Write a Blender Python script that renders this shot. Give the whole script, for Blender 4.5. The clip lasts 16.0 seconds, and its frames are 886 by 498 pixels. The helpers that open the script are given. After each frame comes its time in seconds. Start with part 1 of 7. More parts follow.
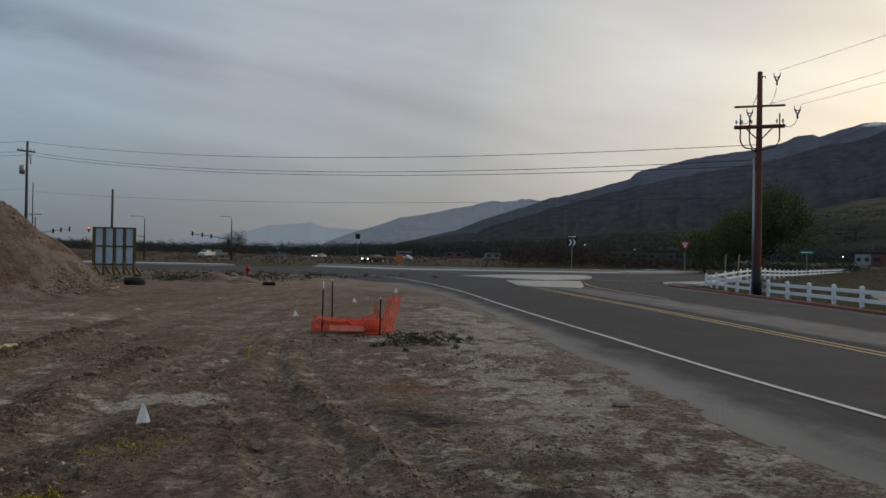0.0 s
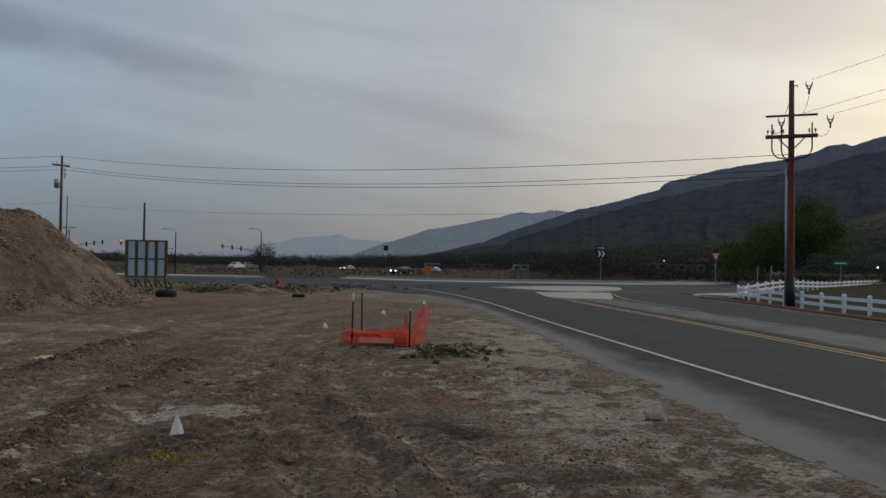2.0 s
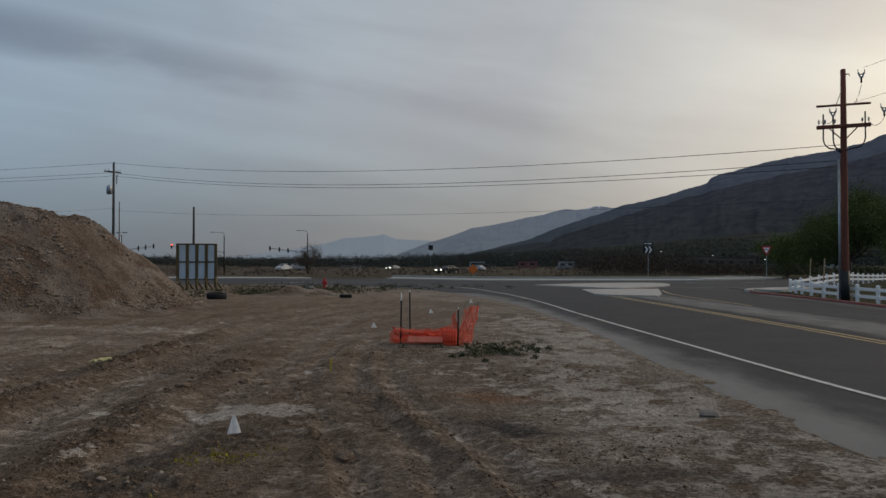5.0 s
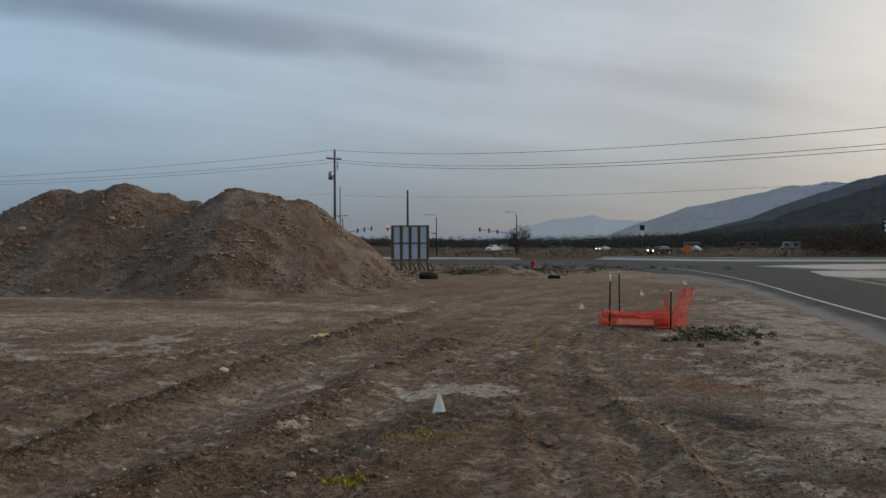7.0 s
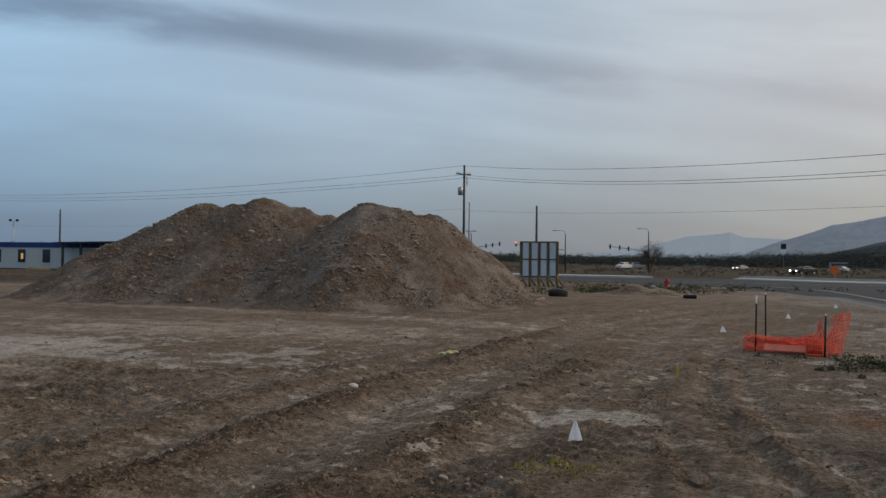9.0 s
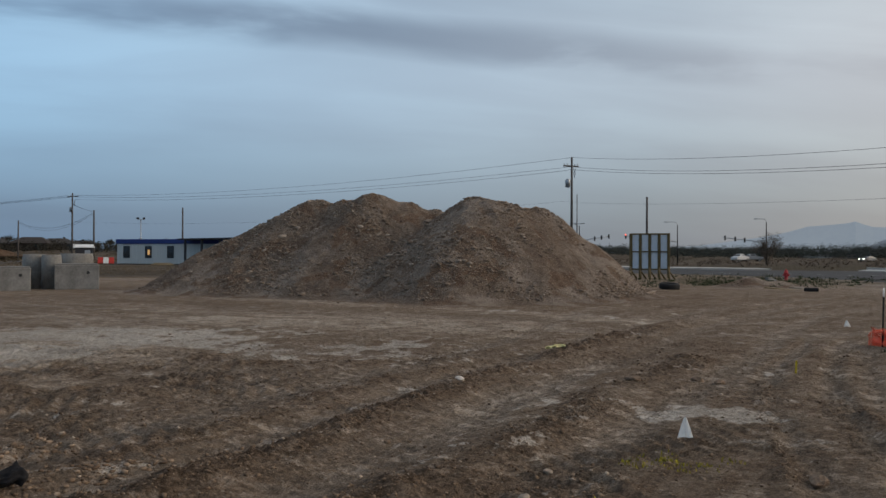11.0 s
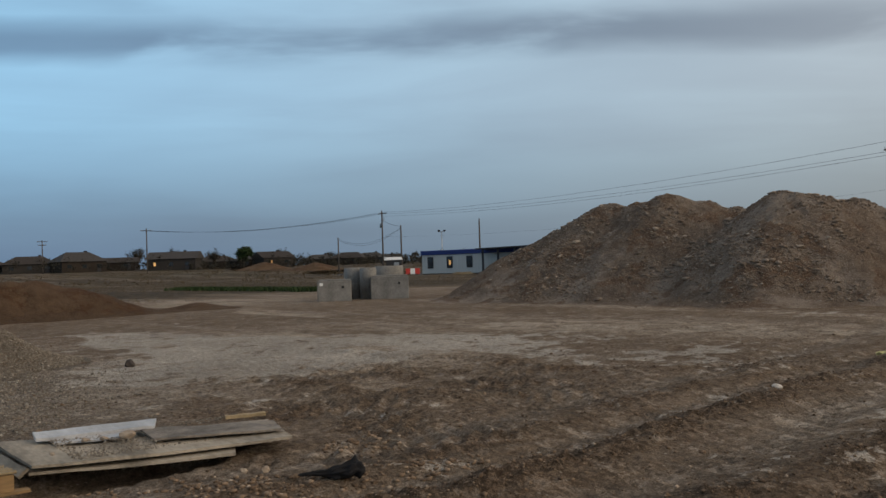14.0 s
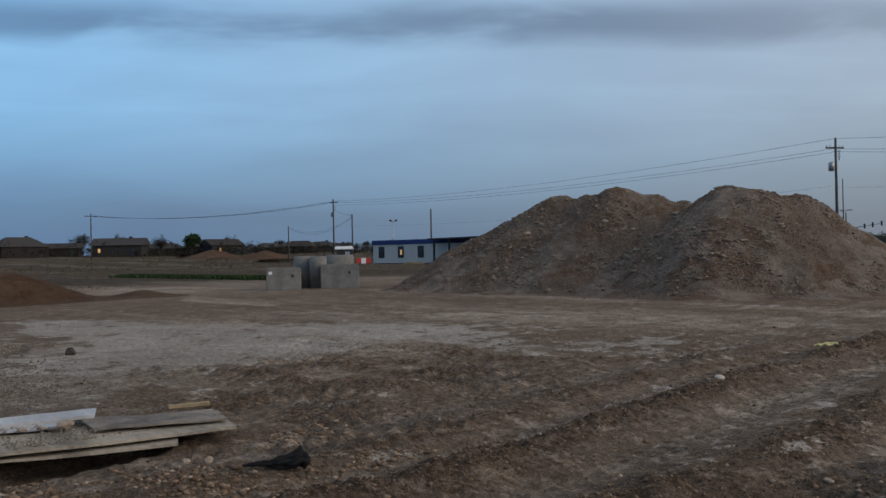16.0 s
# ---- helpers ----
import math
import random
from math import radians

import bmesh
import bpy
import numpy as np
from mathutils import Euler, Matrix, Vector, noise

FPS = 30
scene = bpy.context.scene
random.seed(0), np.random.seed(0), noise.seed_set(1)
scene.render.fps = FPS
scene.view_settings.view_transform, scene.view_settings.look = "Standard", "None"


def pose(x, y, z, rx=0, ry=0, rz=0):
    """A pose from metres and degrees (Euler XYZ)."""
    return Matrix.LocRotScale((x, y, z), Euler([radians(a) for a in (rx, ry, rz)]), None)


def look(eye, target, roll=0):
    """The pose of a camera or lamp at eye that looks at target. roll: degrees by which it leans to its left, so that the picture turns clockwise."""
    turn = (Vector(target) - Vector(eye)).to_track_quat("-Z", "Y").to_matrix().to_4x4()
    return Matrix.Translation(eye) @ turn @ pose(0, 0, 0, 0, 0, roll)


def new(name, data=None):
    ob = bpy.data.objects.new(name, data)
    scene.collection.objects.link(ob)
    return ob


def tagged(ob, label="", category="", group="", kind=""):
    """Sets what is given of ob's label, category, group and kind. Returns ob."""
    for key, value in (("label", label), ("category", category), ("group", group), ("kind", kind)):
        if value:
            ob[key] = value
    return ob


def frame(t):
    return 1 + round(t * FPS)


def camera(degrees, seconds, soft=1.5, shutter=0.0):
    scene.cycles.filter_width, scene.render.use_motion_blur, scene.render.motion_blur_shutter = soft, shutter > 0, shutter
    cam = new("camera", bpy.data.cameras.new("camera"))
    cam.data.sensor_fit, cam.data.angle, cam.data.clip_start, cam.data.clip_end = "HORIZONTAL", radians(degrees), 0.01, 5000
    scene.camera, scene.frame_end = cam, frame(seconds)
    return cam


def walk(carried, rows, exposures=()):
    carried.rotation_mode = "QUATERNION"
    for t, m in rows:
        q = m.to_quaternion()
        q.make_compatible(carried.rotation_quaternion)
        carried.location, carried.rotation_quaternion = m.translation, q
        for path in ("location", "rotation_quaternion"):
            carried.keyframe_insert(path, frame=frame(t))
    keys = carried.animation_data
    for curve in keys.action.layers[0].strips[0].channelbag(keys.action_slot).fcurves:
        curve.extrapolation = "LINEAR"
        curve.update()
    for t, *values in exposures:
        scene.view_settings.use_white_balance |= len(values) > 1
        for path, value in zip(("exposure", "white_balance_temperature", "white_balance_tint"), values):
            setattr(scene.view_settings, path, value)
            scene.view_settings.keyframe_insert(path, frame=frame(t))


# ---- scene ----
cam = camera(55.38, 16.0)
PATH = [  # seconds, x, y, z, yaw, pitch, roll
    (0, 0.189, -0.300, 1.650, -0.005, 0.388, -0.973),
    (0.5, 0.154, -0.292, 1.656, -2.020, 0.947, -0.111),
    (1, 0.145, -0.276, 1.653, -2.970, 1.303, -0.334),
    (1.5, 0.167, -0.287, 1.652, -0.959, 1.038, -0.671),
    (2, 0.154, -0.286, 1.651, 1.883, 1.154, -0.843),
    (2.5, 0.146, -0.289, 1.649, 3.217, 1.161, -0.869),
    (3, 0.133, -0.286, 1.650, 3.761, 0.866, -0.629),
    (3.5, 0.143, -0.289, 1.653, 3.926, 0.745, -0.250),
    (5.8, 0.027, -0.339, 1.641, 5.941, 1.128, -0.675),
    (6, -0.019, -0.297, 1.633, 6.471, 0.510, -1.130),
    (6.5, 0.004, -0.186, 1.619, 12.251, -0.882, -0.705),
    (7, 0.108, -0.062, 1.631, 19.054, -0.203, 0.238),
    (7.5, 0.106, 0.001, 1.636, 22.810, 0.077, 0.035),
    (8, 0.021, 0.104, 1.649, 22.771, 1.147, -1.083),
    (8.5, -0.099, 0.223, 1.651, 23.225, 1.175, -0.140),
    (9, -0.098, 0.247, 1.645, 27.702, 0.827, -0.603),
    (9.5, -0.062, 0.272, 1.647, 32.221, 0.787, -0.703),
    (12, -0.085, 0.265, 1.642, 36.148, 0.353, 0.090),
    (12.5, -0.104, 0.270, 1.641, 38.426, 0.611, 0.463),
    (13, -0.111, 0.243, 1.642, 42.844, 0.829, 0.920),
    (13.5, -0.115, 0.240, 1.640, 46.356, 0.544, 1.258),
    (14, -0.137, 0.207, 1.647, 54.650, 0.966, 1.851),
    (14.5, -0.160, 0.188, 1.651, 61.290, 1.567, 2.369),
    (15, -0.166, 0.184, 1.644, 62.121, 0.598, 2.058),
    (15.5, -0.175, 0.193, 1.649, 59.815, 0.263, 2.853),
    (16, -0.155, 0.243, 1.641, 51.346, 0.211, 1.164),
]
walk(cam, [(t, pose(x, y, z, 90 + p, r, yw)) for t, x, y, z, yw, p, r in PATH],
     [(0, -0.20, 6500, 10), (2, -0.25, 6500, 10), (3.5, -0.28, 6500, 10), (6, -0.28, 6500, 10), (6.5, -0.1, 6500, 10), (7, 0.05, 6600, 10), (9.5, 0.14, 6550, 10), (12.5, 0.2, 6700, 10), (13.5, 0.16, 6900, 10), (14, 0.14, 7000, 10), (14.5, 0.1, 6550, 10),
      (15, 0.02, 6350, 10), (15.5, 0.0, 6050, 10), (16, 0.0, 6100, 10)])

# ---- sky and light ----
WARM = 38.0  # bearing of the bright part of the dusk sky, degrees clockwise from +y


def ramp(tree, fac, stops):
    r = tree.nodes.new("ShaderNodeValToRGB")
    els = r.color_ramp.elements
    while len(els) < len(stops):
        els.new(0.5)
    for e, (p, c) in zip(els, stops):
        e.position, e.color = p, (*c, 1) if len(c) == 3 else c
    tree.links.new(fac, r.inputs[0])
    return r.outputs[0]


def maths(tree, op, a, b=None, c=None):
    n = tree.nodes.new("ShaderNodeMath")
    n.operation = op
    for i, v in enumerate((a, b, c)):
        if v is None:
            continue
        if isinstance(v, (int, float)):
            n.inputs[i].default_value = v
        else:
            tree.links.new(v, n.inputs[i])
    return n.outputs[0]


def mix(tree, fac, a, b, how="MIX"):
    n = tree.nodes.new("ShaderNodeMix")
    n.data_type, n.blend_type = "RGBA", how
    for sock, v in ((n.inputs[0], fac), (n.inputs[6], a), (n.inputs[7], b)):
        if isinstance(v, (int, float)):
            sock.default_value = v
        elif isinstance(v, tuple):
            sock.default_value = (*v, 1)
        else:
            tree.links.new(v, sock)
    return n.outputs[2]


def smooth(tree, v, lo, hi, out0=0.0, out1=1.0):
    n = tree.nodes.new("ShaderNodeMapRange")
    n.interpolation_type = "SMOOTHSTEP"
    tree.links.new(v, n.inputs[0])
    for i, k in enumerate((lo, hi, out0, out1)):
        n.inputs[1 + i].default_value = k
    return n.outputs[0]


def noise_tex(tree, vec, scale, detail=4.0, rough=0.55, distortion=0.0):
    n = tree.nodes.new("ShaderNodeTexNoise")
    if vec is not None:
        tree.links.new(vec, n.inputs["Vector"])
    n.inputs["Scale"].default_value, n.inputs["Detail"].default_value = scale, detail
    n.inputs["Roughness"].default_value, n.inputs["Distortion"].default_value = rough, distortion
    return n.outputs[0]


def mapping(tree, vec, scale=(1, 1, 1), rot=(0, 0, 0), loc=(0, 0, 0)):
    m = tree.nodes.new("ShaderNodeMapping")
    tree.links.new(vec, m.inputs[0])
    m.inputs["Scale"].default_value, m.inputs["Location"].default_value = scale, loc
    m.inputs["Rotation"].default_value = [radians(a) for a in rot]
    return m.outputs[0]


world = bpy.data.worlds.new("dusk")
scene.world = world
world.use_nodes = True
wt = world.node_tree
wt.nodes.clear()
tc = wt.nodes.new("ShaderNodeTexCoord").outputs["Generated"]
sep = wt.nodes.new("ShaderNodeSeparateXYZ")
wt.links.new(tc, sep.inputs[0])
dx, dy, dz = sep.outputs
warm = maths(wt, "ADD", maths(wt, "MULTIPLY", dx, math.sin(radians(WARM))), maths(wt, "MULTIPLY", dy, math.cos(radians(WARM))))
side = maths(wt, "MULTIPLY_ADD", warm, 0.5, 0.5)  # 0 far side, 1 bright side
low = ramp(wt, side, [(0.0, (0.07, 0.15, 0.255)), (0.23, (0.092, 0.168, 0.290)), (0.5, (0.122, 0.182, 0.262)), (0.75, (0.170, 0.203, 0.242)), (0.894, (0.255, 0.264, 0.280)), (0.96, (0.50, 0.475, 0.45)), (1.0, (0.92, 0.80, 0.62))])
high = ramp(wt, side, [(0.0, (0.20, 0.37, 0.57)), (0.23, (0.255, 0.51, 0.775)), (0.5, (0.315, 0.465, 0.620)), (0.75, (0.395, 0.475, 0.555)), (0.894, (0.49, 0.505, 0.53)), (0.96, (0.78, 0.75, 0.69)), (1.0, (1.2, 1.08, 0.84))])
base = mix(wt, smooth(wt, dz, 0.0, 0.215), low, high)
# sheets of cloud: level far off to one side, sloping down towards the bright side
turn = maths(wt, "ARCTAN2", dx, dy)
rise = maths(wt, "ADD", maths(wt, "ARCSINE", dz), maths(wt, "MULTIPLY", turn, maths(wt, "MULTIPLY_ADD", turn, 0.08, 0.16)))
flat = wt.nodes.new("ShaderNodeCombineXYZ")
for i, (v, k) in enumerate(((turn, 2.2), (rise, 15.0))):
    wt.links.new(maths(wt, "MULTIPLY", v, k), flat.inputs[i])
streak = noise_tex(wt, mapping(wt, flat.outputs[0], (1.3, 0.75, 1), loc=(3.1, 0.4, 0.35)), 1.0, 5, 0.50, 0.3)
broad = noise_tex(wt, mapping(wt, flat.outputs[0], (0.9, 0.5, 1), loc=(1.7, 5.2, 2.0)), 1.0, 4, 0.5, 0.3)
soft = noise_tex(wt, mapping(wt, flat.outputs[0], (0.8, 0.7, 1), loc=(6.3, 2.1, 4.4)), 1.0, 5, 0.5, 0.4)
bent = maths(wt, "ADD", rise, maths(wt, "MULTIPLY", maths(wt, "SUBTRACT", broad, 0.5), 0.06))
band = maths(wt, "MULTIPLY", smooth(wt, bent, 0.143, 0.172), smooth(wt, bent, 0.215, 0.180))
band = maths(wt, "MULTIPLY", band, smooth(wt, turn, 0.05, -0.75, 0.45, 1.0))
deck = smooth(wt, bent, 0.190, 0.230)
veil = maths(wt, "MULTIPLY", smooth(wt, streak, 0.36, 0.66), maths(wt, "MULTIPLY_ADD", deck, 0.30, 0.10))
veil = maths(wt, "MAXIMUM", veil, maths(wt, "MULTIPLY", band, smooth(wt, streak, 0.30, 0.52)))
veil = maths(wt, "MULTIPLY", veil, smooth(wt, dz, 0.03, 0.10))
shade = ramp(wt, side, [(0.0, (0.50, 0.48, 0.53)), (0.6, (0.56, 0.56, 0.60)), (0.82, (0.72, 0.70, 0.72)), (0.95, (0.86, 0.84, 0.84)), (1.0, (0.93, 0.91, 0.90))])
base = mix(wt, 1.0, base, mix(wt, smooth(wt, soft, 0.34, 0.66), (0.95, 0.935, 0.945), (1.10, 1.11, 1.105)), "MULTIPLY")
sky_col = mix(wt, veil, base, mix(wt, 1.0, base, shade, "MULTIPLY"))
# thick grey cloud overhead
sky_col = mix(wt, smooth(wt, dz, 0.34, 0.58), sky_col, (0.335, 0.35, 0.38))
nish = wt.nodes.new("ShaderNodeTexSky")
nish.sky_type, nish.sun_disc = "NISHITA", False
nish.sun_elevation, nish.sun_rotation = radians(4), radians(WARM)
total = mix(wt, 1.0, sky_col, mix(wt, 1.0, nish.outputs[0], (0.012, 0.012, 0.012), "MULTIPLY"), "ADD")
bg = wt.nodes.new("ShaderNodeBackground")
bg.inputs[1].default_value = 1.0
wt.links.new(total, bg.inputs[0])
wt.links.new(bg.outputs[0], wt.nodes.new("ShaderNodeOutputWorld").inputs[0])

sun = new("sun", bpy.data.lights.new("sun", "SUN"))
sun.data.energy, sun.data.angle, sun.data.color = 1.4, radians(38), (1.0, 0.84, 0.66)
sun.matrix_world = look((60 * math.sin(radians(WARM + 25)), 60 * math.cos(radians(WARM + 25)), 29), (0, 0, 0))
scene.view_settings.exposure = 0.0


# ---- noise and small builders ----
_rng = np.random.RandomState(7)
_tab = _rng.rand(256, 256)


def vnoise(x, y, seed=0):
    """Smooth value noise in 0..1 over arrays."""
    x, y = np.asarray(x, float) + seed * 17.31, np.asarray(y, float) + seed * 9.77
    i, j = np.floor(x).astype(int), np.floor(y).astype(int)
    u, v = x - i, y - j
    u, v = u * u * (3 - 2 * u), v * v * (3 - 2 * v)
    i0, j0, i1, j1 = i % 256, j % 256, (i + 1) % 256, (j + 1) % 256
    return (_tab[i0, j0] * (1 - u) + _tab[i1, j0] * u) * (1 - v) + (_tab[i0, j1] * (1 - u) + _tab[i1, j1] * u) * v


def fbm(x, y, octaves=4, seed=0, gain=0.5):
    s, a, n = 0.0, 1.0, 0.0
    for k in range(octaves):
        s = s + a * vnoise(x * 2 ** k, y * 2 ** k, seed + 3 * k)
        n += a
        a *= gain
    return s / n


def step(v, lo, hi):
    t = np.clip((v - lo) / (hi - lo), 0, 1)
    return t * t * (3 - 2 * t)


def pol(az, r, z=0.0):
    """A place from degrees to the left of +y and metres."""
    return Vector((-r * math.sin(radians(az)), r * math.cos(radians(az)), z))


def box(bm, c, s, rz=0.0, rx=0.0, ry=0.0, bevel=0.0):
    r = bmesh.ops.create_cube(bm, size=1.0)
    m = pose(*c, rx, ry, rz) @ Matrix.Diagonal((*s, 1))
    bmesh.ops.transform(bm, matrix=m, verts=r["verts"])
    if bevel:
        es = list({e for v in r["verts"] for e in v.link_edges})
        bmesh.ops.bevel(bm, geom=es, offset=bevel, segments=1, affect="EDGES")
    return bm


def tube(bm, pts, radii, seg=8, caps=True):
    """A round bar along pts, of the radii given."""
    pts = [Vector(p) for p in pts]
    if isinstance(radii, (int, float)):
        radii = [radii] * len(pts)
    rings = []
    for k, p in enumerate(pts):
        d = (pts[min(k + 1, len(pts) - 1)] - pts[max(k - 1, 0)]).normalized()
        a = d.cross(Vector((0, 0, 1)) if abs(d.z) < 0.9 else Vector((1, 0, 0))).normalized()
        b = d.cross(a)
        rings.append([bm.verts.new(p + radii[k] * (math.cos(2 * math.pi * i / seg) * a + math.sin(2 * math.pi * i / seg) * b)) for i in range(seg)])
    for r0, r1 in zip(rings, rings[1:]):
        for i in range(seg):
            bm.faces.new((r0[i], r0[(i + 1) % seg], r1[(i + 1) % seg], r1[i])).smooth = True
    if caps and seg > 2:
        bm.faces.new(rings[0][::-1])
        bm.faces.new(rings[-1])
    return bm


def lathe(bm, profile, seg=16, at=(0, 0, 0)):
    """Turns (radius, z) pairs round the z axis."""
    rings = [[bm.verts.new((at[0] + r * math.cos(2 * math.pi * i / seg), at[1] + r * math.sin(2 * math.pi * i / seg), at[2] + z)) for i in range(seg)] for r, z in profile]
    for r0, r1 in zip(rings, rings[1:]):
        for i in range(seg):
            bm.faces.new((r0[i], r0[(i + 1) % seg], r1[(i + 1) % seg], r1[i])).smooth = True
    bm.faces.new(rings[0][::-1])
    bm.faces.new(rings[-1])
    return bm


def poly(bm, pts, z=0.0, thick=0.0):
    """A flat sheet with the outline pts, or a slab hanging thick below z."""
    top = [bm.verts.new((p[0], p[1], z)) for p in pts]
    f = bm.faces.new(top)
    f.normal_update()
    if f.normal.z < 0:
        f.normal_flip()
    if thick:
        bmesh.ops.extrude_face_region(bm, geom=[f])
        for v in top:
            v.co.z -= thick
    bmesh.ops.triangulate(bm, faces=[g for g in bm.faces if len(g.verts) > 4])
    return bm


def spline(pts, n=8):
    """Catmull-Rom through pts."""
    P = [Vector((p[0], p[1], p[2] if len(p) > 2 else 0)) for p in pts]
    out = []
    for k in range(len(P) - 1):
        a, b, c, d = P[max(k - 1, 0)], P[k], P[k + 1], P[min(k + 2, len(P) - 1)]
        for i in range(n):
            t = i / n
            out.append(0.5 * ((2 * b) + (c - a) * t + (2 * a - 5 * b + 4 * c - d) * t * t + (3 * b - a - 3 * c + d) * t ** 3))
    out.append(P[-1])
    return out


def mesh_of(name, bm, material):
    me = bpy.data.meshes.new(name)
    bmesh.ops.recalc_face_normals(bm, faces=bm.faces)
    bm.to_mesh(me)
    bm.free()
    for m in material if isinstance(material, (list, tuple)) else [material]:
        me.materials.append(m)
    return me


def part(name, bm, material, parent=None, label=""):
    ob = new(name, mesh_of(name, bm, material))
    ob.parent = parent
    return tagged(ob, label) if label else ob


def sheet_mesh(name, X, Y, Z, material, attrs=None, smooth_faces=True):
    """A mesh over a regular lattice of points."""
    ny, nx = X.shape
    idx = np.arange(nx * ny).reshape(ny, nx)
    quads = np.stack([idx[:-1, :-1], idx[:-1, 1:], idx[1:, 1:], idx[1:, :-1]], -1).reshape(-1, 4)
    me = bpy.data.meshes.new(name)
    me.vertices.add(nx * ny)
    me.vertices.foreach_set("co", np.stack([X, Y, Z], -1).astype(np.float32).ravel())
    me.loops.add(quads.size)
    me.loops.foreach_set("vertex_index", quads.astype(np.int32).ravel())
    me.polygons.add(len(quads))
    me.polygons.foreach_set("loop_start", np.arange(0, quads.size, 4, dtype=np.int32))
    me.polygons.foreach_set("use_smooth", np.full(len(quads), smooth_faces))
    for key, val in (attrs or {}).items():
        a = me.attributes.new(key, "FLOAT", "POINT")
        a.data.foreach_set("value", np.asarray(val, np.float32).ravel())
    me.update(calc_edges=True)
    me.materials.append(material)
    return me


def thing(name, at, rz=0.0, label="", category="", group="", kind=""):
    e = new(name)
    e.empty_display_size = 0.2
    e.matrix_world = pose(*at, 0, 0, rz)
    return tagged(e, label, category, group, kind)


# ---- materials ----
def material(name, col, rough=0.8, metal=0.0, var=0.25, scale=6.0, bump=0.0, bump_scale=40.0, tint=None, spec=0.3, stretch=(1, 1, 1), coords="Object"):
    """A surface with two scales of variation in colour and a fine relief."""
    m = bpy.data.materials.new(name)
    m.use_nodes = True
    t = m.node_tree
    b = t.nodes["Principled BSDF"]
    c = t.nodes.new("ShaderNodeTexCoord").outputs[coords]
    c = mapping(t, c, stretch)
    n1, n2 = noise_tex(t, c, scale, 4), noise_tex(t, c, scale * 9, 3)
    dark = tuple(v * (1 - var) for v in col)
    light = tint or tuple(min(1, v * (1 + var)) for v in col)
    f = maths(t, "ADD", maths(t, "MULTIPLY", n1, 0.65), maths(t, "MULTIPLY", n2, 0.35))
    t.links.new(mix(t, smooth(t, f, 0.3, 0.7), dark, light), b.inputs["Base Color"])
    t.links.new(smooth(t, n2, 0.2, 0.8, max(0, rough - 0.08), min(1, rough + 0.08)), b.inputs["Roughness"])
    b.inputs["Metallic"].default_value = metal
    b.inputs["Specular IOR Level"].default_value = spec
    if bump:
        bp = t.nodes.new("ShaderNodeBump")
        bp.inputs["Strength"].default_value, bp.inputs["Distance"].default_value = bump, 0.02
        t.links.new(noise_tex(t, c, bump_scale, 5, 0.6), bp.inputs["Height"])
        t.links.new(bp.outputs[0], b.inputs["Normal"])
    return m


def attr(t, name):
    a = t.nodes.new("ShaderNodeAttribute")
    a.attribute_name = name
    return a.outputs["Fac"]


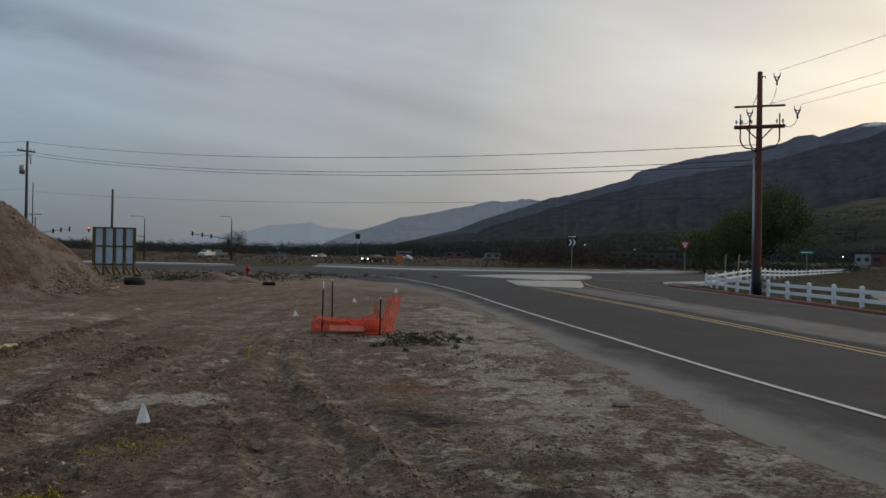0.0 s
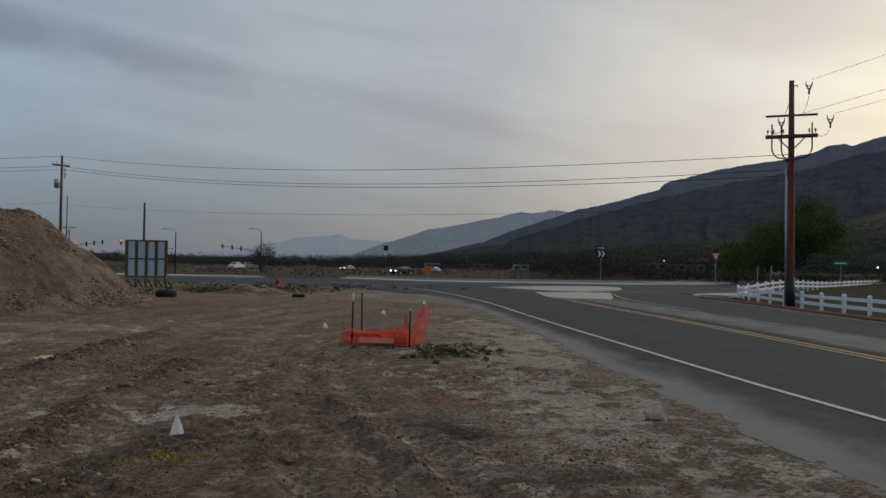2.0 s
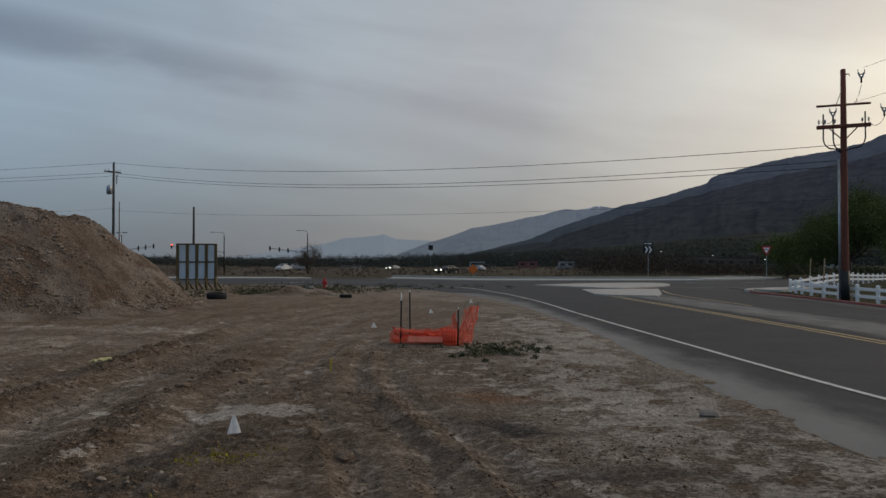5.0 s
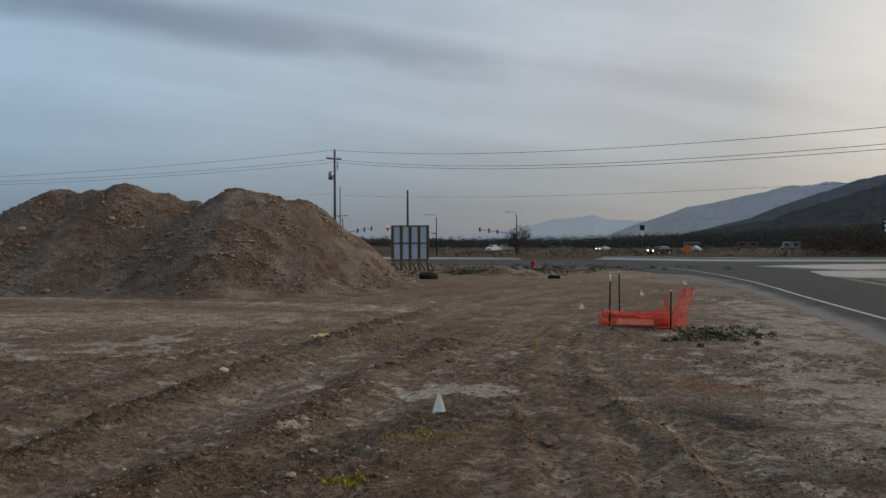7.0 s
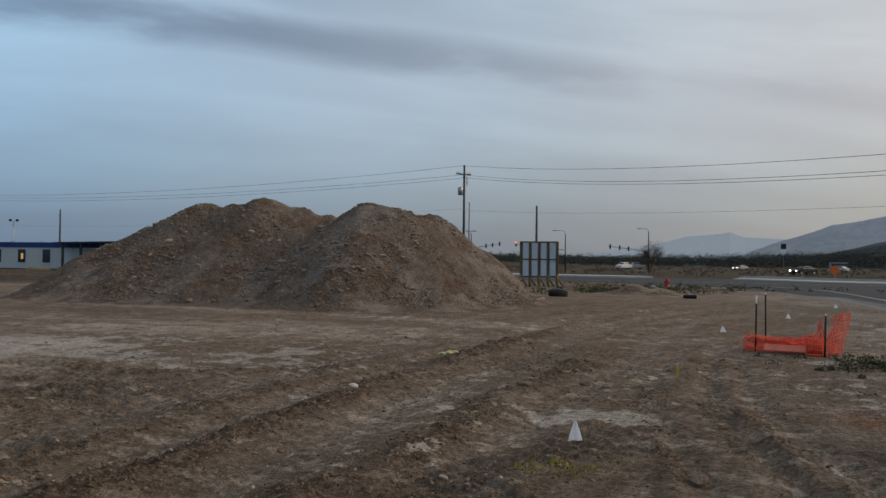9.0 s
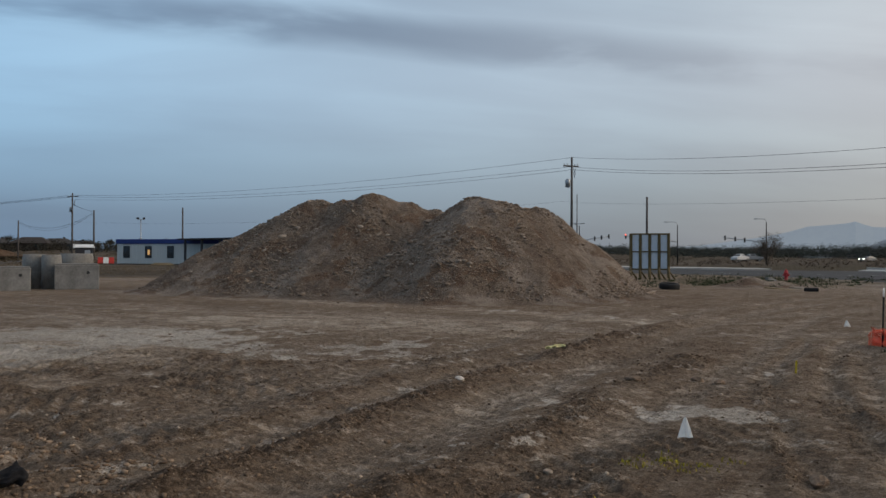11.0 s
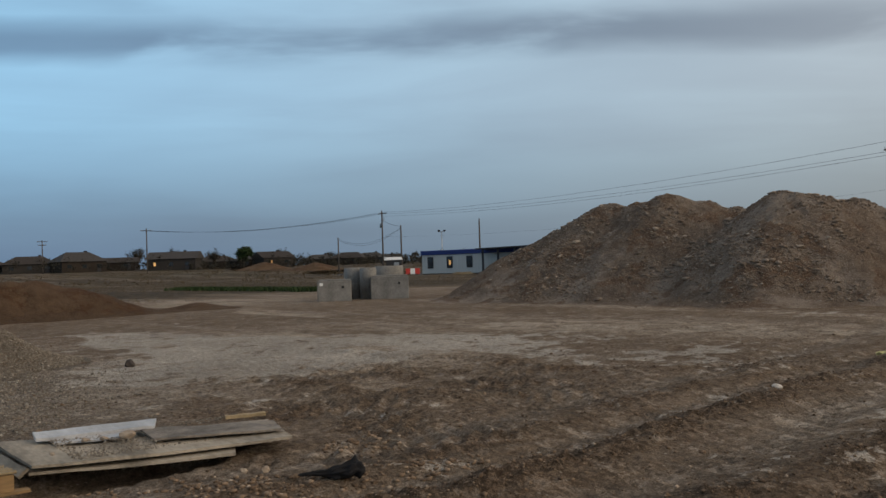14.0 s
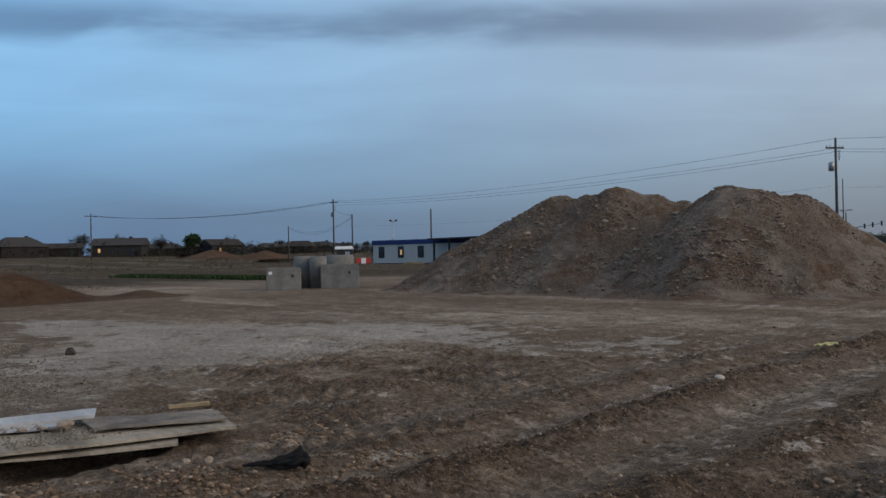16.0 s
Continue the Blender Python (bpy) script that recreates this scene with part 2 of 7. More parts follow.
def earth_material():
    """Trodden earth: browns, dark clods, packed wheel tracks, pale dried mud, shoulder gravel, fields."""
    m = bpy.data.materials.new("earth")
    m.use_nodes = True
    t = m.node_tree
    b = t.nodes["Principled BSDF"]
    pos = t.nodes.new("ShaderNodeTexCoord").outputs["Object"]
    big = noise_tex(t, pos, 0.30, 4, 0.55)
    mid = noise_tex(t, mapping(t, pos, (1.15, 0.85, 1), (0, 0, 8)), 1.7, 6, 0.62, 0.3)
    lanes = noise_tex(t, mapping(t, pos, (3.4, 0.16, 1), (0, 0, 8)), 1.3, 5, 0.6, 0.25)
    fine = noise_tex(t, pos, 15, 6, 0.72)
    grit = noise_tex(t, pos, 70, 4, 0.75)
    vor = t.nodes.new("ShaderNodeTexVoronoi")
    t.links.new(pos, vor.inputs["Vector"])
    vor.inputs["Scale"].default_value = 26
    vr = t.nodes.new("ShaderNodeSeparateColor")
    t.links.new(vor.outputs["Color"], vr.inputs[0])
    # brown earth, redder and greyer by the patch
    col = mix(t, smooth(t, big, 0.35, 0.65), (0.213, 0.146, 0.097), (0.262, 0.190, 0.132))
    col = mix(t, smooth(t, mid, 0.34, 0.62), mix(t, 1.0, col, (0.86, 0.82, 0.79), "MULTIPLY"), col)
    reddish = smooth(t, noise_tex(t, mapping(t, pos, (1, 1, 1), (0, 0, 0), (4, 9, 0)), 0.6, 4), 0.50, 0.68)
    col = mix(t, maths(t, "MULTIPLY", reddish, 0.35), col, (0.228, 0.146, 0.096))
    col = mix(t, maths(t, "MULTIPLY", smooth(t, lanes, 0.46, 0.62), 0.40), col, (0.350, 0.270, 0.200))
    patch = noise_tex(t, mapping(t, pos, (1, 1, 1), (0, 0, 20), (7, 3, 0)), 0.9, 9, 0.70, 0.3)
    col = mix(t, maths(t, "MULTIPLY", smooth(t, patch, 0.52, 0.60), 0.30), col, (0.390, 0.300, 0.222))
    packed = attr(t, "packed")
    col = mix(t, maths(t, "MULTIPLY", packed, smooth(t, lanes, 0.22, 0.48, 0.45, 0.95)), col, (0.288, 0.220, 0.163))
    dry = maths(t, "MULTIPLY", attr(t, "dry"), smooth(t, maths(t, "ADD", maths(t, "MULTIPLY", mid, 0.55), maths(t, "MULTIPLY", fine, 0.45)), 0.36, 0.52))
    col = mix(t, maths(t, "MINIMUM", dry, 1.0), col, mix(t, smooth(t, mid, 0.3, 0.7), (0.430, 0.335, 0.250), (0.580, 0.470, 0.365)))
    clod = attr(t, "clod")
    rough_c = mix(t, smooth(t, fine, 0.40, 0.62), (0.088, 0.058, 0.038), (0.190, 0.128, 0.085))
    col = mix(t, maths(t, "MULTIPLY", clod, smooth(t, mid, 0.10, 0.34)), col, rough_c)
    grav = attr(t, "gravel")
    chips = mix(t, vr.outputs[0], (0.190, 0.155, 0.122), (0.500, 0.425, 0.345))
    chips = mix(t, smooth(t, vor.outputs["Distance"], 0.3, 0.7), chips, (0.140, 0.110, 0.086))
    col = mix(t, maths(t, "MULTIPLY", grav, smooth(t, mid, 0.30, 0.52)), col, chips)
    # single pebbles lying in the surface
    peb = maths(t, "MULTIPLY", smooth(t, vr.outputs[1], 0.93, 0.95), smooth(t, vor.outputs["Distance"], 0.42, 0.30))
    col = mix(t, maths(t, "MULTIPLY", peb, 0.8), col, mix(t, vr.outputs[2], (0.130, 0.094, 0.068), (0.550, 0.450, 0.350)))
    # thin flakes of dried crust
    crust = noise_tex(t, mapping(t, pos, (1, 1, 1), (0, 0, 14), (5, 1, 0)), 2.4, 10, 0.80, 0.25)
    col = mix(t, 1.0, col, mix(t, smooth(t, crust, 0.475, 0.505), (0.90, 0.89, 0.88), (1.05, 1.055, 1.06)), "MULTIPLY")
    flake = maths(t, "MULTIPLY", smooth(t, crust, 0.560, 0.585), smooth(t, big, 0.32, 0.56))
    col = mix(t, maths(t, "MULTIPLY", flake, maths(t, "MULTIPLY_ADD", clod, -0.5, 0.62)), col, (0.490, 0.400, 0.315))
    worn = maths(t, "ADD", maths(t, "MULTIPLY", crust, 0.55), maths(t, "MULTIPLY", mid, 0.45))
    mud = smooth(t, maths(t, "ADD", maths(t, "MULTIPLY", attr(t, "mud"), 0.80), maths(t, "MULTIPLY_ADD", worn, 4.6, -2.3)), 0.40, 0.66, 0.0, 0.92)
    mud = maths(t, "MULTIPLY", mud, smooth(t, attr(t, "mud"), 0.02, 0.14))
    col = mix(t, mud, col, mix(t, smooth(t, big, 0.3, 0.7), (0.430, 0.362, 0.295), (0.590, 0.505, 0.418)))
    col = mix(t, maths(t, "MULTIPLY", attr(t, "stain"), smooth(t, fine, 0.30, 0.55)), col, (0.052, 0.045, 0.042))
    col = mix(t, maths(t, "MULTIPLY", attr(t, "rust"), 0.65), col, (0.30, 0.135, 0.06))
    field = attr(t, "field")
    straw = mix(t, smooth(t, patch, 0.40, 0.60), (0.056, 0.041, 0.028), (0.120, 0.088, 0.057))
    col = mix(t, field, col, straw)
    green = attr(t, "green")
    turf = mix(t, smooth(t, fine, 0.3, 0.7), (0.035, 0.040, 0.018), (0.088, 0.073, 0.031))
    col = mix(t, maths(t, "MULTIPLY", green, smooth(t, mid, 0.25, 0.5)), col, turf)
    col = mix(t, 1.0, col, mix(t, smooth(t, grit, 0.38, 0.62), (0.72, 0.72, 0.72), (1.28, 1.28, 1.28)), "MULTIPLY")
    col = mix(t, 1.0, col, mix(t, smooth(t, fine, 0.40, 0.58), (0.74, 0.73, 0.72), (1.18, 1.18, 1.18)), "MULTIPLY")
    col = mix(t, 1.0, col, (0.84, 0.885, 0.94), "MULTIPLY")
    t.links.new(col, b.inputs["Base Color"])
    b.inputs["Roughness"].default_value, b.inputs["Specular IOR Level"].default_value = 0.95, 0.12
    bp = t.nodes.new("ShaderNodeBump")
    bp.inputs["Strength"].default_value, bp.inputs["Distance"].default_value = 1.0, 0.065
    h = maths(t, "ADD", maths(t, "MULTIPLY", fine, 0.8), maths(t, "MULTIPLY", grit, 0.35))
    h = maths(t, "ADD", maths(t, "MULTIPLY", h, maths(t, "MULTIPLY_ADD", packed, -0.5, 1.0)), maths(t, "ADD", maths(t, "MULTIPLY", lanes, 0.5), maths(t, "MULTIPLY", smooth(t, crust, 0.46, 0.53), 0.25)))
    t.links.new(h, bp.inputs["Height"])
    t.links.new(bp.outputs[0], b.inputs["Normal"])
    return m


def heap_material(name, a, c, stones, scale=3.0):
    m = bpy.data.materials.new(name)
    m.use_nodes = True
    t = m.node_tree
    b = t.nodes["Principled BSDF"]
    pos = t.nodes.new("ShaderNodeTexCoord").outputs["Object"]
    big, mid = noise_tex(t, mapping(t, pos, (1, 1, 0.5)), scale * 0.14, 4), noise_tex(t, pos, scale, 6, 0.65)
    fine = noise_tex(t, pos, scale * 7, 5, 0.7)
    col = mix(t, smooth(t, big, 0.40, 0.60), a, c)
    run = noise_tex(t, mapping(t, pos, (1, 1, 0.35), (0, 0, 0), (3, 8, 1)), scale * 0.30, 5, 0.6, 0.4)
    col = mix(t, maths(t, "MULTIPLY", smooth(t, run, 0.50, 0.60), 0.75), col, mix(t, 1.0, a, (0.86, 0.70, 0.58), "MULTIPLY"))
    col = mix(t, smooth(t, mid, 0.36, 0.64), mix(t, 1.0, col, (0.74, 0.72, 0.71), "MULTIPLY"), col)
    col = mix(t, maths(t, "MULTIPLY", smooth(t, fine, 0.55, 0.66), 0.8), col, stones)
    col = mix(t, maths(t, "MULTIPLY", smooth(t, fine, 0.44, 0.34), 0.6), col, mix(t, 1.0, col, (0.6, 0.58, 0.57), "MULTIPLY"))
    t.links.new(col, b.inputs["Base Color"])
    b.inputs["Roughness"].default_value, b.inputs["Specular IOR Level"].default_value = 0.95, 0.15
    bp = t.nodes.new("ShaderNodeBump")
    bp.inputs["Strength"].default_value, bp.inputs["Distance"].default_value = 1.0, 0.26
    t.links.new(maths(t, "ADD", mid, maths(t, "MULTIPLY", fine, 0.5)), bp.inputs["Height"])
    t.links.new(bp.outputs[0], b.inputs["Normal"])
    return m


def glow(name, col, power):
    m = bpy.data.materials.new(name)
    m.use_nodes = True
    b = m.node_tree.nodes["Principled BSDF"]
    b.inputs["Base Color"].default_value = (*col, 1)
    b.inputs["Emission Color"].default_value, b.inputs["Emission Strength"].default_value = (*col, 1), power
    return m


EARTH = earth_material()
HEAP = heap_material("spoil_earth", (0.195, 0.147, 0.113), (0.325, 0.268, 0.220), (0.44, 0.375, 0.315))
SAND = heap_material("brown_fill", (0.112, 0.070, 0.042), (0.140, 0.090, 0.056), (0.155, 0.105, 0.070), 2.0)
GRAVEL = heap_material("loose_gravel", (0.225, 0.196, 0.162), (0.275, 0.240, 0.200), (0.38, 0.335, 0.28), 9.0)
ASPHALT = material("asphalt", (0.038, 0.0385, 0.042), 0.85, var=0.22, scale=0.5, bump=0.5, bump_scale=120, spec=0.3)
OLD_ASPHALT = material("worn_asphalt", (0.24, 0.215, 0.19), 0.9, var=0.18, scale=0.6, bump=0.5, bump_scale=110, spec=0.2)


def dusty_material():
    """Asphalt under a film of dust, thick where the attribute says so."""
    m = material("dusty_asphalt", (0.038, 0.0385, 0.042), 0.88, var=0.22, scale=0.5, bump=0.5, bump_scale=120)
    t = m.node_tree
    b = t.nodes["Principled BSDF"]
    pos = t.nodes.new("ShaderNodeTexCoord").outputs["Object"]
    n = maths(t, "ADD", maths(t, "MULTIPLY", noise_tex(t, mapping(t, pos, (1, 0.35, 1)), 1.1, 6, 0.62), 0.75), maths(t, "MULTIPLY", noise_tex(t, pos, 9, 4, 0.7), 0.25))
    f = smooth(t, maths(t, "ADD", attr(t, "dust"), maths(t, "MULTIPLY", maths(t, "SUBTRACT", n, 0.5), 1.5)), 0.15, 0.95)
    old = b.inputs["Base Color"].links[0].from_socket
    t.links.new(mix(t, f, old, mix(t, n, (0.125, 0.125, 0.124), (0.245, 0.240, 0.230))), b.inputs["Base Color"])
    return m


DUSTY = dusty_material()
CONCRETE = material("concrete", (0.40, 0.385, 0.36), 0.85, var=0.14, scale=1.2, bump=0.3, bump_scale=60)
PRECAST = material("precast_concrete", (0.20, 0.192, 0.18), 0.85, var=0.32, scale=1.3, bump=0.4, bump_scale=30)
WHITE_LINE = material("road_paint_white", (0.54, 0.535, 0.51), 0.7, var=0.2, scale=7)
YELLOW_LINE = material("road_paint_yellow", (0.50, 0.385, 0.20), 0.7, var=0.25, scale=7)
RED_KERB = material("red_kerb_paint", (0.26, 0.085, 0.075), 0.75, var=0.25, scale=5, bump=0.2)
VINYL = material("white_vinyl", (0.82, 0.83, 0.84), 0.45, var=0.04, scale=3)
POLE_WOOD = material("treated_pole_wood", (0.17, 0.06, 0.04), 0.85, var=0.35, scale=5, bump=0.5, bump_scale=18, stretch=(1, 1, 0.08))
PALE_POLE = material("fresh_pole_wood", (0.36, 0.18, 0.09), 0.85, var=0.3, scale=5, bump=0.4, bump_scale=18, stretch=(1, 1, 0.08))
GREY_WOOD = material("weathered_pole_wood", (0.085, 0.075, 0.07), 0.9, var=0.3, scale=5, bump=0.4, stretch=(1, 1, 0.1))
LUMBER = material("pine_lumber", (0.31, 0.235, 0.138), 0.75, var=0.3, scale=4, bump=0.3, bump_scale=30, stretch=(0.15, 1, 1))
DARK_LUMBER = material("treated_lumber", (0.115, 0.085, 0.04), 0.85, var=0.35, scale=5, bump=0.3, stretch=(1, 1, 0.15))
PLY = material("weathered_plywood", (0.31, 0.268, 0.215), 0.85, var=0.5, scale=2.5, bump=0.4, bump_scale=25, stretch=(0.3, 1, 1))
PLY_GREY = material("grey_plywood", (0.44, 0.44, 0.45), 0.5, var=0.25, scale=3, bump=0.3, stretch=(0.3, 1, 1))
GALV = material("galvanised_steel", (0.38, 0.40, 0.42), 0.5, 0.8, var=0.15, scale=5)
DARK_METAL = material("dark_metal", (0.03, 0.03, 0.032), 0.55, 0.3, var=0.2)
CABLE = material("black_cable", (0.018, 0.018, 0.02), 0.7, var=0.1)
PORCELAIN = material("grey_porcelain", (0.30, 0.31, 0.33), 0.3, var=0.1, spec=0.5)
RUBBER = material("black_rubber", (0.014, 0.014, 0.015), 0.8, var=0.3, bump=0.3)
NET = material("orange_plastic_net", (0.88, 0.115, 0.055), 0.6, var=0.12, scale=4)
STAKE = material("black_steel_stake", (0.02, 0.019, 0.018), 0.7, 0.3, var=0.3)
FLAG = material("white_flag_film", (0.93, 0.93, 0.92), 0.5, var=0.05, scale=20)
YELLOW = material("yellow_marking", (0.62, 0.46, 0.03), 0.7, var=0.25, scale=15)
ROCK = material("pale_rock", (0.33, 0.265, 0.205), 0.9, var=0.28, scale=5, bump=0.6, bump_scale=25)
CLOD = material("earth_clod", (0.20, 0.14, 0.098), 0.95, var=0.35, scale=7, bump=0.7, bump_scale=30)

# ---- the road's lines in plan ----
EDGE = spline([(24, -70), (13.5, -30), (7.6, -10), (4.9, 0), (3.42, 5.82), (2.91, 8.33), (2.56, 12.4), (2.21, 16.6), (1.59, 23.6), (1.05, 27.7), (-0.11, 35.4), (-2.6, 45), (-6.2, 55), (-11.5, 63), (-19, 68.5), (-30, 71), (-60, 73), (-160, 77), (-420, 88)], 6)
WHITE = spline([(25.5, -66), (15.5, -30), (9.2, -10), (6.5, 0), (4.66, 10), (4.07, 13.9), (3.65, 17.1), (2.86, 23), (2.05, 29.4), (1.46, 34.7), (0.70, 40.2), (-0.9, 49), (-3.7, 60), (-7.8, 67.5)], 8)
YELLOWS = spline([(28.5, -64), (18.6, -30), (12.6, -10), (10.2, 0), (8.6, 10), (7.85, 17.2), (7.35, 22.8), (6.70, 29.1), (6.05, 35), (5.2, 43), (4.4, 53)], 8)
KERB = spline([(39, -66), (27, -30), (20.5, -10), (17.5, 0), (15.2, 10), (14.2, 17), (13.9, 23), (13.85, 30), (13.85, 38), (13.7, 45), (13.5, 49), (14.2, 53), (17.5, 56.5), (24, 59.5), (40, 64), (90, 76), (300, 118)], 6)
BACK = spline([(-420, 106), (-160, 95), (-60, 92), (-26, 93.5), (-15, 96.5), (-5, 87.6), (1, 86.0), (9.6, 85.6), (18.5, 86.4), (26, 92), (32, 98), (60, 98), (120, 106), (300, 140)], 6)
ROAD = [p.xy for p in EDGE] + [p.xy for p in BACK] + [p.xy for p in KERB[::-1]]


def inside(px, py, outline):
    hit = np.zeros(px.shape, bool)
    n = len(outline)
    for k in range(n):
        (x0, y0), (x1, y1) = outline[k], outline[(k + 1) % n]
        if y0 == y1:
            continue
        hit ^= ((y0 > py) != (y1 > py)) & (px < (x1 - x0) * (py - y0) / (y1 - y0) + x0)
    return hit


def near_line(px, py, line):
    """Distance from each point to a line of points."""
    d = np.full(px.shape, 1e9)
    close = (px > min(p.x for p in line) - 4) & (px < max(p.x for p in line) + 4) & (py > min(p.y for p in line) - 4) & (py < max(p.y for p in line) + 4)
    full, px, py = d, px[close], py[close]
    d = np.full(px.shape, 1e9)
    for a, b in zip(line, line[1:]):
        ex, ey = b[0] - a[0], b[1] - a[1]
        t = np.clip(((px - a[0]) * ex + (py - a[1]) * ey) / max(1e-9, ex * ex + ey * ey), 0, 1)
        d = np.minimum(d, np.hypot(px - a[0] - t * ex, py - a[1] - t * ey))
    full[close] = d
    return full


def beside(px, py, line):
    """Distance to a line that runs steadily along one axis; quick over many points."""
    q = np.array([(p.x, p.y) for p in line])
    if abs(q[-1, 1] - q[0, 1]) < abs(q[-1, 0] - q[0, 0]):
        q, px, py = q[:, ::-1], py, px
    if q[0, 1] > q[-1, 1]:
        q = q[::-1]
    off = px - np.interp(py, q[:, 1], q[:, 0])
    lean = np.interp(py, q[:, 1], np.gradient(q[:, 0], q[:, 1]))
    past = np.maximum(np.maximum(q[0, 1] - py, py - q[-1, 1]), 0)
    return np.hypot(off / np.sqrt(1 + lean ** 2), past)


# packed wheel tracks, and the ridges of clods thrown up beside them
TRACKS = [(spline(r, 6), w, d) for r, w, d in (
    ([(-5.2, -6), (-5.5, 0), (-5.55, 3.5), (-5.56, 5.0), (-5.85, 6.1), (-6.2, 7.7), (-6.32, 9.0), (-6.6, 10.8), (-7.05, 13.5), (-7.5, 16.5), (-7.9, 20.4), (-8.1, 25.5), (-7.6, 30), (-6.6, 35.5)], 0.30, 0.055),
    ([(-3.9, -6), (-4.2, 0), (-4.32, 4.6), (-4.5, 6.0), (-4.75, 7.4), (-5.1, 8.8), (-5.3, 11), (-5.65, 14.5), (-6.3, 19), (-6.6, 25), (-6.0, 31)], 0.32, 0.05),
    ([(-2.5, -4), (-2.9, 3), (-3.15, 6), (-3.3, 8.5), (-3.5, 11), (-3.9, 15), (-4.6, 20), (-5.0, 27)], 0.27, 0.04),
    ([(-0.5, 3.5), (-1.0, 5.75), (-1.5, 7.3), (-2.1, 8.75), (-2.75, 10.8), (-3.3, 14), (-3.8, 19)], 0.17, 0.06),
    ([(-0.3, 5.2), (-0.8, 7.1), (-1.25, 8.4), (-1.85, 10.4), (-2.5, 13.5), (-3.1, 18)], 0.17, 0.06),
    ([(0.55, 4.6), (0.2, 5.8), (-0.2, 7.2), (-1.15, 9.9), (-1.9, 13), (-2.6, 17)], 0.18, 0.05),
    ([(-6.6, -6), (-6.9, 0), (-7.0, 4.4), (-7.25, 6.5), (-7.6, 8.6), (-8.0, 11.5), (-8.9, 15.5), (-10.2, 20), (-11.2, 24)], 0.32, 0.045),
    ([(-24, 11.5), (-16, 14), (-10, 16.6), (-6, 17.6), (-2, 21)], 0.42, 0.04),
    ([(-26, 16), (-16, 18.2), (-9, 19.9), (-5, 22)], 0.42, 0.04),
    ([(-30, 13.6), (-20, 16.0), (-12, 18.4), (-6, 24), (-4, 30)], 0.42, 0.04),
    ([(-30, 8), (-20, 9.5), (-12, 10.2), (-7.6, 11.5)], 0.36, 0.035))]
BERMS = [(spline(r, 6), w, h) for r, w, h in (
    ([(-4.7, -6), (-4.9, 0), (-5.1, 4.4), (-5.24, 5.2), (-5.45, 6.3), (-5.65, 7.4), (-5.9, 8.6), (-6.1, 9.8), (-6.35, 11.8), (-6.55, 13.2), (-6.9, 16), (-7.2, 21)], 0.31, 0.095),
    ([(-3.3, -5), (-3.6, 2), (-3.75, 5.7), (-3.78, 7.0), (-4.0, 8.5), (-4.2, 10), (-4.25, 11.4), (-4.5, 13.5)], 0.27, 0.085),
    ([(-6.0, -4), (-6.1, 2), (-6.2, 4.8), (-6.42, 5.8), (-6.68, 7.0), (-6.9, 8.6), (-7.3, 11)], 0.22, 0.05),
    ([(-0.9, 4), (-1.35, 6.0), (-1.75, 7.6), (-2.3, 9.2), (-2.9, 11.4)], 0.13, 0.055),
    ([(-0.5, 5.6), (-1.0, 7.4), (-1.5, 9.0), (-2.0, 10.8)], 0.12, 0.05),
    ([(0.3, 5), (-0.1, 6.2), (-0.6, 7.7), (-1.5, 9.9)], 0.12, 0.05),
    ([(-9.8, 9.0), (-8.4, 10.0), (-7.4, 11.2)], 0.35, 0.05),
    ([(-14.5, 7.8), (-12.4, 8.6), (-10.6, 9.0)], 0.38, 0.06),
    ([(-12.6, 4.6), (-11.0, 5.3), (-9.6, 5.6), (-8.6, 6.2)], 0.42, 0.08))]


def plain(x, y):
    """The lie of the land, without ruts and clods."""
    z = 0.05 * (fbm(x / 9, y / 9, 2, 5) - 0.5)
    z = z + np.clip(-x - 125, 0, 140) * 0.020 * step(-x, 120, 180)
    z = z + 1.5 * np.exp(-(((x - 37) / 11.5) ** 2 + ((y - 57) / 11.0) ** 2)) * step(x, 15.2, 20)
    z = z + 0.03 * step(x, 14.0, 14.3) * step(-y, -51, -47) * step(y, -80, -70)
    return z


EDGE_Y, EDGE_X = [p.y for p in EDGE[:80]], [p.x for p in EDGE[:80]]


def wear(x, y):
    """How clodded and how packed the earth is at each place."""
    wob = 0.24 * (fbm(x * 0.9, y * 0.6, 4, 50) - 0.5) + 0.14 * (fbm(x * 2.8, y * 2.2, 3, 52) - 0.5)
    clod, packed = np.zeros(np.shape(x)), np.zeros(np.shape(x))
    for line, w, d in TRACKS:
        packed = np.maximum(packed, np.exp(-((beside(x, y, line) + wob) / w) ** 2) * (0.5 + 0.8 * fbm(x * 0.5, y * 0.35, 2, 61)))
    for line, w, h in BERMS:
        clod = np.maximum(clod, min(0.9, 9 * h) * np.exp(-((beside(x, y, line) + wob) / w) ** 2) * step(fbm(x * 0.7, y * 0.5, 3, 99), 0.22, 0.42))
    churn = np.exp(-(((x + 10.4) / 2.3) ** 2 + ((y - 7.3) / 1.3) ** 2)) + 0.8 * np.exp(-(((x + 8.6) / 1.6) ** 2 + ((y - 4.6) / 1.2) ** 2)) + 0.8 * np.exp(-(((x + 2.9) / 0.9) ** 2 + ((y - 5.4) / 1.0) ** 2))
    clod = np.maximum(clod, 0.85 * np.clip(churn, 0, 1) * step(fbm(x * 1.3, y * 1.3, 4, 97), 0.40, 0.54))
    clod = np.maximum(clod, 0.2 * step(fbm(x / 1.1, y / 1.1, 4, 98), 0.58, 0.68))
    return np.clip(clod, 0, 1), np.clip(packed, 0, 1) * (1 - 0.8 * np.clip(clod, 0, 1))


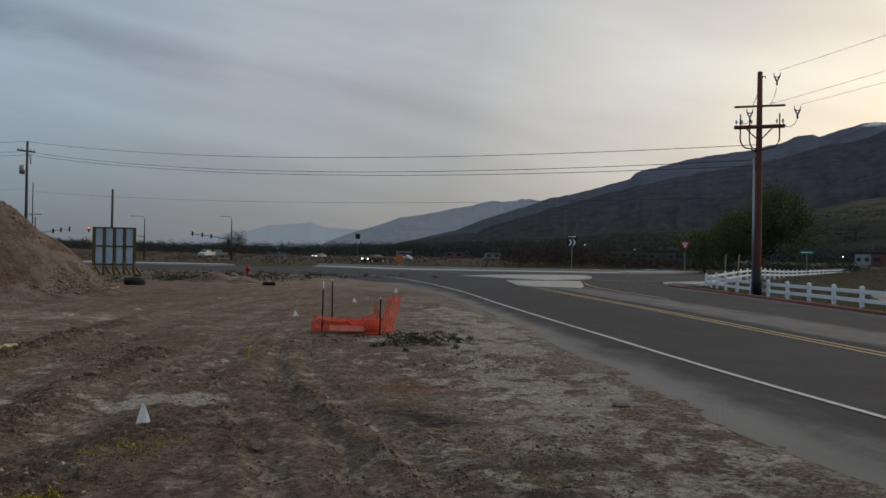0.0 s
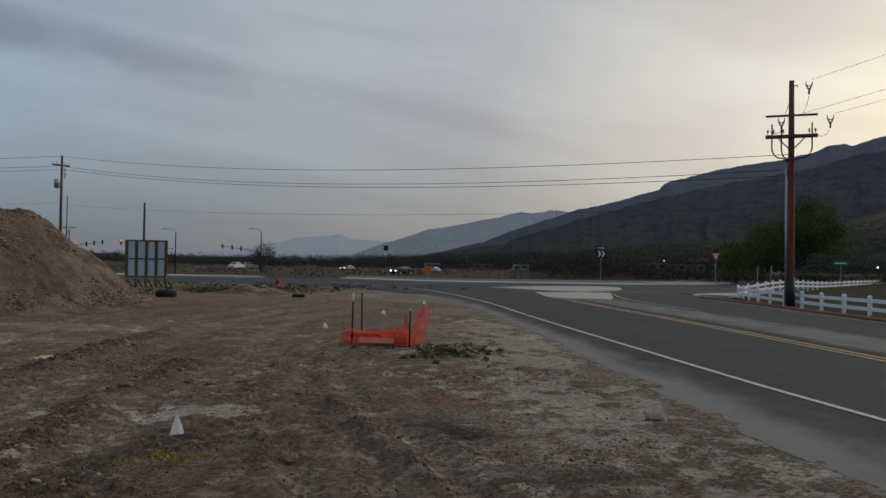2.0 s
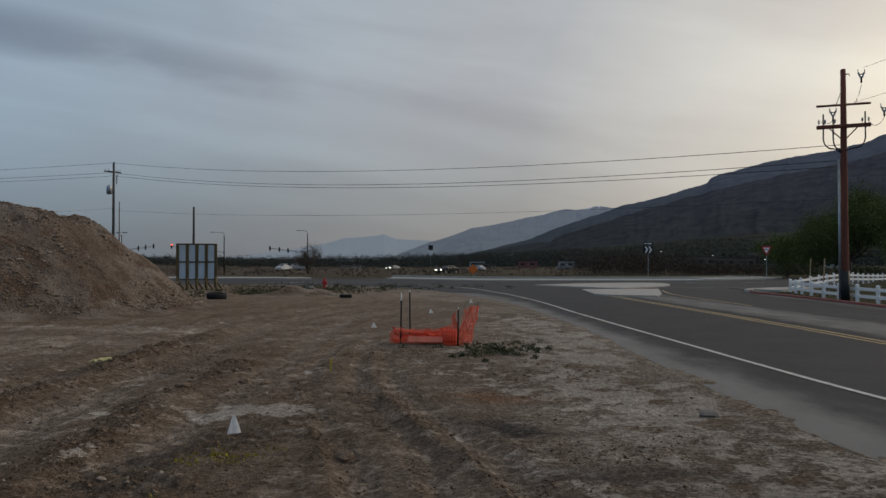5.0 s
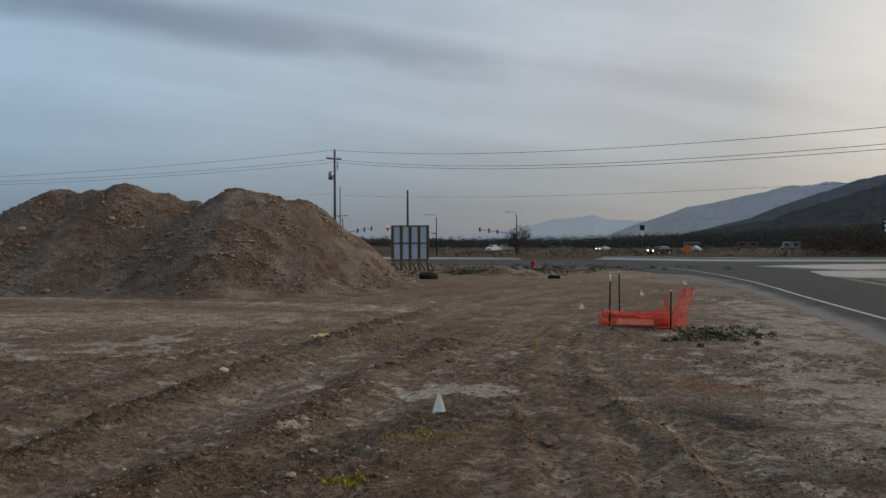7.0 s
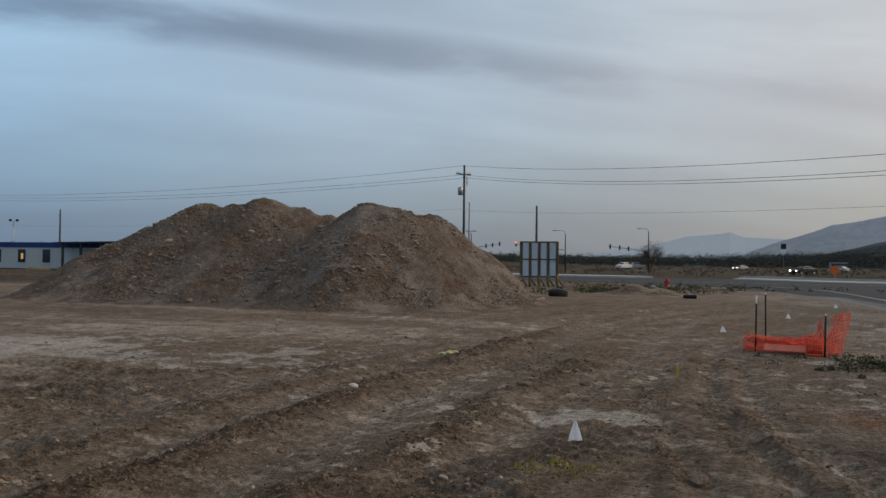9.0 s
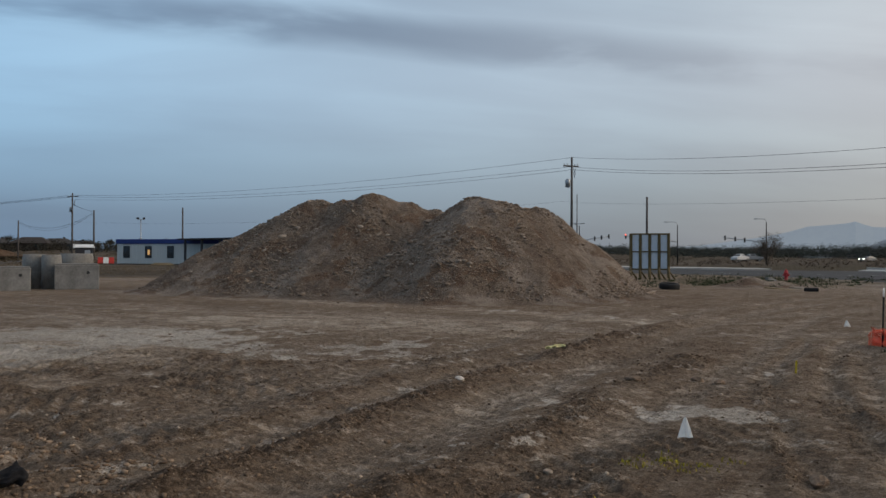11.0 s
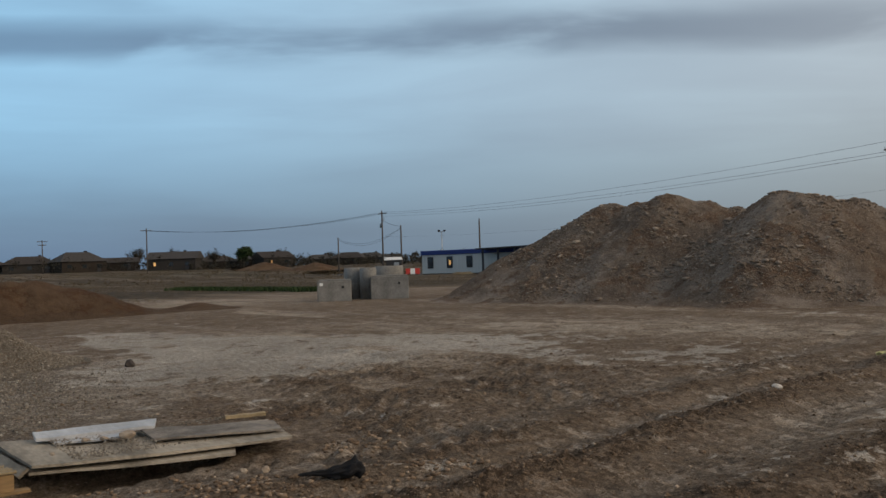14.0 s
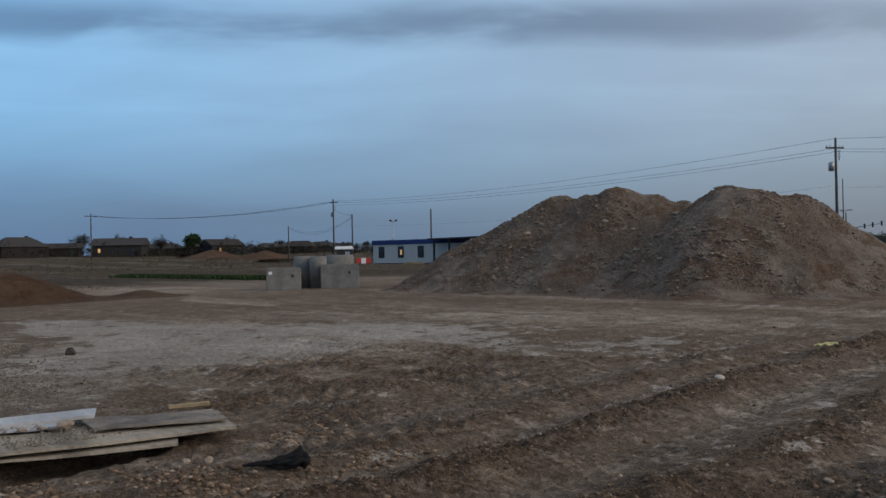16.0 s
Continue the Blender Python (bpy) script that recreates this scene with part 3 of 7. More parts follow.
def pressed(x, y):
    """Where the treads of machines have printed the mud."""
    zone = np.exp(-(((x + 9.6) / 3.0) ** 2 + ((y - 6.4) / 2.6) ** 2) ** 2) + np.exp(-(((x + 2.3) / 1.0) ** 2 + ((y - 6.5) / 2.4) ** 2) ** 2) + np.exp(-(((x + 7.0) / 0.8) ** 2 + ((y - 4.6) / 2.0) ** 2) ** 2)
    return np.clip(zone, 0, 1) * step(fbm(x / 1.2, y / 1.2, 4, 79), 0.44, 0.54)


def land(x, y):
    x, y = np.asarray(x, float), np.asarray(y, float)
    z = plain(x, y)
    close = 1 - step(np.hypot(x + 3, y - 7), 18, 50)
    dirt = (1 - step(x - np.interp(y, EDGE_Y, EDGE_X), -0.9, -0.1)) * (1 - step(y, 46, 62))
    clod, packed = wear(x, y)
    z = z + dirt * 0.05 * (fbm(x / 0.9, y / 1.1, 4, 2, 0.55) - 0.5)
    lump = np.abs(fbm(x * 4.2, y * 4.2, 3, 21, 0.6) - 0.5) * 2
    amp = (0.25 + 1.5 * clod) * (1 - 0.6 * packed)
    z = z + dirt * close * amp * 0.036 * (0.35 - lump)
    z = z + dirt * close * amp * 0.034 * (fbm(x * 10, y * 10, 2, 31) - 0.5) * 2
    z = z + dirt * close * clod * 0.075 * (fbm(x * 2.1, y * 2.4, 4, 41, 0.6) - 0.45)
    wob = 0.24 * (fbm(x * 0.9, y * 0.6, 4, 50) - 0.5) + 0.14 * (fbm(x * 2.8, y * 2.2, 3, 52) - 0.5)
    for k, (line, w, d) in enumerate(TRACKS):
        q = beside(x, y, line) + wob
        tread = 1 + 0.4 * np.sin(y * 24 + 5 * np.abs(q) + 2 * np.sin(x * 4)) * (k < 7)
        z = z - dirt * 0.7 * d * np.exp(-(q / w) ** 4) * tread
    # bars pressed by tracked machines
    s, c = 0.45 * (x + 9) + 0.9 * (y - 6), 0.9 * (x + 9) - 0.45 * (y - 6)
    bars = np.sin(2 * np.pi * (s + 0.35 * np.abs((c + 0.3) % 1.1 - 0.55)) / 0.24)
    z = z + dirt * pressed(x, y) * 0.030 * bars
    # hollow under the boards
    z = z - 0.20 * np.exp(-(((x + 7.80) / 0.50) ** 2 + ((y - 2.05) / 0.95) ** 2) ** 3) - 0.07 * np.exp(-(((x + 7.2) / 0.30) ** 2 + ((y - 0.55) / 1.3) ** 2) ** 3)
    for line, w, h in BERMS:
        z = z + dirt * 0.95 * h * np.exp(-((beside(x, y, line) + wob) / w) ** 2) * np.clip(2.0 * fbm(x * 1.6, y * 1.2, 4, 66, 0.6) - 0.25, 0.15, 1.1)
    return z


# ---- ground ----
def axis(lo, hi, fine, grow, far):
    mid = list(np.arange(lo, hi, fine))
    up, s = [hi], fine
    while up[-1] < far:
        s *= grow
        up.append(up[-1] + s)
    down, s = [lo], fine
    while down[-1] > -far:
        s *= grow
        down.append(down[-1] - s)
    return np.array(down[:0:-1] + mid + up)


gx, gy = axis(-12.5, 3.2, 0.048, 1.045, 4900.0), axis(1.5, 14.5, 0.048, 1.04, 4900.0)
GX, GY = np.meshgrid(gx, gy)
GZ = land(GX, GY)
on_road = inside(GX, GY, ROAD)
road_gap = near_line(GX, GY, [p for p in EDGE if p.x > -80])
sunk = on_road & (road_gap > 1.2) & (near_line(GX, GY, [p for p in KERB if p.x < 70]) > 1.2) & (near_line(GX, GY, [p for p in BACK if abs(p.x) < 70]) > 1.2)
GZ = np.where(on_road, np.minimum(GZ, np.where(sunk, -0.09, -0.012)), GZ)
ragged = 0.07 * (fbm(GX * 1.5, GY * 1.1, 4, 83, 0.6) - 0.52 - 0.85 * road_gap)
spill = (road_gap < 0.6) & on_road & (GY < 30) & (ragged > 0.004)
GZ = np.where((road_gap < 1.2) & on_road & (GY < 30), np.clip(ragged, -0.012, 0.012), GZ)
left_side = ~on_road & (GX < np.interp(GY, [p.y for p in EDGE[:80]], [p.x for p in EDGE[:80]])) & (GY < 76)
GZ = np.where(left_side, GZ * (1 - np.exp(-(road_gap / 0.4) ** 2)) + 0.008 * np.exp(-(road_gap / 0.4) ** 2), GZ)
far_field = step(np.hypot(GX + 10, GY - 15), 75, 105)
site = (1 - step(GY, 58, 74)) * (1 - step(-GX, 40, 47)) * (GX < 14)
weed_row = np.exp(-((GY - 26 - 0.1 * (GX + 64)) / 1.0) ** 2) * step(-GX, 50, 53) * (1 - step(-GX, 74, 78)) + np.exp(-((GY - 5.2 - 0.18 * (GX + 76)) / 1.6) ** 2) * step(-GX, 62, 67) * (1 - step(-GX, 86, 92))
dry = 0.9 * np.exp(-(((GX + 16.5) / 6.0) ** 2 + ((GY - 7.4) / 4.0) ** 2) ** 1.5)
dry += 0.75 * np.exp(-((GY - 15.5 - 0.22 * (GX + 15)) / 2.2) ** 2) * step(-GX, 7, 11) * step(fbm(GX / 6, GY / 1.6, 3, 71), 0.42, 0.6)
dry += 0.45 * np.exp(-((GY - 21.0 + 0.05 * (GX + 15)) / 0.8) ** 2) * step(-GX, 6, 9) * (1 - step(-GX, 30, 36))
dry += 1.0 * np.exp(-((road_gap - 1.2) / 1.6) ** 2) * left_side * step(fbm(GX / 1.6, GY / 2.2, 4, 72), 0.40, 0.56) + 0.9 * np.exp(-(((GX - 0.9) / 1.3) ** 2 + ((GY - 17.5) / 4.0) ** 2))
dry += 0.8 * np.exp(-(road_gap / 0.45) ** 2) * (left_side | spill)
dry += 0.75 * np.exp(-(((GX + 13.5) / 3.5) ** 2 + ((GY - 2.0) / 2.6) ** 2))
dry += 0.35 * np.exp(-(((GX + 6) / 7) ** 2 + ((GY - 46) / 5) ** 2)) + 0.55 * np.exp(-(((GX + 42) / 6) ** 2 + ((GY - 16) / 5) ** 2))
dry += 0.15 * np.exp(-(((GX + 4.9) / 0.5) ** 2)) * step(GY, 3, 5) * (1 - step(GY, 9, 12)) * step(fbm(GX * 1.2, GY * 0.8, 3, 73), 0.40, 0.6)
dry += 0.35 * step(-GX, 42, 47) * step(fbm(GX / 22, (GY - 0.25 * GX) / 4, 4, 78), 0.52, 0.6)
dry *= 0.30 + 0.95 * step(fbm(GX / 2.4, GY / 1.3, 5, 74, 0.6), 0.36, 0.46)
clod_a, packed_a = wear(GX, GY)
blot = fbm(GX * 1.3, GY * 1.9, 4, 84, 0.6)
stain = np.exp(-(((GX - 0.25) / 0.62) ** 2 + ((GY - 8.0 + 0.9 * (GX - 0.25)) / 0.42) ** 2)) + 0.9 * np.exp(-(((GX - 0.85) / 0.55) ** 2 + ((GY - 5.9 + 0.8 * (GX - 0.85)) / 0.5) ** 2)) + 0.5 * np.exp(-(((GX - 1.5) / 0.5) ** 2 + ((GY - 6.5) / 0.4) ** 2))
stain = np.clip(stain * step(blot, 0.36, 0.60) * 1.2, 0, 1)
rust = np.clip(1.2 * np.exp(-(((GX + 0.2) / 0.6) ** 2 + ((GY - 10.3) / 0.42) ** 2)) * step(blot, 0.30, 0.56), 0, 1)
flat_mud = sum(np.exp(-(((GX - cx) / rx) ** 2 + ((GY - cy) / ry) ** 2) ** 2) for cx, cy, rx, ry in ((-14.2, 5.2, 2.6, 2.6), (-15.6, 8.4, 3.4, 2.6), (-19.0, 6.6, 3.6, 2.4), (-14.6, 11.0, 2.6, 1.5), (-22.8, 6.0, 2.8, 1.6)))
mud = np.clip(flat_mud, 0, 1) * step(fbm(GX / 2.2, GY / 1.8, 5, 86, 0.6) + 0.22 * np.clip(flat_mud, 0, 1), 0.50, 0.60)
mud += 0.8 * np.exp(-(((GX + 11.5) / 4.5) ** 2 + ((GY - 11.5) / 2.4) ** 2) ** 2) * step(fbm(GX / 1.6, GY / 1.3, 5, 87, 0.62), 0.46, 0.54)
mud += 0.5 * np.exp(-((GY - 21.2 + 0.05 * (GX + 15)) / 0.8) ** 2) * step(-GX, 6, 9) * (1 - step(-GX, 30, 36)) * step(fbm(GX / 3, GY / 1.0, 4, 89), 0.36, 0.5)
mud += 1.6 * (np.exp(-(((GX + 3.2) / 0.36) ** 2 + ((GY - 9.0) / 0.50) ** 2) ** 2) + np.exp(-(((GX + 2.5) / 0.34) ** 2 + ((GY - 9.25) / 0.46) ** 2) ** 2)) * step(fbm(GX * 2.2, GY * 6.5, 4, 85, 0.6), 0.30, 0.42)
mud += 0.75 * np.exp(-(((GX - 1.3) / 1.1) ** 2 + ((GY - 14) / 7.0) ** 2)) * left_side * step(fbm(GX * 1.1, GY * 0.8, 5, 82, 0.65), 0.48, 0.56)
mud += 0.25 * np.exp(-(((GX + 5.0) / 0.9) ** 2)) * step(GY, 3, 5) * (1 - step(GY, 11, 14)) * step(fbm(GX * 1.6, GY * 0.7, 5, 81, 0.65), 0.52, 0.60)
mud += 0.35 * step(fbm(GX * 1.3 + 0.3 * GY, GY * 0.4, 6, 80, 0.68), 0.60, 0.64) * (1 - step(np.hypot(GX, GY), 26, 40)) * left_side
mud += 0.62 * np.exp(-((road_gap - 1.2) / 1.3) ** 2) * left_side * step(GY, 2, 5) * (1 - step(GY, 24, 34))
mud = np.clip(mud, 0, 1)
on_site = (1 - step(np.hypot(GX + 10, GY - 15), 55, 75))
gravel = np.exp(-(((GX + 15.0) / 5.0) ** 2 + ((GY + 0.2) / 2.9) ** 2)) * 1.8 + (0.35 * np.exp(-((road_gap - 0.3) / 0.7) ** 2) + 0.6 * np.exp(-((road_gap - 1.6) / 1.9) ** 2)) * (left_side | spill)
field = (1 - 0.75 * np.clip(dry, 0, 1) * (GX < -40)) * np.clip(far_field + (1 - site) * step(np.hypot(GX, GY - 20), 44, 60) + (GX > 14) * (GY < 62), 0, 1) * ~on_road * ~spill
green = np.clip(weed_row * 1.1 + (GX > 13.8) * (GY < 75) * (GY > -90) * 1.0 + np.exp(-((GY - 116) / 18) ** 4) * (GX > -16) * (GX < 60)
                + 0.8 * np.exp(-(((GX + 15) / 7) ** 2 + ((GY - 56) / 6) ** 2)) + 0.25 * far_field * step(fbm(GX / 60, GY / 40, 3, 75), 0.5, 0.62), 0, 1)
ground = new("ground", sheet_mesh("ground", GX, GY, GZ, EARTH, {"dry": np.clip(dry, 0, 1), "gravel": np.clip(gravel, 0, 1), "field": field, "green": green, "clod": clod_a * on_site * (1 - 0.8 * mud) * (1 - np.clip(dry, 0, 1) * 0.7), "packed": packed_a * on_site, "mud": mud, "stain": stain, "rust": rust}))
tagged(ground, "rutted brown earth of a cleared building site with pale dried mud", "ground", kind="structure")


def zat(x, y):
    return float(land(np.array([x]), np.array([y]))[0])


# ---- road ----
def strip(name, line, width, z, mat, label, offset=0.0, parent=None):
    bm = bmesh.new()
    prev = None
    for k, p in enumerate(line):
        d = line[min(k + 1, len(line) - 1)] - line[max(k - 1, 0)]
        n = Vector((d.y, -d.x, 0)).normalized()
        a, b = p + n * (offset - width / 2), p + n * (offset + width / 2)
        cur = (bm.verts.new((a.x, a.y, z)), bm.verts.new((b.x, b.y, z)))
        if prev:
            bm.faces.new((prev[0], prev[1], cur[1], cur[0]))
        prev = cur
    for f in bm.faces:
        f.normal_update()
        if f.normal.z < 0:
            f.normal_flip()
    me = bpy.data.meshes.new(name)
    bm.to_mesh(me)
    bm.free()
    me.materials.append(mat)
    ob = new(name, me)
    ob.parent = parent
    return tagged(ob, label)


def sheet(name, pts, z, mat, label="", parent=None, thick=0.0):
    ob = part(name, poly(bmesh.new(), pts, z, thick), mat, parent)
    return tagged(ob, label) if label else ob


road = sheet("road", ROAD, 0.0, ASPHALT, "dark asphalt road curving into a roundabout")
tagged(road, category="road", kind="structure")
# dust and wear: the far lane and the shoulder
WHITE_Y, WHITE_X = [p.y for p in WHITE], [p.x for p in WHITE]


def worn(name, rows, dust, label):
    """A film of wear over the paving: rows of points across it, and how dusty each column is."""
    X, Y = np.array([[p[0] for p in r] for r in rows]), np.array([[p[1] for p in r] for r in rows])
    ob = new(name, sheet_mesh(name, X, Y, np.full(X.shape, 0.005), DUSTY, {"dust": np.tile(dust, (len(rows), 1))}))
    ob.parent = road
    return tagged(ob, label)


lane = [p for p in YELLOWS if -20 < p.y < 50]
worn("worn_lane", [[(p.x + 0.45 + 2.9 * u, p.y) for u in (0, 0.2, 0.5, 0.8, 1.0)] for p in lane], [0.0, 0.62, 0.75, 0.6, 0.0], "paler worn asphalt of the far lane")
far_lane = [p for p in KERB if -20 < p.y < 47 and p.x < 25]
worn("gutter_dust", [[(p.x - 1.3 + 1.28 * u, p.y) for u in (0, 0.5, 1.0)] for p in far_lane], [0.0, 0.3, 0.65], "dusty gutter along the kerb")
shoulder = [p for p in EDGE if -30 < p.y < 50]
worn("dusty_shoulder", [[(p.x + 0.01 + u * (np.interp(p.y, WHITE_Y, WHITE_X) - 0.12 - p.x), p.y) for u in (0, 0.12, 0.3, 0.6, 1.0)] for p in shoulder], [1.1, 1.0, 0.72, 0.38, 0.05], "dusty grey road shoulder")
strip("edge_line", WHITE, 0.105, 0.010, WHITE_LINE, "white painted edge line", parent=road)
for off in (-0.14, 0.14):
    strip("centre_line", YELLOWS, 0.10, 0.010, YELLOW_LINE, "faded yellow double line", offset=off, parent=road)
strip("median_line", spline([(9.3, 54), (8.7, 48), (8.75, 43), (9.1, 38), (9.4, 34)], 6), 0.09, 0.010, YELLOW_LINE, "faded yellow line", parent=road)
strip("roundabout_line", spline([(-24, 75), (-12, 77.5), (0, 78.5), (8, 79), (16, 77), (24, 77)], 8), 0.12, 0.010, WHITE_LINE, "white painted line", parent=road)
strip("crossing_line", spline([(10, 62.5), (14, 59.5), (19, 59)], 6), 0.12, 0.010, WHITE_LINE, "white painted line", parent=road)


def kerb(name, line, width, height, mat, label):
    """A real step along a line."""
    bm = bmesh.new()
    rows = []
    for k, p in enumerate(line):
        d = line[min(k + 1, len(line) - 1)] - line[max(k - 1, 0)]
        n = Vector((d.y, -d.x, 0)).normalized()
        rows.append([bm.verts.new((q.x, q.y, z)) for q, z in ((p, -0.1), (p, height - 0.02), (p + n * 0.03, height), (p + n * (width - 0.02), height), (p + n * width, height - 0.02), (p + n * width, -0.1))])
    for a, b in zip(rows, rows[1:]):
        for i in range(5):
            bm.faces.new((a[i], b[i], b[i + 1], a[i + 1]))
    ob = part(name, bm, mat)
    return tagged(ob, label, "kerb", kind="structure")


front_kerb = [p for p in KERB if p.y < 50 and p.x < 30]
kerb("kerb", front_kerb, 0.18, 0.11, RED_KERB, "red painted concrete kerb along the road")
kerb("kerb", [p for p in KERB if (p.y >= 49.5 and p.x < 60)], 0.2, 0.15, CONCRETE, "pale new concrete kerb at the corner")
ring = [p for p in BACK[::-1] if -16 < p.x < 27]
outer = [Vector((p.x, p.y + 7.5, 0)) for p in ring]
tagged(sheet("apron", [p.xy for p in ring] + [p.xy for p in outer[::-1]], 0.07, CONCRETE, thick=0.2), "pale concrete apron round the far side of the roundabout", "pavement", kind="structure")
kerb("kerb", outer, -0.5, 0.30, CONCRETE, "broad pale concrete kerb round the roundabout")
# pavements of new concrete, laid in slabs
tagged(sheet("pavement", [(19, 94.2), (19.5, 87.6), (24, 90.6), (28.3, 95.4), (31, 101), (28.5, 108), (27.4, 112), (25.4, 106), (22, 98)], 0.16, CONCRETE, thick=0.2), "new pale concrete pavement beside the roundabout", "pavement", kind="structure")
tagged(sheet("pavement", [(-110, 95.2), (-60, 92.6), (-40, 93.0), (-26, 94.2), (-23.5, 96.0), (-26, 100), (-40, 103), (-60, 104), (-110, 107)], 0.16, CONCRETE, thick=0.2), "pale concrete pavement across the far road", "pavement", kind="structure")
tagged(sheet("pavement", [(14.3, 51.6), (15.4, 50.2), (18.6, 54.6), (22, 57.6), (20.5, 58.2), (16.4, 55.2)], 0.155, CONCRETE, thick=0.2), "pale concrete pavement at the fence corner", "pavement", kind="structure")
tagged(sheet("path", spline([(18, 30), (21.5, 36.5), (26, 39.5), (34, 40.5), (60, 40)], 5) + spline([(60, 42.4), (34, 43), (25, 42), (20, 38.4), (16.5, 31)], 5), 0.21, OLD_ASPHALT, thick=0.2), "grey paved path behind the white fence", "path", kind="structure")
for k, pts in enumerate(([(1.6, 65.6), (6.2, 57.2), (8.6, 58.6), (11.6, 64.4), (12.4, 72.8), (9.5, 73.4), (5.2, 70.4)], [(4.3, 54.2), (4.3, 45.6), (5.0, 43.6), (7.2, 42.9), (8.0, 46.4), (9.3, 55.2)])):
    island = thing("traffic_island", (0, 0, 0), label="raised pale concrete splitter island in the road", category="traffic island", group="splitter islands")
    cx, cy = sum(p[0] for p in pts) / len(pts), sum(p[1] for p in pts) / len(pts)
    ring = [p.xy for p in spline(pts + [pts[0]], 3)][:-1] if k == 0 else pts
    part("kerb", poly(bmesh.new(), ring, 0.07, 0.2), CONCRETE, island)
    part("paving", poly(bmesh.new(), [(cx + (x - cx) * 0.9, cy + (y - cy) * 0.9) for x, y in ring], 0.085, 0.02), CONCRETE, island)


# ---- heaps ----
def heap(name, cones, mat, rough, label, spacing=0.11, seed=0, eps=0.7, lumps=0.12):
    xs, ys = [c[0] for c in cones], [c[1] for c in cones]
    pad = max(c[2] / c[3] for c in cones) + 1.2
    X, Y = np.meshgrid(np.arange(min(xs) - pad, max(xs) + pad, spacing), np.arange(min(ys) - pad, max(ys) + pad, spacing))
    wx, wy = X + 0.9 * (fbm(X / 2.6, Y / 2.6, 3, seed + 1) - 0.5), Y + 0.9 * (fbm(X / 2.6, Y / 2.6, 3, seed + 2) - 0.5)
    acc = None
    for cx, cy, h, s in cones:
        d = np.sqrt((wx - cx) ** 2 + (wy - cy) ** 2 + eps ** 2) - eps * 0.8
        z = h - s * d
        acc = z if acc is None else np.maximum(acc, z) + 0.06 * np.exp(-np.abs(acc - z) / 0.15)
    foot = step(acc, -0.1, 0.5)
    gully = np.abs(fbm(X / 1.3, Y / 1.3, 3, seed + 7) - 0.5) * 2
    acc = acc + foot * (rough * (fbm(X / 1.5, Y / 1.5, 4, seed + 3, 0.55) - 0.5) - rough * 0.35 * (0.3 - gully))
    acc = acc + foot * lumps * (fbm(X * 2.2, Y * 2.2, 3, seed + 5, 0.6) - 0.5) * step(fbm(X / 2.2, Y / 2.2, 2, seed + 6), 0.3, 0.6)
    acc = acc + foot * lumps * 0.55 * (fbm(X * 5.5, Y * 5.5, 2, seed + 8, 0.6) - 0.5) + foot * rough * 0.5 * (fbm(X / 0.9, Y / 0.9, 3, seed + 9, 0.6) - 0.5)
    # a run-out foot that thins into the ground
    acc = np.where(acc < 0.35, 0.35 * np.exp((acc - 0.35) / 0.42) , acc) - 0.085
    Z = plain(X, Y) + acc
    ob = new(name, sheet_mesh(name, X, Y, Z, mat))
    return tagged(ob, label, "dirt heap" if mat != GRAVEL else "gravel heap"), X, Y, Z


MOUND = [(-23.5, 28.6, 4.34, 0.74), (-26.5, 27.9, 4.18, 0.72), (-28.3, 27.2, 3.2, 0.60), (-18.1, 28.8, 4.16, 0.73), (-16.8, 30.5, 3.72, 0.86), (-22.0, 31.2, 3.8, 0.72),
         (-25.0, 31.5, 3.6, 0.7), (-19.6, 33.0, 3.3, 0.7), (-25.0, 28.3, 4.18, 0.74), (-21.4, 30.2, 3.78, 0.74), (-19.8, 29.8, 3.78, 0.74), (-17.4, 29.5, 3.94, 0.75), (-16.1, 31.0, 3.0, 0.9), (-22.5, 29.4, 4.0, 0.76), (-24.2, 28.4, 4.18, 0.76),
         (-17.9, 28.0, 3.75, 0.84), (-17.6, 27.2, 3.25, 0.84), (-17.4, 26.5, 2.75, 0.84), (-17.2, 25.8, 2.3, 0.84), (-16.9, 25.0, 1.8, 0.8), (-16.6, 24.4, 1.15, 0.66),
         (-19.9, 25.0, 0.9, 0.6), (-22.6, 25.2, 1.5, 0.64), (-22.2, 26.4, 2.0, 0.66), (-14.6, 27.4, 1.2, 0.66), (-29.0, 24.6, 1.1, 0.52), (-26.4, 24.6, 1.5, 0.60), (-24.9, 25.8, 2.0, 0.62)]
mound, MX, MY, MZ = heap("dirt_mound", MOUND, HEAP, 0.34, "tall twin-peaked mound of dumped brown earth and stones", 0.07, 100, 0.65, 0.13)
sand, SX, SY, SZ = heap("dirt_mound", [(-36.5, 5.3, 1.62, 0.60), (-36.5, 6.3, 1.62, 0.60), (-36.4, 7.4, 1.28, 0.52), (-36.4, 8.4, 0.92, 0.46), (-36.4, 9.5, 0.5, 0.4), (-36.4, 12.8, 0.42, 0.4)], SAND, 0.16, "low heap of fine dark brown fill", 0.14, 200, 0.5, 0.04)
gpile, PX, PY, PZ = heap("gravel_mound", [(-18.4, 0.6, 1.62, 0.62), (-18.8, -0.8, 1.68, 0.60), (-20.2, -2.6, 1.9, 0.55), (-17.0, -0.4, 1.05, 0.46)], GRAVEL, 0.12, "loose heap of pale crushed gravel", 0.10, 300, 0.6, 0.06)
little, LX, LY, LZ = heap("dirt_mound", [(-12.2, 45.6, 0.62, 0.45), (-11.0, 46.4, 0.4, 0.4)], HEAP, 0.1, "small heap of earth beside the verge", 0.15, 400, 0.3, 0.05)
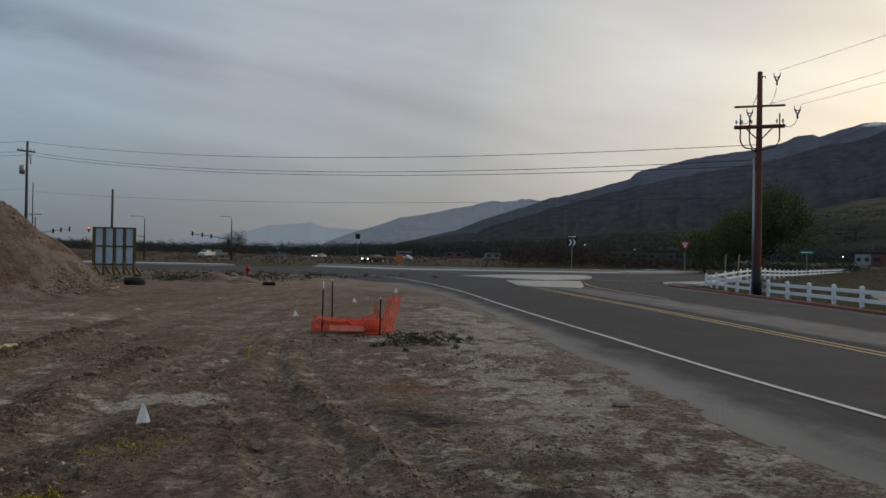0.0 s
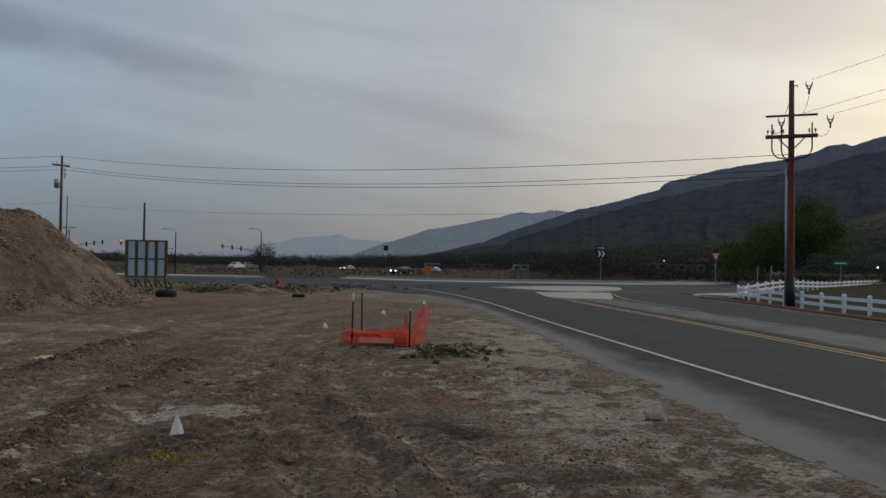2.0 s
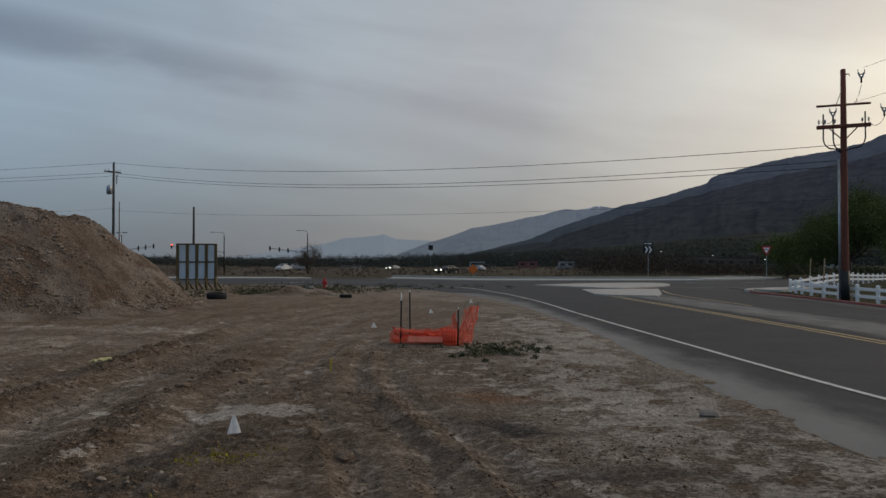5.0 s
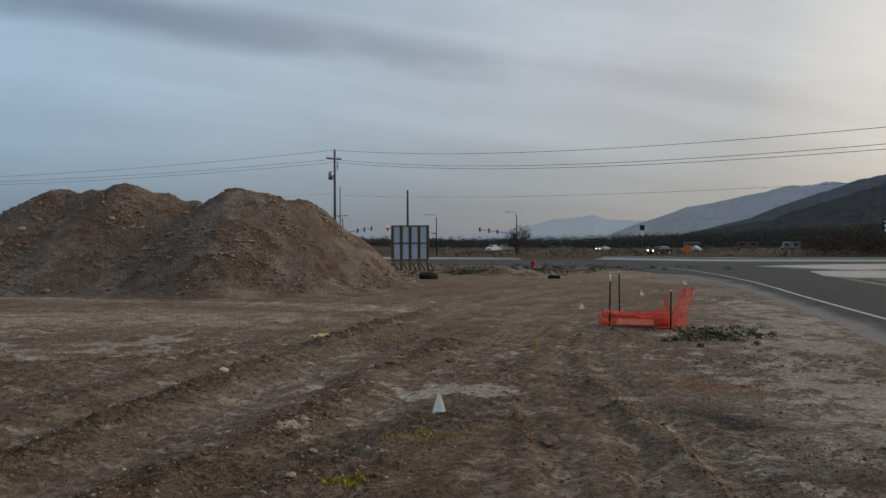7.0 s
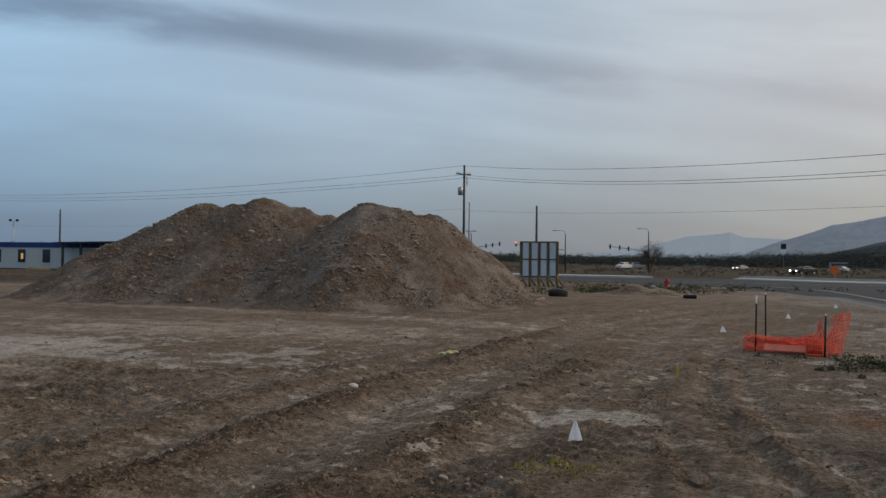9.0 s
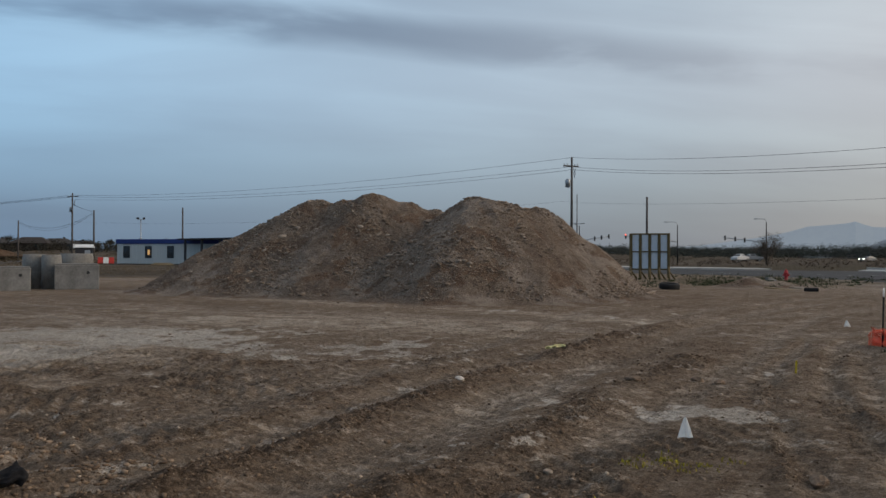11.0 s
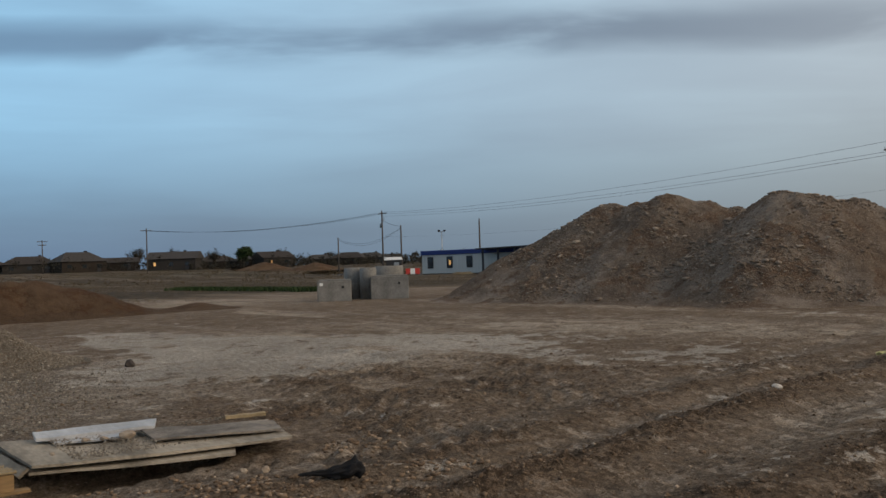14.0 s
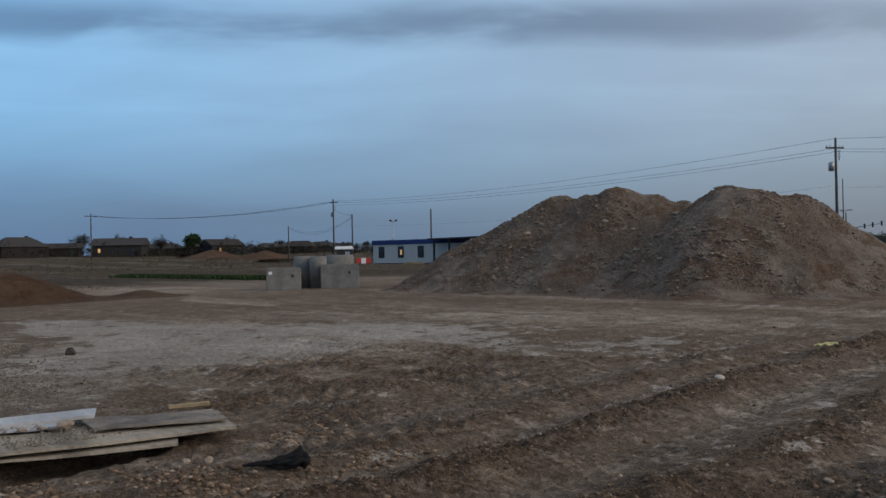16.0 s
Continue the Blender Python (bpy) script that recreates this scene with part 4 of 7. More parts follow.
for az, r, h, s in ((63.2, 200, 1.5, 0.28), (66.5, 215, 1.7, 0.28)):
    p = pol(az, r)
    heap("dirt_mound", [(p.x, p.y, h + 0.3, s), (p.x - 4, p.y + 2, h * 0.7, s)], SAND, 0.3, "distant heap of brown earth on the site", 0.5, int(az * 10), 0.8)


# ---- mountains ----
def range_of_hills(name, ridge, dist, depth, mat, label, seed, crag=1.0):
    """A ridge at a distance: bearing and height in degrees at a few places, eroded slopes in front and behind."""
    bear = np.linspace(ridge[0][0], ridge[-1][0], 760)
    top = np.interp(bear, [p[0] for p in ridge], [p[1] for p in ridge])
    top = top + crag * 0.16 * (fbm(bear / 0.7, bear * 0 + seed, 5, seed, 0.6) - 0.5) * np.clip(top / 3, 0.3, 1.3)
    H = dist * np.tan(np.radians(top)) + 1.65
    B, V = np.meshgrid(bear, np.linspace(0, 1, 110))
    D = dist - depth * (1 - V)
    X, Y = D * np.sin(np.radians(B)), D * np.cos(np.radians(B))
    # spurs of uneven breadth that run down the slope aslant, with gullies between
    warp = 2.6 * fbm(B / 5.5, V * 1.6, 4, seed + 8) + 0.7 * fbm(B / 1.3, V * 4, 3, seed + 6)
    broad_spur = 1 - np.abs(fbm(B / 4.2 + warp - 0.9 * V, V * 0.9 + warp * 0.3, 3, seed + 2, 0.5) - 0.5) * 2.4
    small_spur = 1 - np.abs(fbm(B / 1.1 + 1.6 * warp + 0.6 * V, V * 3.0 + warp, 4, seed + 4, 0.6) - 0.5) * 2.4
    Z = H[None, :] * V ** 1.25 + H[None, :] * crag * np.sin(np.pi * V) * (0.085 * (broad_spur - 0.55) + 0.032 * (small_spur - 0.55))
    Z[-1] = H
    X, Y, Z = (np.vstack([A, A[-1:] + e]) for A, e in ((X, 0.05 * X[-1:]), (Y, 0.05 * Y[-1:]), (Z, -0.8 * Z[-1:])))
    Z[0] = -3
    return tagged(new(name, sheet_mesh(name, X, Y, Z, mat)), label, "mountain", kind="structure")


def hill_material(name, low_c, high_c, snow, top, haze_glow=0.0, contrast=1.0, snow_at=0.60):
    m = bpy.data.materials.new(name)
    m.use_nodes = True
    t = m.node_tree
    b = t.nodes["Principled BSDF"]
    pos = t.nodes.new("ShaderNodeTexCoord").outputs["Object"]
    s = t.nodes.new("ShaderNodeSeparateXYZ")
    t.links.new(pos, s.inputs[0])
    n1 = noise_tex(t, mapping(t, pos, (1, 1, 1.6)), 0.0035, 6, 0.65, 0.6)
    n2, n3 = noise_tex(t, mapping(t, pos, (1, 1, 2.2)), 0.012, 6, 0.7, 0.8), noise_tex(t, pos, 0.06, 4, 0.7)
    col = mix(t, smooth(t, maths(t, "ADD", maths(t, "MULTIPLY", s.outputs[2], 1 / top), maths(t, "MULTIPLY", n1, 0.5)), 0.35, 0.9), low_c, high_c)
    patchy = maths(t, "ADD", maths(t, "MULTIPLY", n2, 0.7), maths(t, "MULTIPLY", n3, 0.3))
    col = mix(t, smooth(t, patchy, 0.40, 0.58), mix(t, contrast, col, mix(t, 1.0, col, (0.66, 0.70, 0.76), "MULTIPLY")), mix(t, contrast, col, mix(t, 1.0, col, (1.30, 1.25, 1.16), "MULTIPLY")))
    if snow:
        patch = maths(t, "MULTIPLY", smooth(t, noise_tex(t, mapping(t, pos, (1, 1, 0.3)), 0.013, 4, 0.6), snow_at, snow_at + 0.03), smooth(t, s.outputs[2], snow, snow * 1.12))
        col = mix(t, patch, col, (0.55, 0.57, 0.62))
    t.links.new(col, b.inputs["Base Color"])
    b.inputs["Roughness"].default_value, b.inputs["Specular IOR Level"].default_value = 1.0, 0.0
    # distance haze: the slope glows faintly in its own colour
    if haze_glow:
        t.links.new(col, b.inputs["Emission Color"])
        b.inputs["Emission Strength"].default_value = haze_glow
    return m


# Haze is painted in: farther ranges are bluer, paler, flatter and glow more.
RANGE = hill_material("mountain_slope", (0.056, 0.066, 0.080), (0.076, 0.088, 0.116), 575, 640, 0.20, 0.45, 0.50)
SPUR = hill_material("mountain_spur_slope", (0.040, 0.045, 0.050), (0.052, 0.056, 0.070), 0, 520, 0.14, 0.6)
FAR_RANGE = hill_material("hazy_far_slope", (0.118, 0.138, 0.162), (0.134, 0.155, 0.184), 300, 500, 0.60, 0.25, 0.52)
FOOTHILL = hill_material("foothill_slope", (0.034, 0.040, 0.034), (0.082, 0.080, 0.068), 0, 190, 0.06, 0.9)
DISTANT = hill_material("hazy_distant_ridge", (0.145, 0.168, 0.192), (0.15, 0.173, 0.198), 0, 500, 1.0, 0.06)
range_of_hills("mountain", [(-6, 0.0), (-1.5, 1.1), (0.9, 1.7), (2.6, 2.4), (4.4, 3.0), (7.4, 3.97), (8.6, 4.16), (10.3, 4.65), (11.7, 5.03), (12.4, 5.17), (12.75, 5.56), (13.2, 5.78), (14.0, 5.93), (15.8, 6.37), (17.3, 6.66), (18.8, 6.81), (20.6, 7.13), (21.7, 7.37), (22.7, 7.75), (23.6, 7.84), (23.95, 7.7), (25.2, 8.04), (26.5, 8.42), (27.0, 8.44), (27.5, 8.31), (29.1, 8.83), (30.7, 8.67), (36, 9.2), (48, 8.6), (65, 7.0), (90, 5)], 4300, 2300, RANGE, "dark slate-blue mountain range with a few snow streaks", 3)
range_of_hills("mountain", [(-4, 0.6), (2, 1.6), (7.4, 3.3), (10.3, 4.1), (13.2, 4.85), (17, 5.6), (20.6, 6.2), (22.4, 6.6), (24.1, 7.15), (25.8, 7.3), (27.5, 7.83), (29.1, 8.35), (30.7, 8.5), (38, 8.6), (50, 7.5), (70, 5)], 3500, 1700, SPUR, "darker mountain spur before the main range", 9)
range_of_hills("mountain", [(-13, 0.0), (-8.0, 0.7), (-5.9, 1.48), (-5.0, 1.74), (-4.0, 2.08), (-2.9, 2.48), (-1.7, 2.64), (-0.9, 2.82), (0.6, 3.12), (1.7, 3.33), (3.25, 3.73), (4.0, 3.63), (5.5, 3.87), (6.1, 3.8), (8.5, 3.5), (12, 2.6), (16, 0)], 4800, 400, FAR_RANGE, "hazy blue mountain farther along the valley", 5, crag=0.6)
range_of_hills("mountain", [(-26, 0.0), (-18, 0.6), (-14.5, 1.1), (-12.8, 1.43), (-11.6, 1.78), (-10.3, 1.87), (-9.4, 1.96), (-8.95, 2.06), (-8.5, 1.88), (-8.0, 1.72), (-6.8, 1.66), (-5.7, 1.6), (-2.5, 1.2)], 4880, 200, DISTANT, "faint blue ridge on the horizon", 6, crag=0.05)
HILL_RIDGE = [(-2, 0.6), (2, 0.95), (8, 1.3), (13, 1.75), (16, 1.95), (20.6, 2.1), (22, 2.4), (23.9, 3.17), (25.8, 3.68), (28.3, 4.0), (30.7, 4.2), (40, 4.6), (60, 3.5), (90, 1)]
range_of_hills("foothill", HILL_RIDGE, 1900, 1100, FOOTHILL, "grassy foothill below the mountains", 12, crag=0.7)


def island_material(name, stops, rough=0.95):
    """Colour picked piece by piece over a joined mesh."""
    m = bpy.data.materials.new(name)
    m.use_nodes = True
    t = m.node_tree
    b = t.nodes["Principled BSDF"]
    g = t.nodes.new("ShaderNodeNewGeometry").outputs["Random Per Island"]
    n = noise_tex(t, t.nodes.new("ShaderNodeTexCoord").outputs["Object"], 30, 4)
    col = mix(t, 1.0, ramp(t, g, stops), mix(t, smooth(t, n, 0.3, 0.7), (0.75, 0.75, 0.75), (1.2, 1.2, 1.2)), "MULTIPLY")
    t.links.new(col, b.inputs["Base Color"])
    b.inputs["Roughness"].default_value, b.inputs["Specular IOR Level"].default_value = rough, 0.15
    return m


RUBBLE = island_material("loose_stones", [(0.0, (0.10, 0.068, 0.047)), (0.7, (0.205, 0.143, 0.098)), (0.96, (0.29, 0.215, 0.155)), (1.0, (0.48, 0.40, 0.32))])
SPOIL_STONES = island_material("spoil_stones", [(0.0, (0.155, 0.115, 0.088)), (0.75, (0.26, 0.205, 0.160)), (0.96, (0.33, 0.268, 0.215)), (1.0, (0.44, 0.375, 0.31))])
CHIPS = island_material("gravel_chips", [(0.0, (0.13, 0.112, 0.096)), (0.45, (0.20, 0.174, 0.146)), (0.75, (0.24, 0.202, 0.160)), (0.96, (0.30, 0.272, 0.232)), (1.0, (0.42, 0.38, 0.32))])
LEAF = island_material("spring_leaves", [(0.0, (0.070, 0.090, 0.030)), (0.5, (0.100, 0.126, 0.041)), (1.0, (0.135, 0.158, 0.056))])
DARK_LEAF = island_material("dark_leaves", [(0.0, (0.015, 0.032, 0.012)), (0.6, (0.03, 0.052, 0.02)), (1.0, (0.05, 0.075, 0.03))])
BELT = island_material("far_woods_foliage", [(0.0, (0.048, 0.052, 0.046)), (0.5, (0.054, 0.058, 0.050)), (1.0, (0.062, 0.066, 0.056))])
TWIG = island_material("bare_twigs", [(0.0, (0.075, 0.056, 0.042)), (1.0, (0.15, 0.115, 0.088))])
BRUSH_TWIG = island_material("brush_twigs", [(0.0, (0.045, 0.034, 0.028)), (1.0, (0.085, 0.066, 0.054))])
WEED = island_material("weed_blades", [(0.0, (0.030, 0.040, 0.020)), (0.7, (0.058, 0.070, 0.034)), (1.0, (0.14, 0.125, 0.078))])
STRAW = island_material("dry_grass", [(0.0, (0.075, 0.058, 0.038)), (1.0, (0.15, 0.118, 0.078))])
YGRASS = island_material("sprayed_yellow_grass", [(0.0, (0.14, 0.12, 0.03)), (0.7, (0.34, 0.29, 0.04)), (1.0, (0.50, 0.40, 0.04))])
BARK = material("tree_bark", (0.075, 0.058, 0.045), 0.95, var=0.3, scale=4, bump=0.5)


def from_arrays(name, verts, faces, mat):
    me = bpy.data.meshes.new(name)
    k = faces.shape[1]
    me.vertices.add(len(verts))
    me.vertices.foreach_set("co", verts.astype(np.float32).ravel())
    me.loops.add(faces.size)
    me.loops.foreach_set("vertex_index", faces.astype(np.int32).ravel())
    me.polygons.add(len(faces))
    me.polygons.foreach_set("loop_start", np.arange(0, faces.size, k, dtype=np.int32))
    me.update(calc_edges=True)
    me.materials.append(mat)
    return me


def ico():
    bm = bmesh.new()
    bmesh.ops.create_icosphere(bm, subdivisions=1, radius=1.0)
    v = np.array([q.co[:] for q in bm.verts])
    f = np.array([[q.index for q in g.verts] for g in bm.faces])
    bm.free()
    return v, f


ICO_V, ICO_F = ico()


def stones(name, x, y, z, size, mat, rng, flat=0.65, sink=0.25):
    """Many uneven stones, joined: places and sizes as arrays."""
    n = len(x)
    v = ICO_V[None] * (1 + 0.45 * (rng.rand(n, len(ICO_V), 1) - 0.5))
    s = size[:, None] * np.stack([0.75 + 0.6 * rng.rand(n), 0.75 + 0.6 * rng.rand(n), flat * (0.7 + 0.6 * rng.rand(n))], 1)
    v = v * s[:, None, :] * 0.5
    a = rng.rand(n) * 2 * np.pi
    c, q = np.cos(a)[:, None], np.sin(a)[:, None]
    X, Y = v[..., 0] * c - v[..., 1] * q + x[:, None], v[..., 0] * q + v[..., 1] * c + y[:, None]
    tilt = (rng.rand(n) - 0.5)[:, None] * 0.6
    Z = v[..., 2] + tilt * v[..., 0] + (z + size * flat * 0.5 * (1 - 2 * sink))[:, None]
    faces = (ICO_F[None] + (np.arange(n) * len(ICO_V))[:, None, None]).reshape(-1, 3)
    return from_arrays(name, np.stack([X, Y, Z], -1).reshape(-1, 3), faces, mat)


def crumbs(name, x, y, z, size, mat, rng):
    """Very small clods: eight-sided, joined."""
    v0 = np.array([(1, 0, 0), (-1, 0, 0), (0, 1, 0), (0, -1, 0), (0, 0, 1), (0, 0, -1)], float)
    f0 = np.array([(0, 2, 4), (2, 1, 4), (1, 3, 4), (3, 0, 4), (2, 0, 5), (1, 2, 5), (3, 1, 5), (0, 3, 5)])
    n_ = len(x)
    v = v0[None] * (1 + 0.7 * (rng.rand(n_, 6, 1) - 0.5)) * size[:, None, None] * 0.5 * np.array([1.15, 1.15, 0.8]) + 0.12 * size[:, None, None] * rng.normal(size=(n_, 6, 3))
    a = rng.rand(n_) * 6.28
    c_, s_ = np.cos(a)[:, None], np.sin(a)[:, None]
    V = np.stack([v[..., 0] * c_ - v[..., 1] * s_ + x[:, None], v[..., 0] * s_ + v[..., 1] * c_ + y[:, None], v[..., 2] + (z + size * 0.15)[:, None]], -1).reshape(-1, 3)
    return from_arrays(name, V, (f0[None] + (np.arange(n_) * 6)[:, None, None]).reshape(-1, 3), mat)


def rock(at, size, label, seed, mat=None, flat=0.6):
    rng = np.random.RandomState(seed)
    bm = bmesh.new()
    bmesh.ops.create_icosphere(bm, subdivisions=2, radius=0.5)
    o = rng.rand(3) * 50
    for v in bm.verts:
        k = 1 + 0.55 * noise.noise(v.co * 1.7 + Vector(o)) + 0.2 * noise.noise(v.co * 5 + Vector(o))
        v.co = Vector((v.co.x * size * k, v.co.y * size * 0.8 * k, v.co.z * size * flat * k))
    ob = part("rock", bm, mat or ROCK)
    ob.matrix_world = pose(at[0], at[1], at[2] + size * flat * 0.28, 0, 0, rng.rand() * 360)
    return tagged(ob, label, "rock")


# ---- white rail fence ----
def along(line, gap):
    """Even stations along a line of points."""
    out, left = [line[0].copy()], gap
    for a, b in zip(line, line[1:]):
        d = (b - a).length
        while left <= d:
            a = a + (b - a).normalized() * left
            out.append(a.copy())
            d -= left
            left = gap
        left -= d
    return out


def rail_fence(line, gap, label):
    f = thing("rail_fence", (0, 0, 0), label=label, category="fence", group="white fences")
    st = [Vector((p.x, p.y, max(0.0, float(plain(np.array([p.x]), np.array([p.y]))[0])))) for p in along(line, gap)]
    bm = bmesh.new()
    box(bm, (0, 0, 0.20), (0.127, 0.127, 1.0), bevel=0.008)
    box(bm, (0, 0, 0.705), (0.155, 0.155, 0.03), bevel=0.008)
    tip = bmesh.ops.create_cone(bm, cap_ends=True, segments=4, radius1=0.11, radius2=0.005, depth=0.06)
    bmesh.ops.transform(bm, matrix=pose(0, 0, 0.745, 0, 0, 45), verts=tip["verts"])
    me = mesh_of("post", bm, VINYL)
    for k, p in enumerate(st):
        d = st[min(k + 1, len(st) - 1)] - st[max(k - 1, 0)]
        post = new("post", me)
        post.matrix_world = pose(*p, 0, 0, math.degrees(math.atan2(d.y, d.x)))
        post.parent = f
        if k + 1 < len(st):
            q = st[k + 1]
            for h in (0.56, 0.25):
                m = (p + q) / 2 + Vector((0, 0, h))
                b = box(bmesh.new(), (0, 0, 0), ((q - p).length - 0.127, 0.045, 0.14), bevel=0.006)
                r = part("rail", b, VINYL, f)
                r.matrix_world = pose(*m, 0, -math.degrees(math.asin((q.z - p.z) / (q - p).length)), math.degrees(math.atan2(q.y - p.y, q.x - p.x)))
    return f


rail_fence(spline([(16.1, 50.6), (15.35, 46.2), (15.0, 42.0), (14.92, 37.6), (14.92, 31), (14.95, 25.2), (15.2, 19), (16.1, 11), (18.4, 1), (21.5, -9)], 8), 2.135, "white vinyl two-rail fence along the kerb")
rail_fence(spline([(16.4, 51.6), (20, 57.5), (25, 66), (34.5, 82), (45, 98), (58, 118)], 8), 2.45, "white vinyl two-rail fence running back from the corner")


# ---- poles and wires ----
def wire(a, b, sag, r=0.018, label="black overhead cable between poles", n=24):
    a, b = Vector(a), Vector(b)
    pts = [a.lerp(b, k / n) - Vector((0, 0, sag * 4 * (k / n) * (1 - k / n))) for k in range(n + 1)]
    return tagged(part("power_line", tube(bmesh.new(), pts, r, 4), CABLE), label, "power line", group="overhead lines")


def insulator(parent, at, up=0.22):
    bm = lathe(bmesh.new(), [(0.015, 0), (0.02, up * 0.3), (0.055, up * 0.4), (0.03, up * 0.55), (0.06, up * 0.65), (0.03, up * 0.8), (0.045, up)], 8, at)
    return part("insulator", bm, PORCELAIN, parent)


def cutout(parent, at, rz):
    """A fused cut-out: two arms in a V with porcelain sheds, on a bracket."""
    x, y, z = at
    c, s = math.cos(radians(rz)), math.sin(radians(rz))
    bm = bmesh.new()
    tube(bm, [(x, y, z - 0.16), (x, y, z + 0.04)], 0.04, 6)
    tube(bm, [(x - 0.10 * c, y - 0.10 * s, z + 0.22), (x + 0.10 * c, y + 0.10 * s, z + 0.22)], 0.02, 6)
    body = part("fuse_cutout", bm, DARK_METAL, parent, "grey fused cut-out")
    for k in (-1, 1):
        bm = bmesh.new()
        a, b = Vector((x, y, z)), Vector((x + k * 0.13 * c, y + k * 0.13 * s, z + 0.31))
        tube(bm, [a.lerp(b, t) for t in (0, 0.2, 0.3, 0.45, 0.55, 0.7, 0.8, 1)], [0.025, 0.028, 0.05, 0.028, 0.05, 0.028, 0.05, 0.022], 8)
        tube(bm, [b, b + Vector((0, 0, 0.11))], 0.02, 6)
        part("shed", bm, PORCELAIN, body)
    return body


def arm_of(parent, z, width, rz, size=(0.11, 0.13), y=0.0, mat=None):
    return part("crossarm", box(bmesh.new(), (-y * math.sin(radians(rz)), y * math.cos(radians(rz)), z), (width, *size), rz, bevel=0.01), mat or POLE_WOOD, parent)


def near_pole():
    p = thing("utility_pole", (14.62, 38.43, 0.0), label="tall reddish brown wooden utility pole with two crossarms and cables", category="utility pole", group="utility poles")
    bm = tube(bmesh.new(), [(0, 0, -0.4), (0, 0, 2.4), (0, 0, 5.0), (0, 0, 8.0), (0, 0, 10.3)], [0.17, 0.165, 0.15, 0.13, 0.11], 14)
    part("shaft", bm, POLE_WOOD, p)
    part("butt_wrap", tube(bmesh.new(), [(0, 0, 0.0), (0, 0, 1.35)], 0.20, 14), DARK_METAL, p, "dark lower sleeve")
    rz = -20
    c, s = math.cos(radians(rz)), math.sin(radians(rz))

    def q(u, w, z):
        return (u * c - w * s, u * s + w * c, z)
    arm_of(p, 8.72, 2.2, rz, (0.09, 0.09))
    arm_of(p, 7.77, 2.2, rz, (0.09, 0.13), 0.14)
    arm_of(p, 7.77, 2.2, rz, (0.09, 0.13), -0.14)
    for k in (-1, 1):
        part("brace", tube(bmesh.new(), [q(k * 0.55, 0.16, 7.7), q(k * 0.12, 0.14, 7.25)], 0.03, 5), POLE_WOOD, p)
    for u in (-1.0, -0.75, -0.35, 0.75, 1.0):
        insulator(p, q(u, 0, 7.88))
    part("riser_conduit", tube(bmesh.new(), [q(-0.2, -0.05, 0.0), q(-0.2, -0.05, 6.3)], 0.06, 8), GALV, p, "grey steel riser pipe")
    for u, top in ((-0.82, 8.35), (0.86, 8.35), (-0.42, 8.2)):
        pts = [q(u, -0.1, top), q(u, -0.12, 7.6), q(u * 0.98, -0.12, 7.1), q(u * 0.75, -0.12, 6.82), q(u * 0.4, -0.1, 6.75), q(-0.16, -0.1, 6.6)]
        part("cable_tail", tube(bmesh.new(), spline(pts, 5), 0.032, 6), CABLE, p, "black hanging cable")
    for u, z in ((-0.42, 8.15), (0.72, 9.75), (1.6, 8.2)):
        cutout(p, q(u, -0.25, z), rz)
    part("top_bracket", tube(bmesh.new(), [q(0, 0, 10.05), q(0.24, 0, 10.08), q(0.24, 0, 9.98)], 0.025, 5), DARK_METAL, p)
    for a, b, sag in ((q(0.72, -0.25, 9.5), q(0.35, 0, 8.75), 0.25), (q(1.6, -0.25, 8.0), q(1.0, 0, 7.9), 0.25), (q(-0.42, -0.25, 8.0), q(-0.9, 0, 8.0), 0.1), (q(0, 0.1, 9.6), q(-0.3, 0, 8.7), 0.0)):
        a, b = Vector(a), Vector(b)
        part("jumper", tube(bmesh.new(), [a.lerp(b, t) - Vector((0, 0, sag * 4 * t * (1 - t))) for t in (0, 0.25, 0.5, 0.75, 1)], 0.012, 4), CABLE, p)
    base = Vector((14.62, 38.43, 0))
    for u, z, zz, dx_ in ((0.80, 10.25, 10.9, 0.2), (0.45, 8.75, 10.1, 0.0), (1.75, 8.68, 10.1, 1.9)):
        wire(base + Vector(q(u, -0.25, z)), (26.0 + dx_, -22, zz), 0.55, 0.007)
    return base, q


NEAR, nq = near_pole()


def line_pole(at, h, r=0.15, arms=((0.45, 2.4),), rz=0.0, transformer=False, label="weathered wooden utility pole with a crossarm", mat=None):
    p = thing("utility_pole", at, rz, label, "utility pole", "utility poles")
    part("shaft", tube(bmesh.new(), [(0, 0, -0.5), (0, 0, h * 0.5), (0, 0, h)], [r, r * 0.85, r * 0.68], 10), mat or GREY_WOOD, p)
    for drop, w in arms:
        arm_of(p, h - drop, w, 0, (0.12, 0.15), 0.16, mat or GREY_WOOD)
        for u in (-w / 2 + 0.1, -w / 4, w / 4, w / 2 - 0.1):
            insulator(p, (u, 0.16, h - drop + 0.07))
    if transformer:
        part("transformer", lathe(bmesh.new(), [(0.10, 0), (0.28, 0.06), (0.29, 0.8), (0.22, 0.92), (0.06, 0.98)], 12, (-0.45, 0.1, h - 3.4)), GALV, p, "grey transformer can")
        for z in (h - 1.6, h - 2.1):
            cutout(p, (0.45, 0.1, z), 0)
    return p


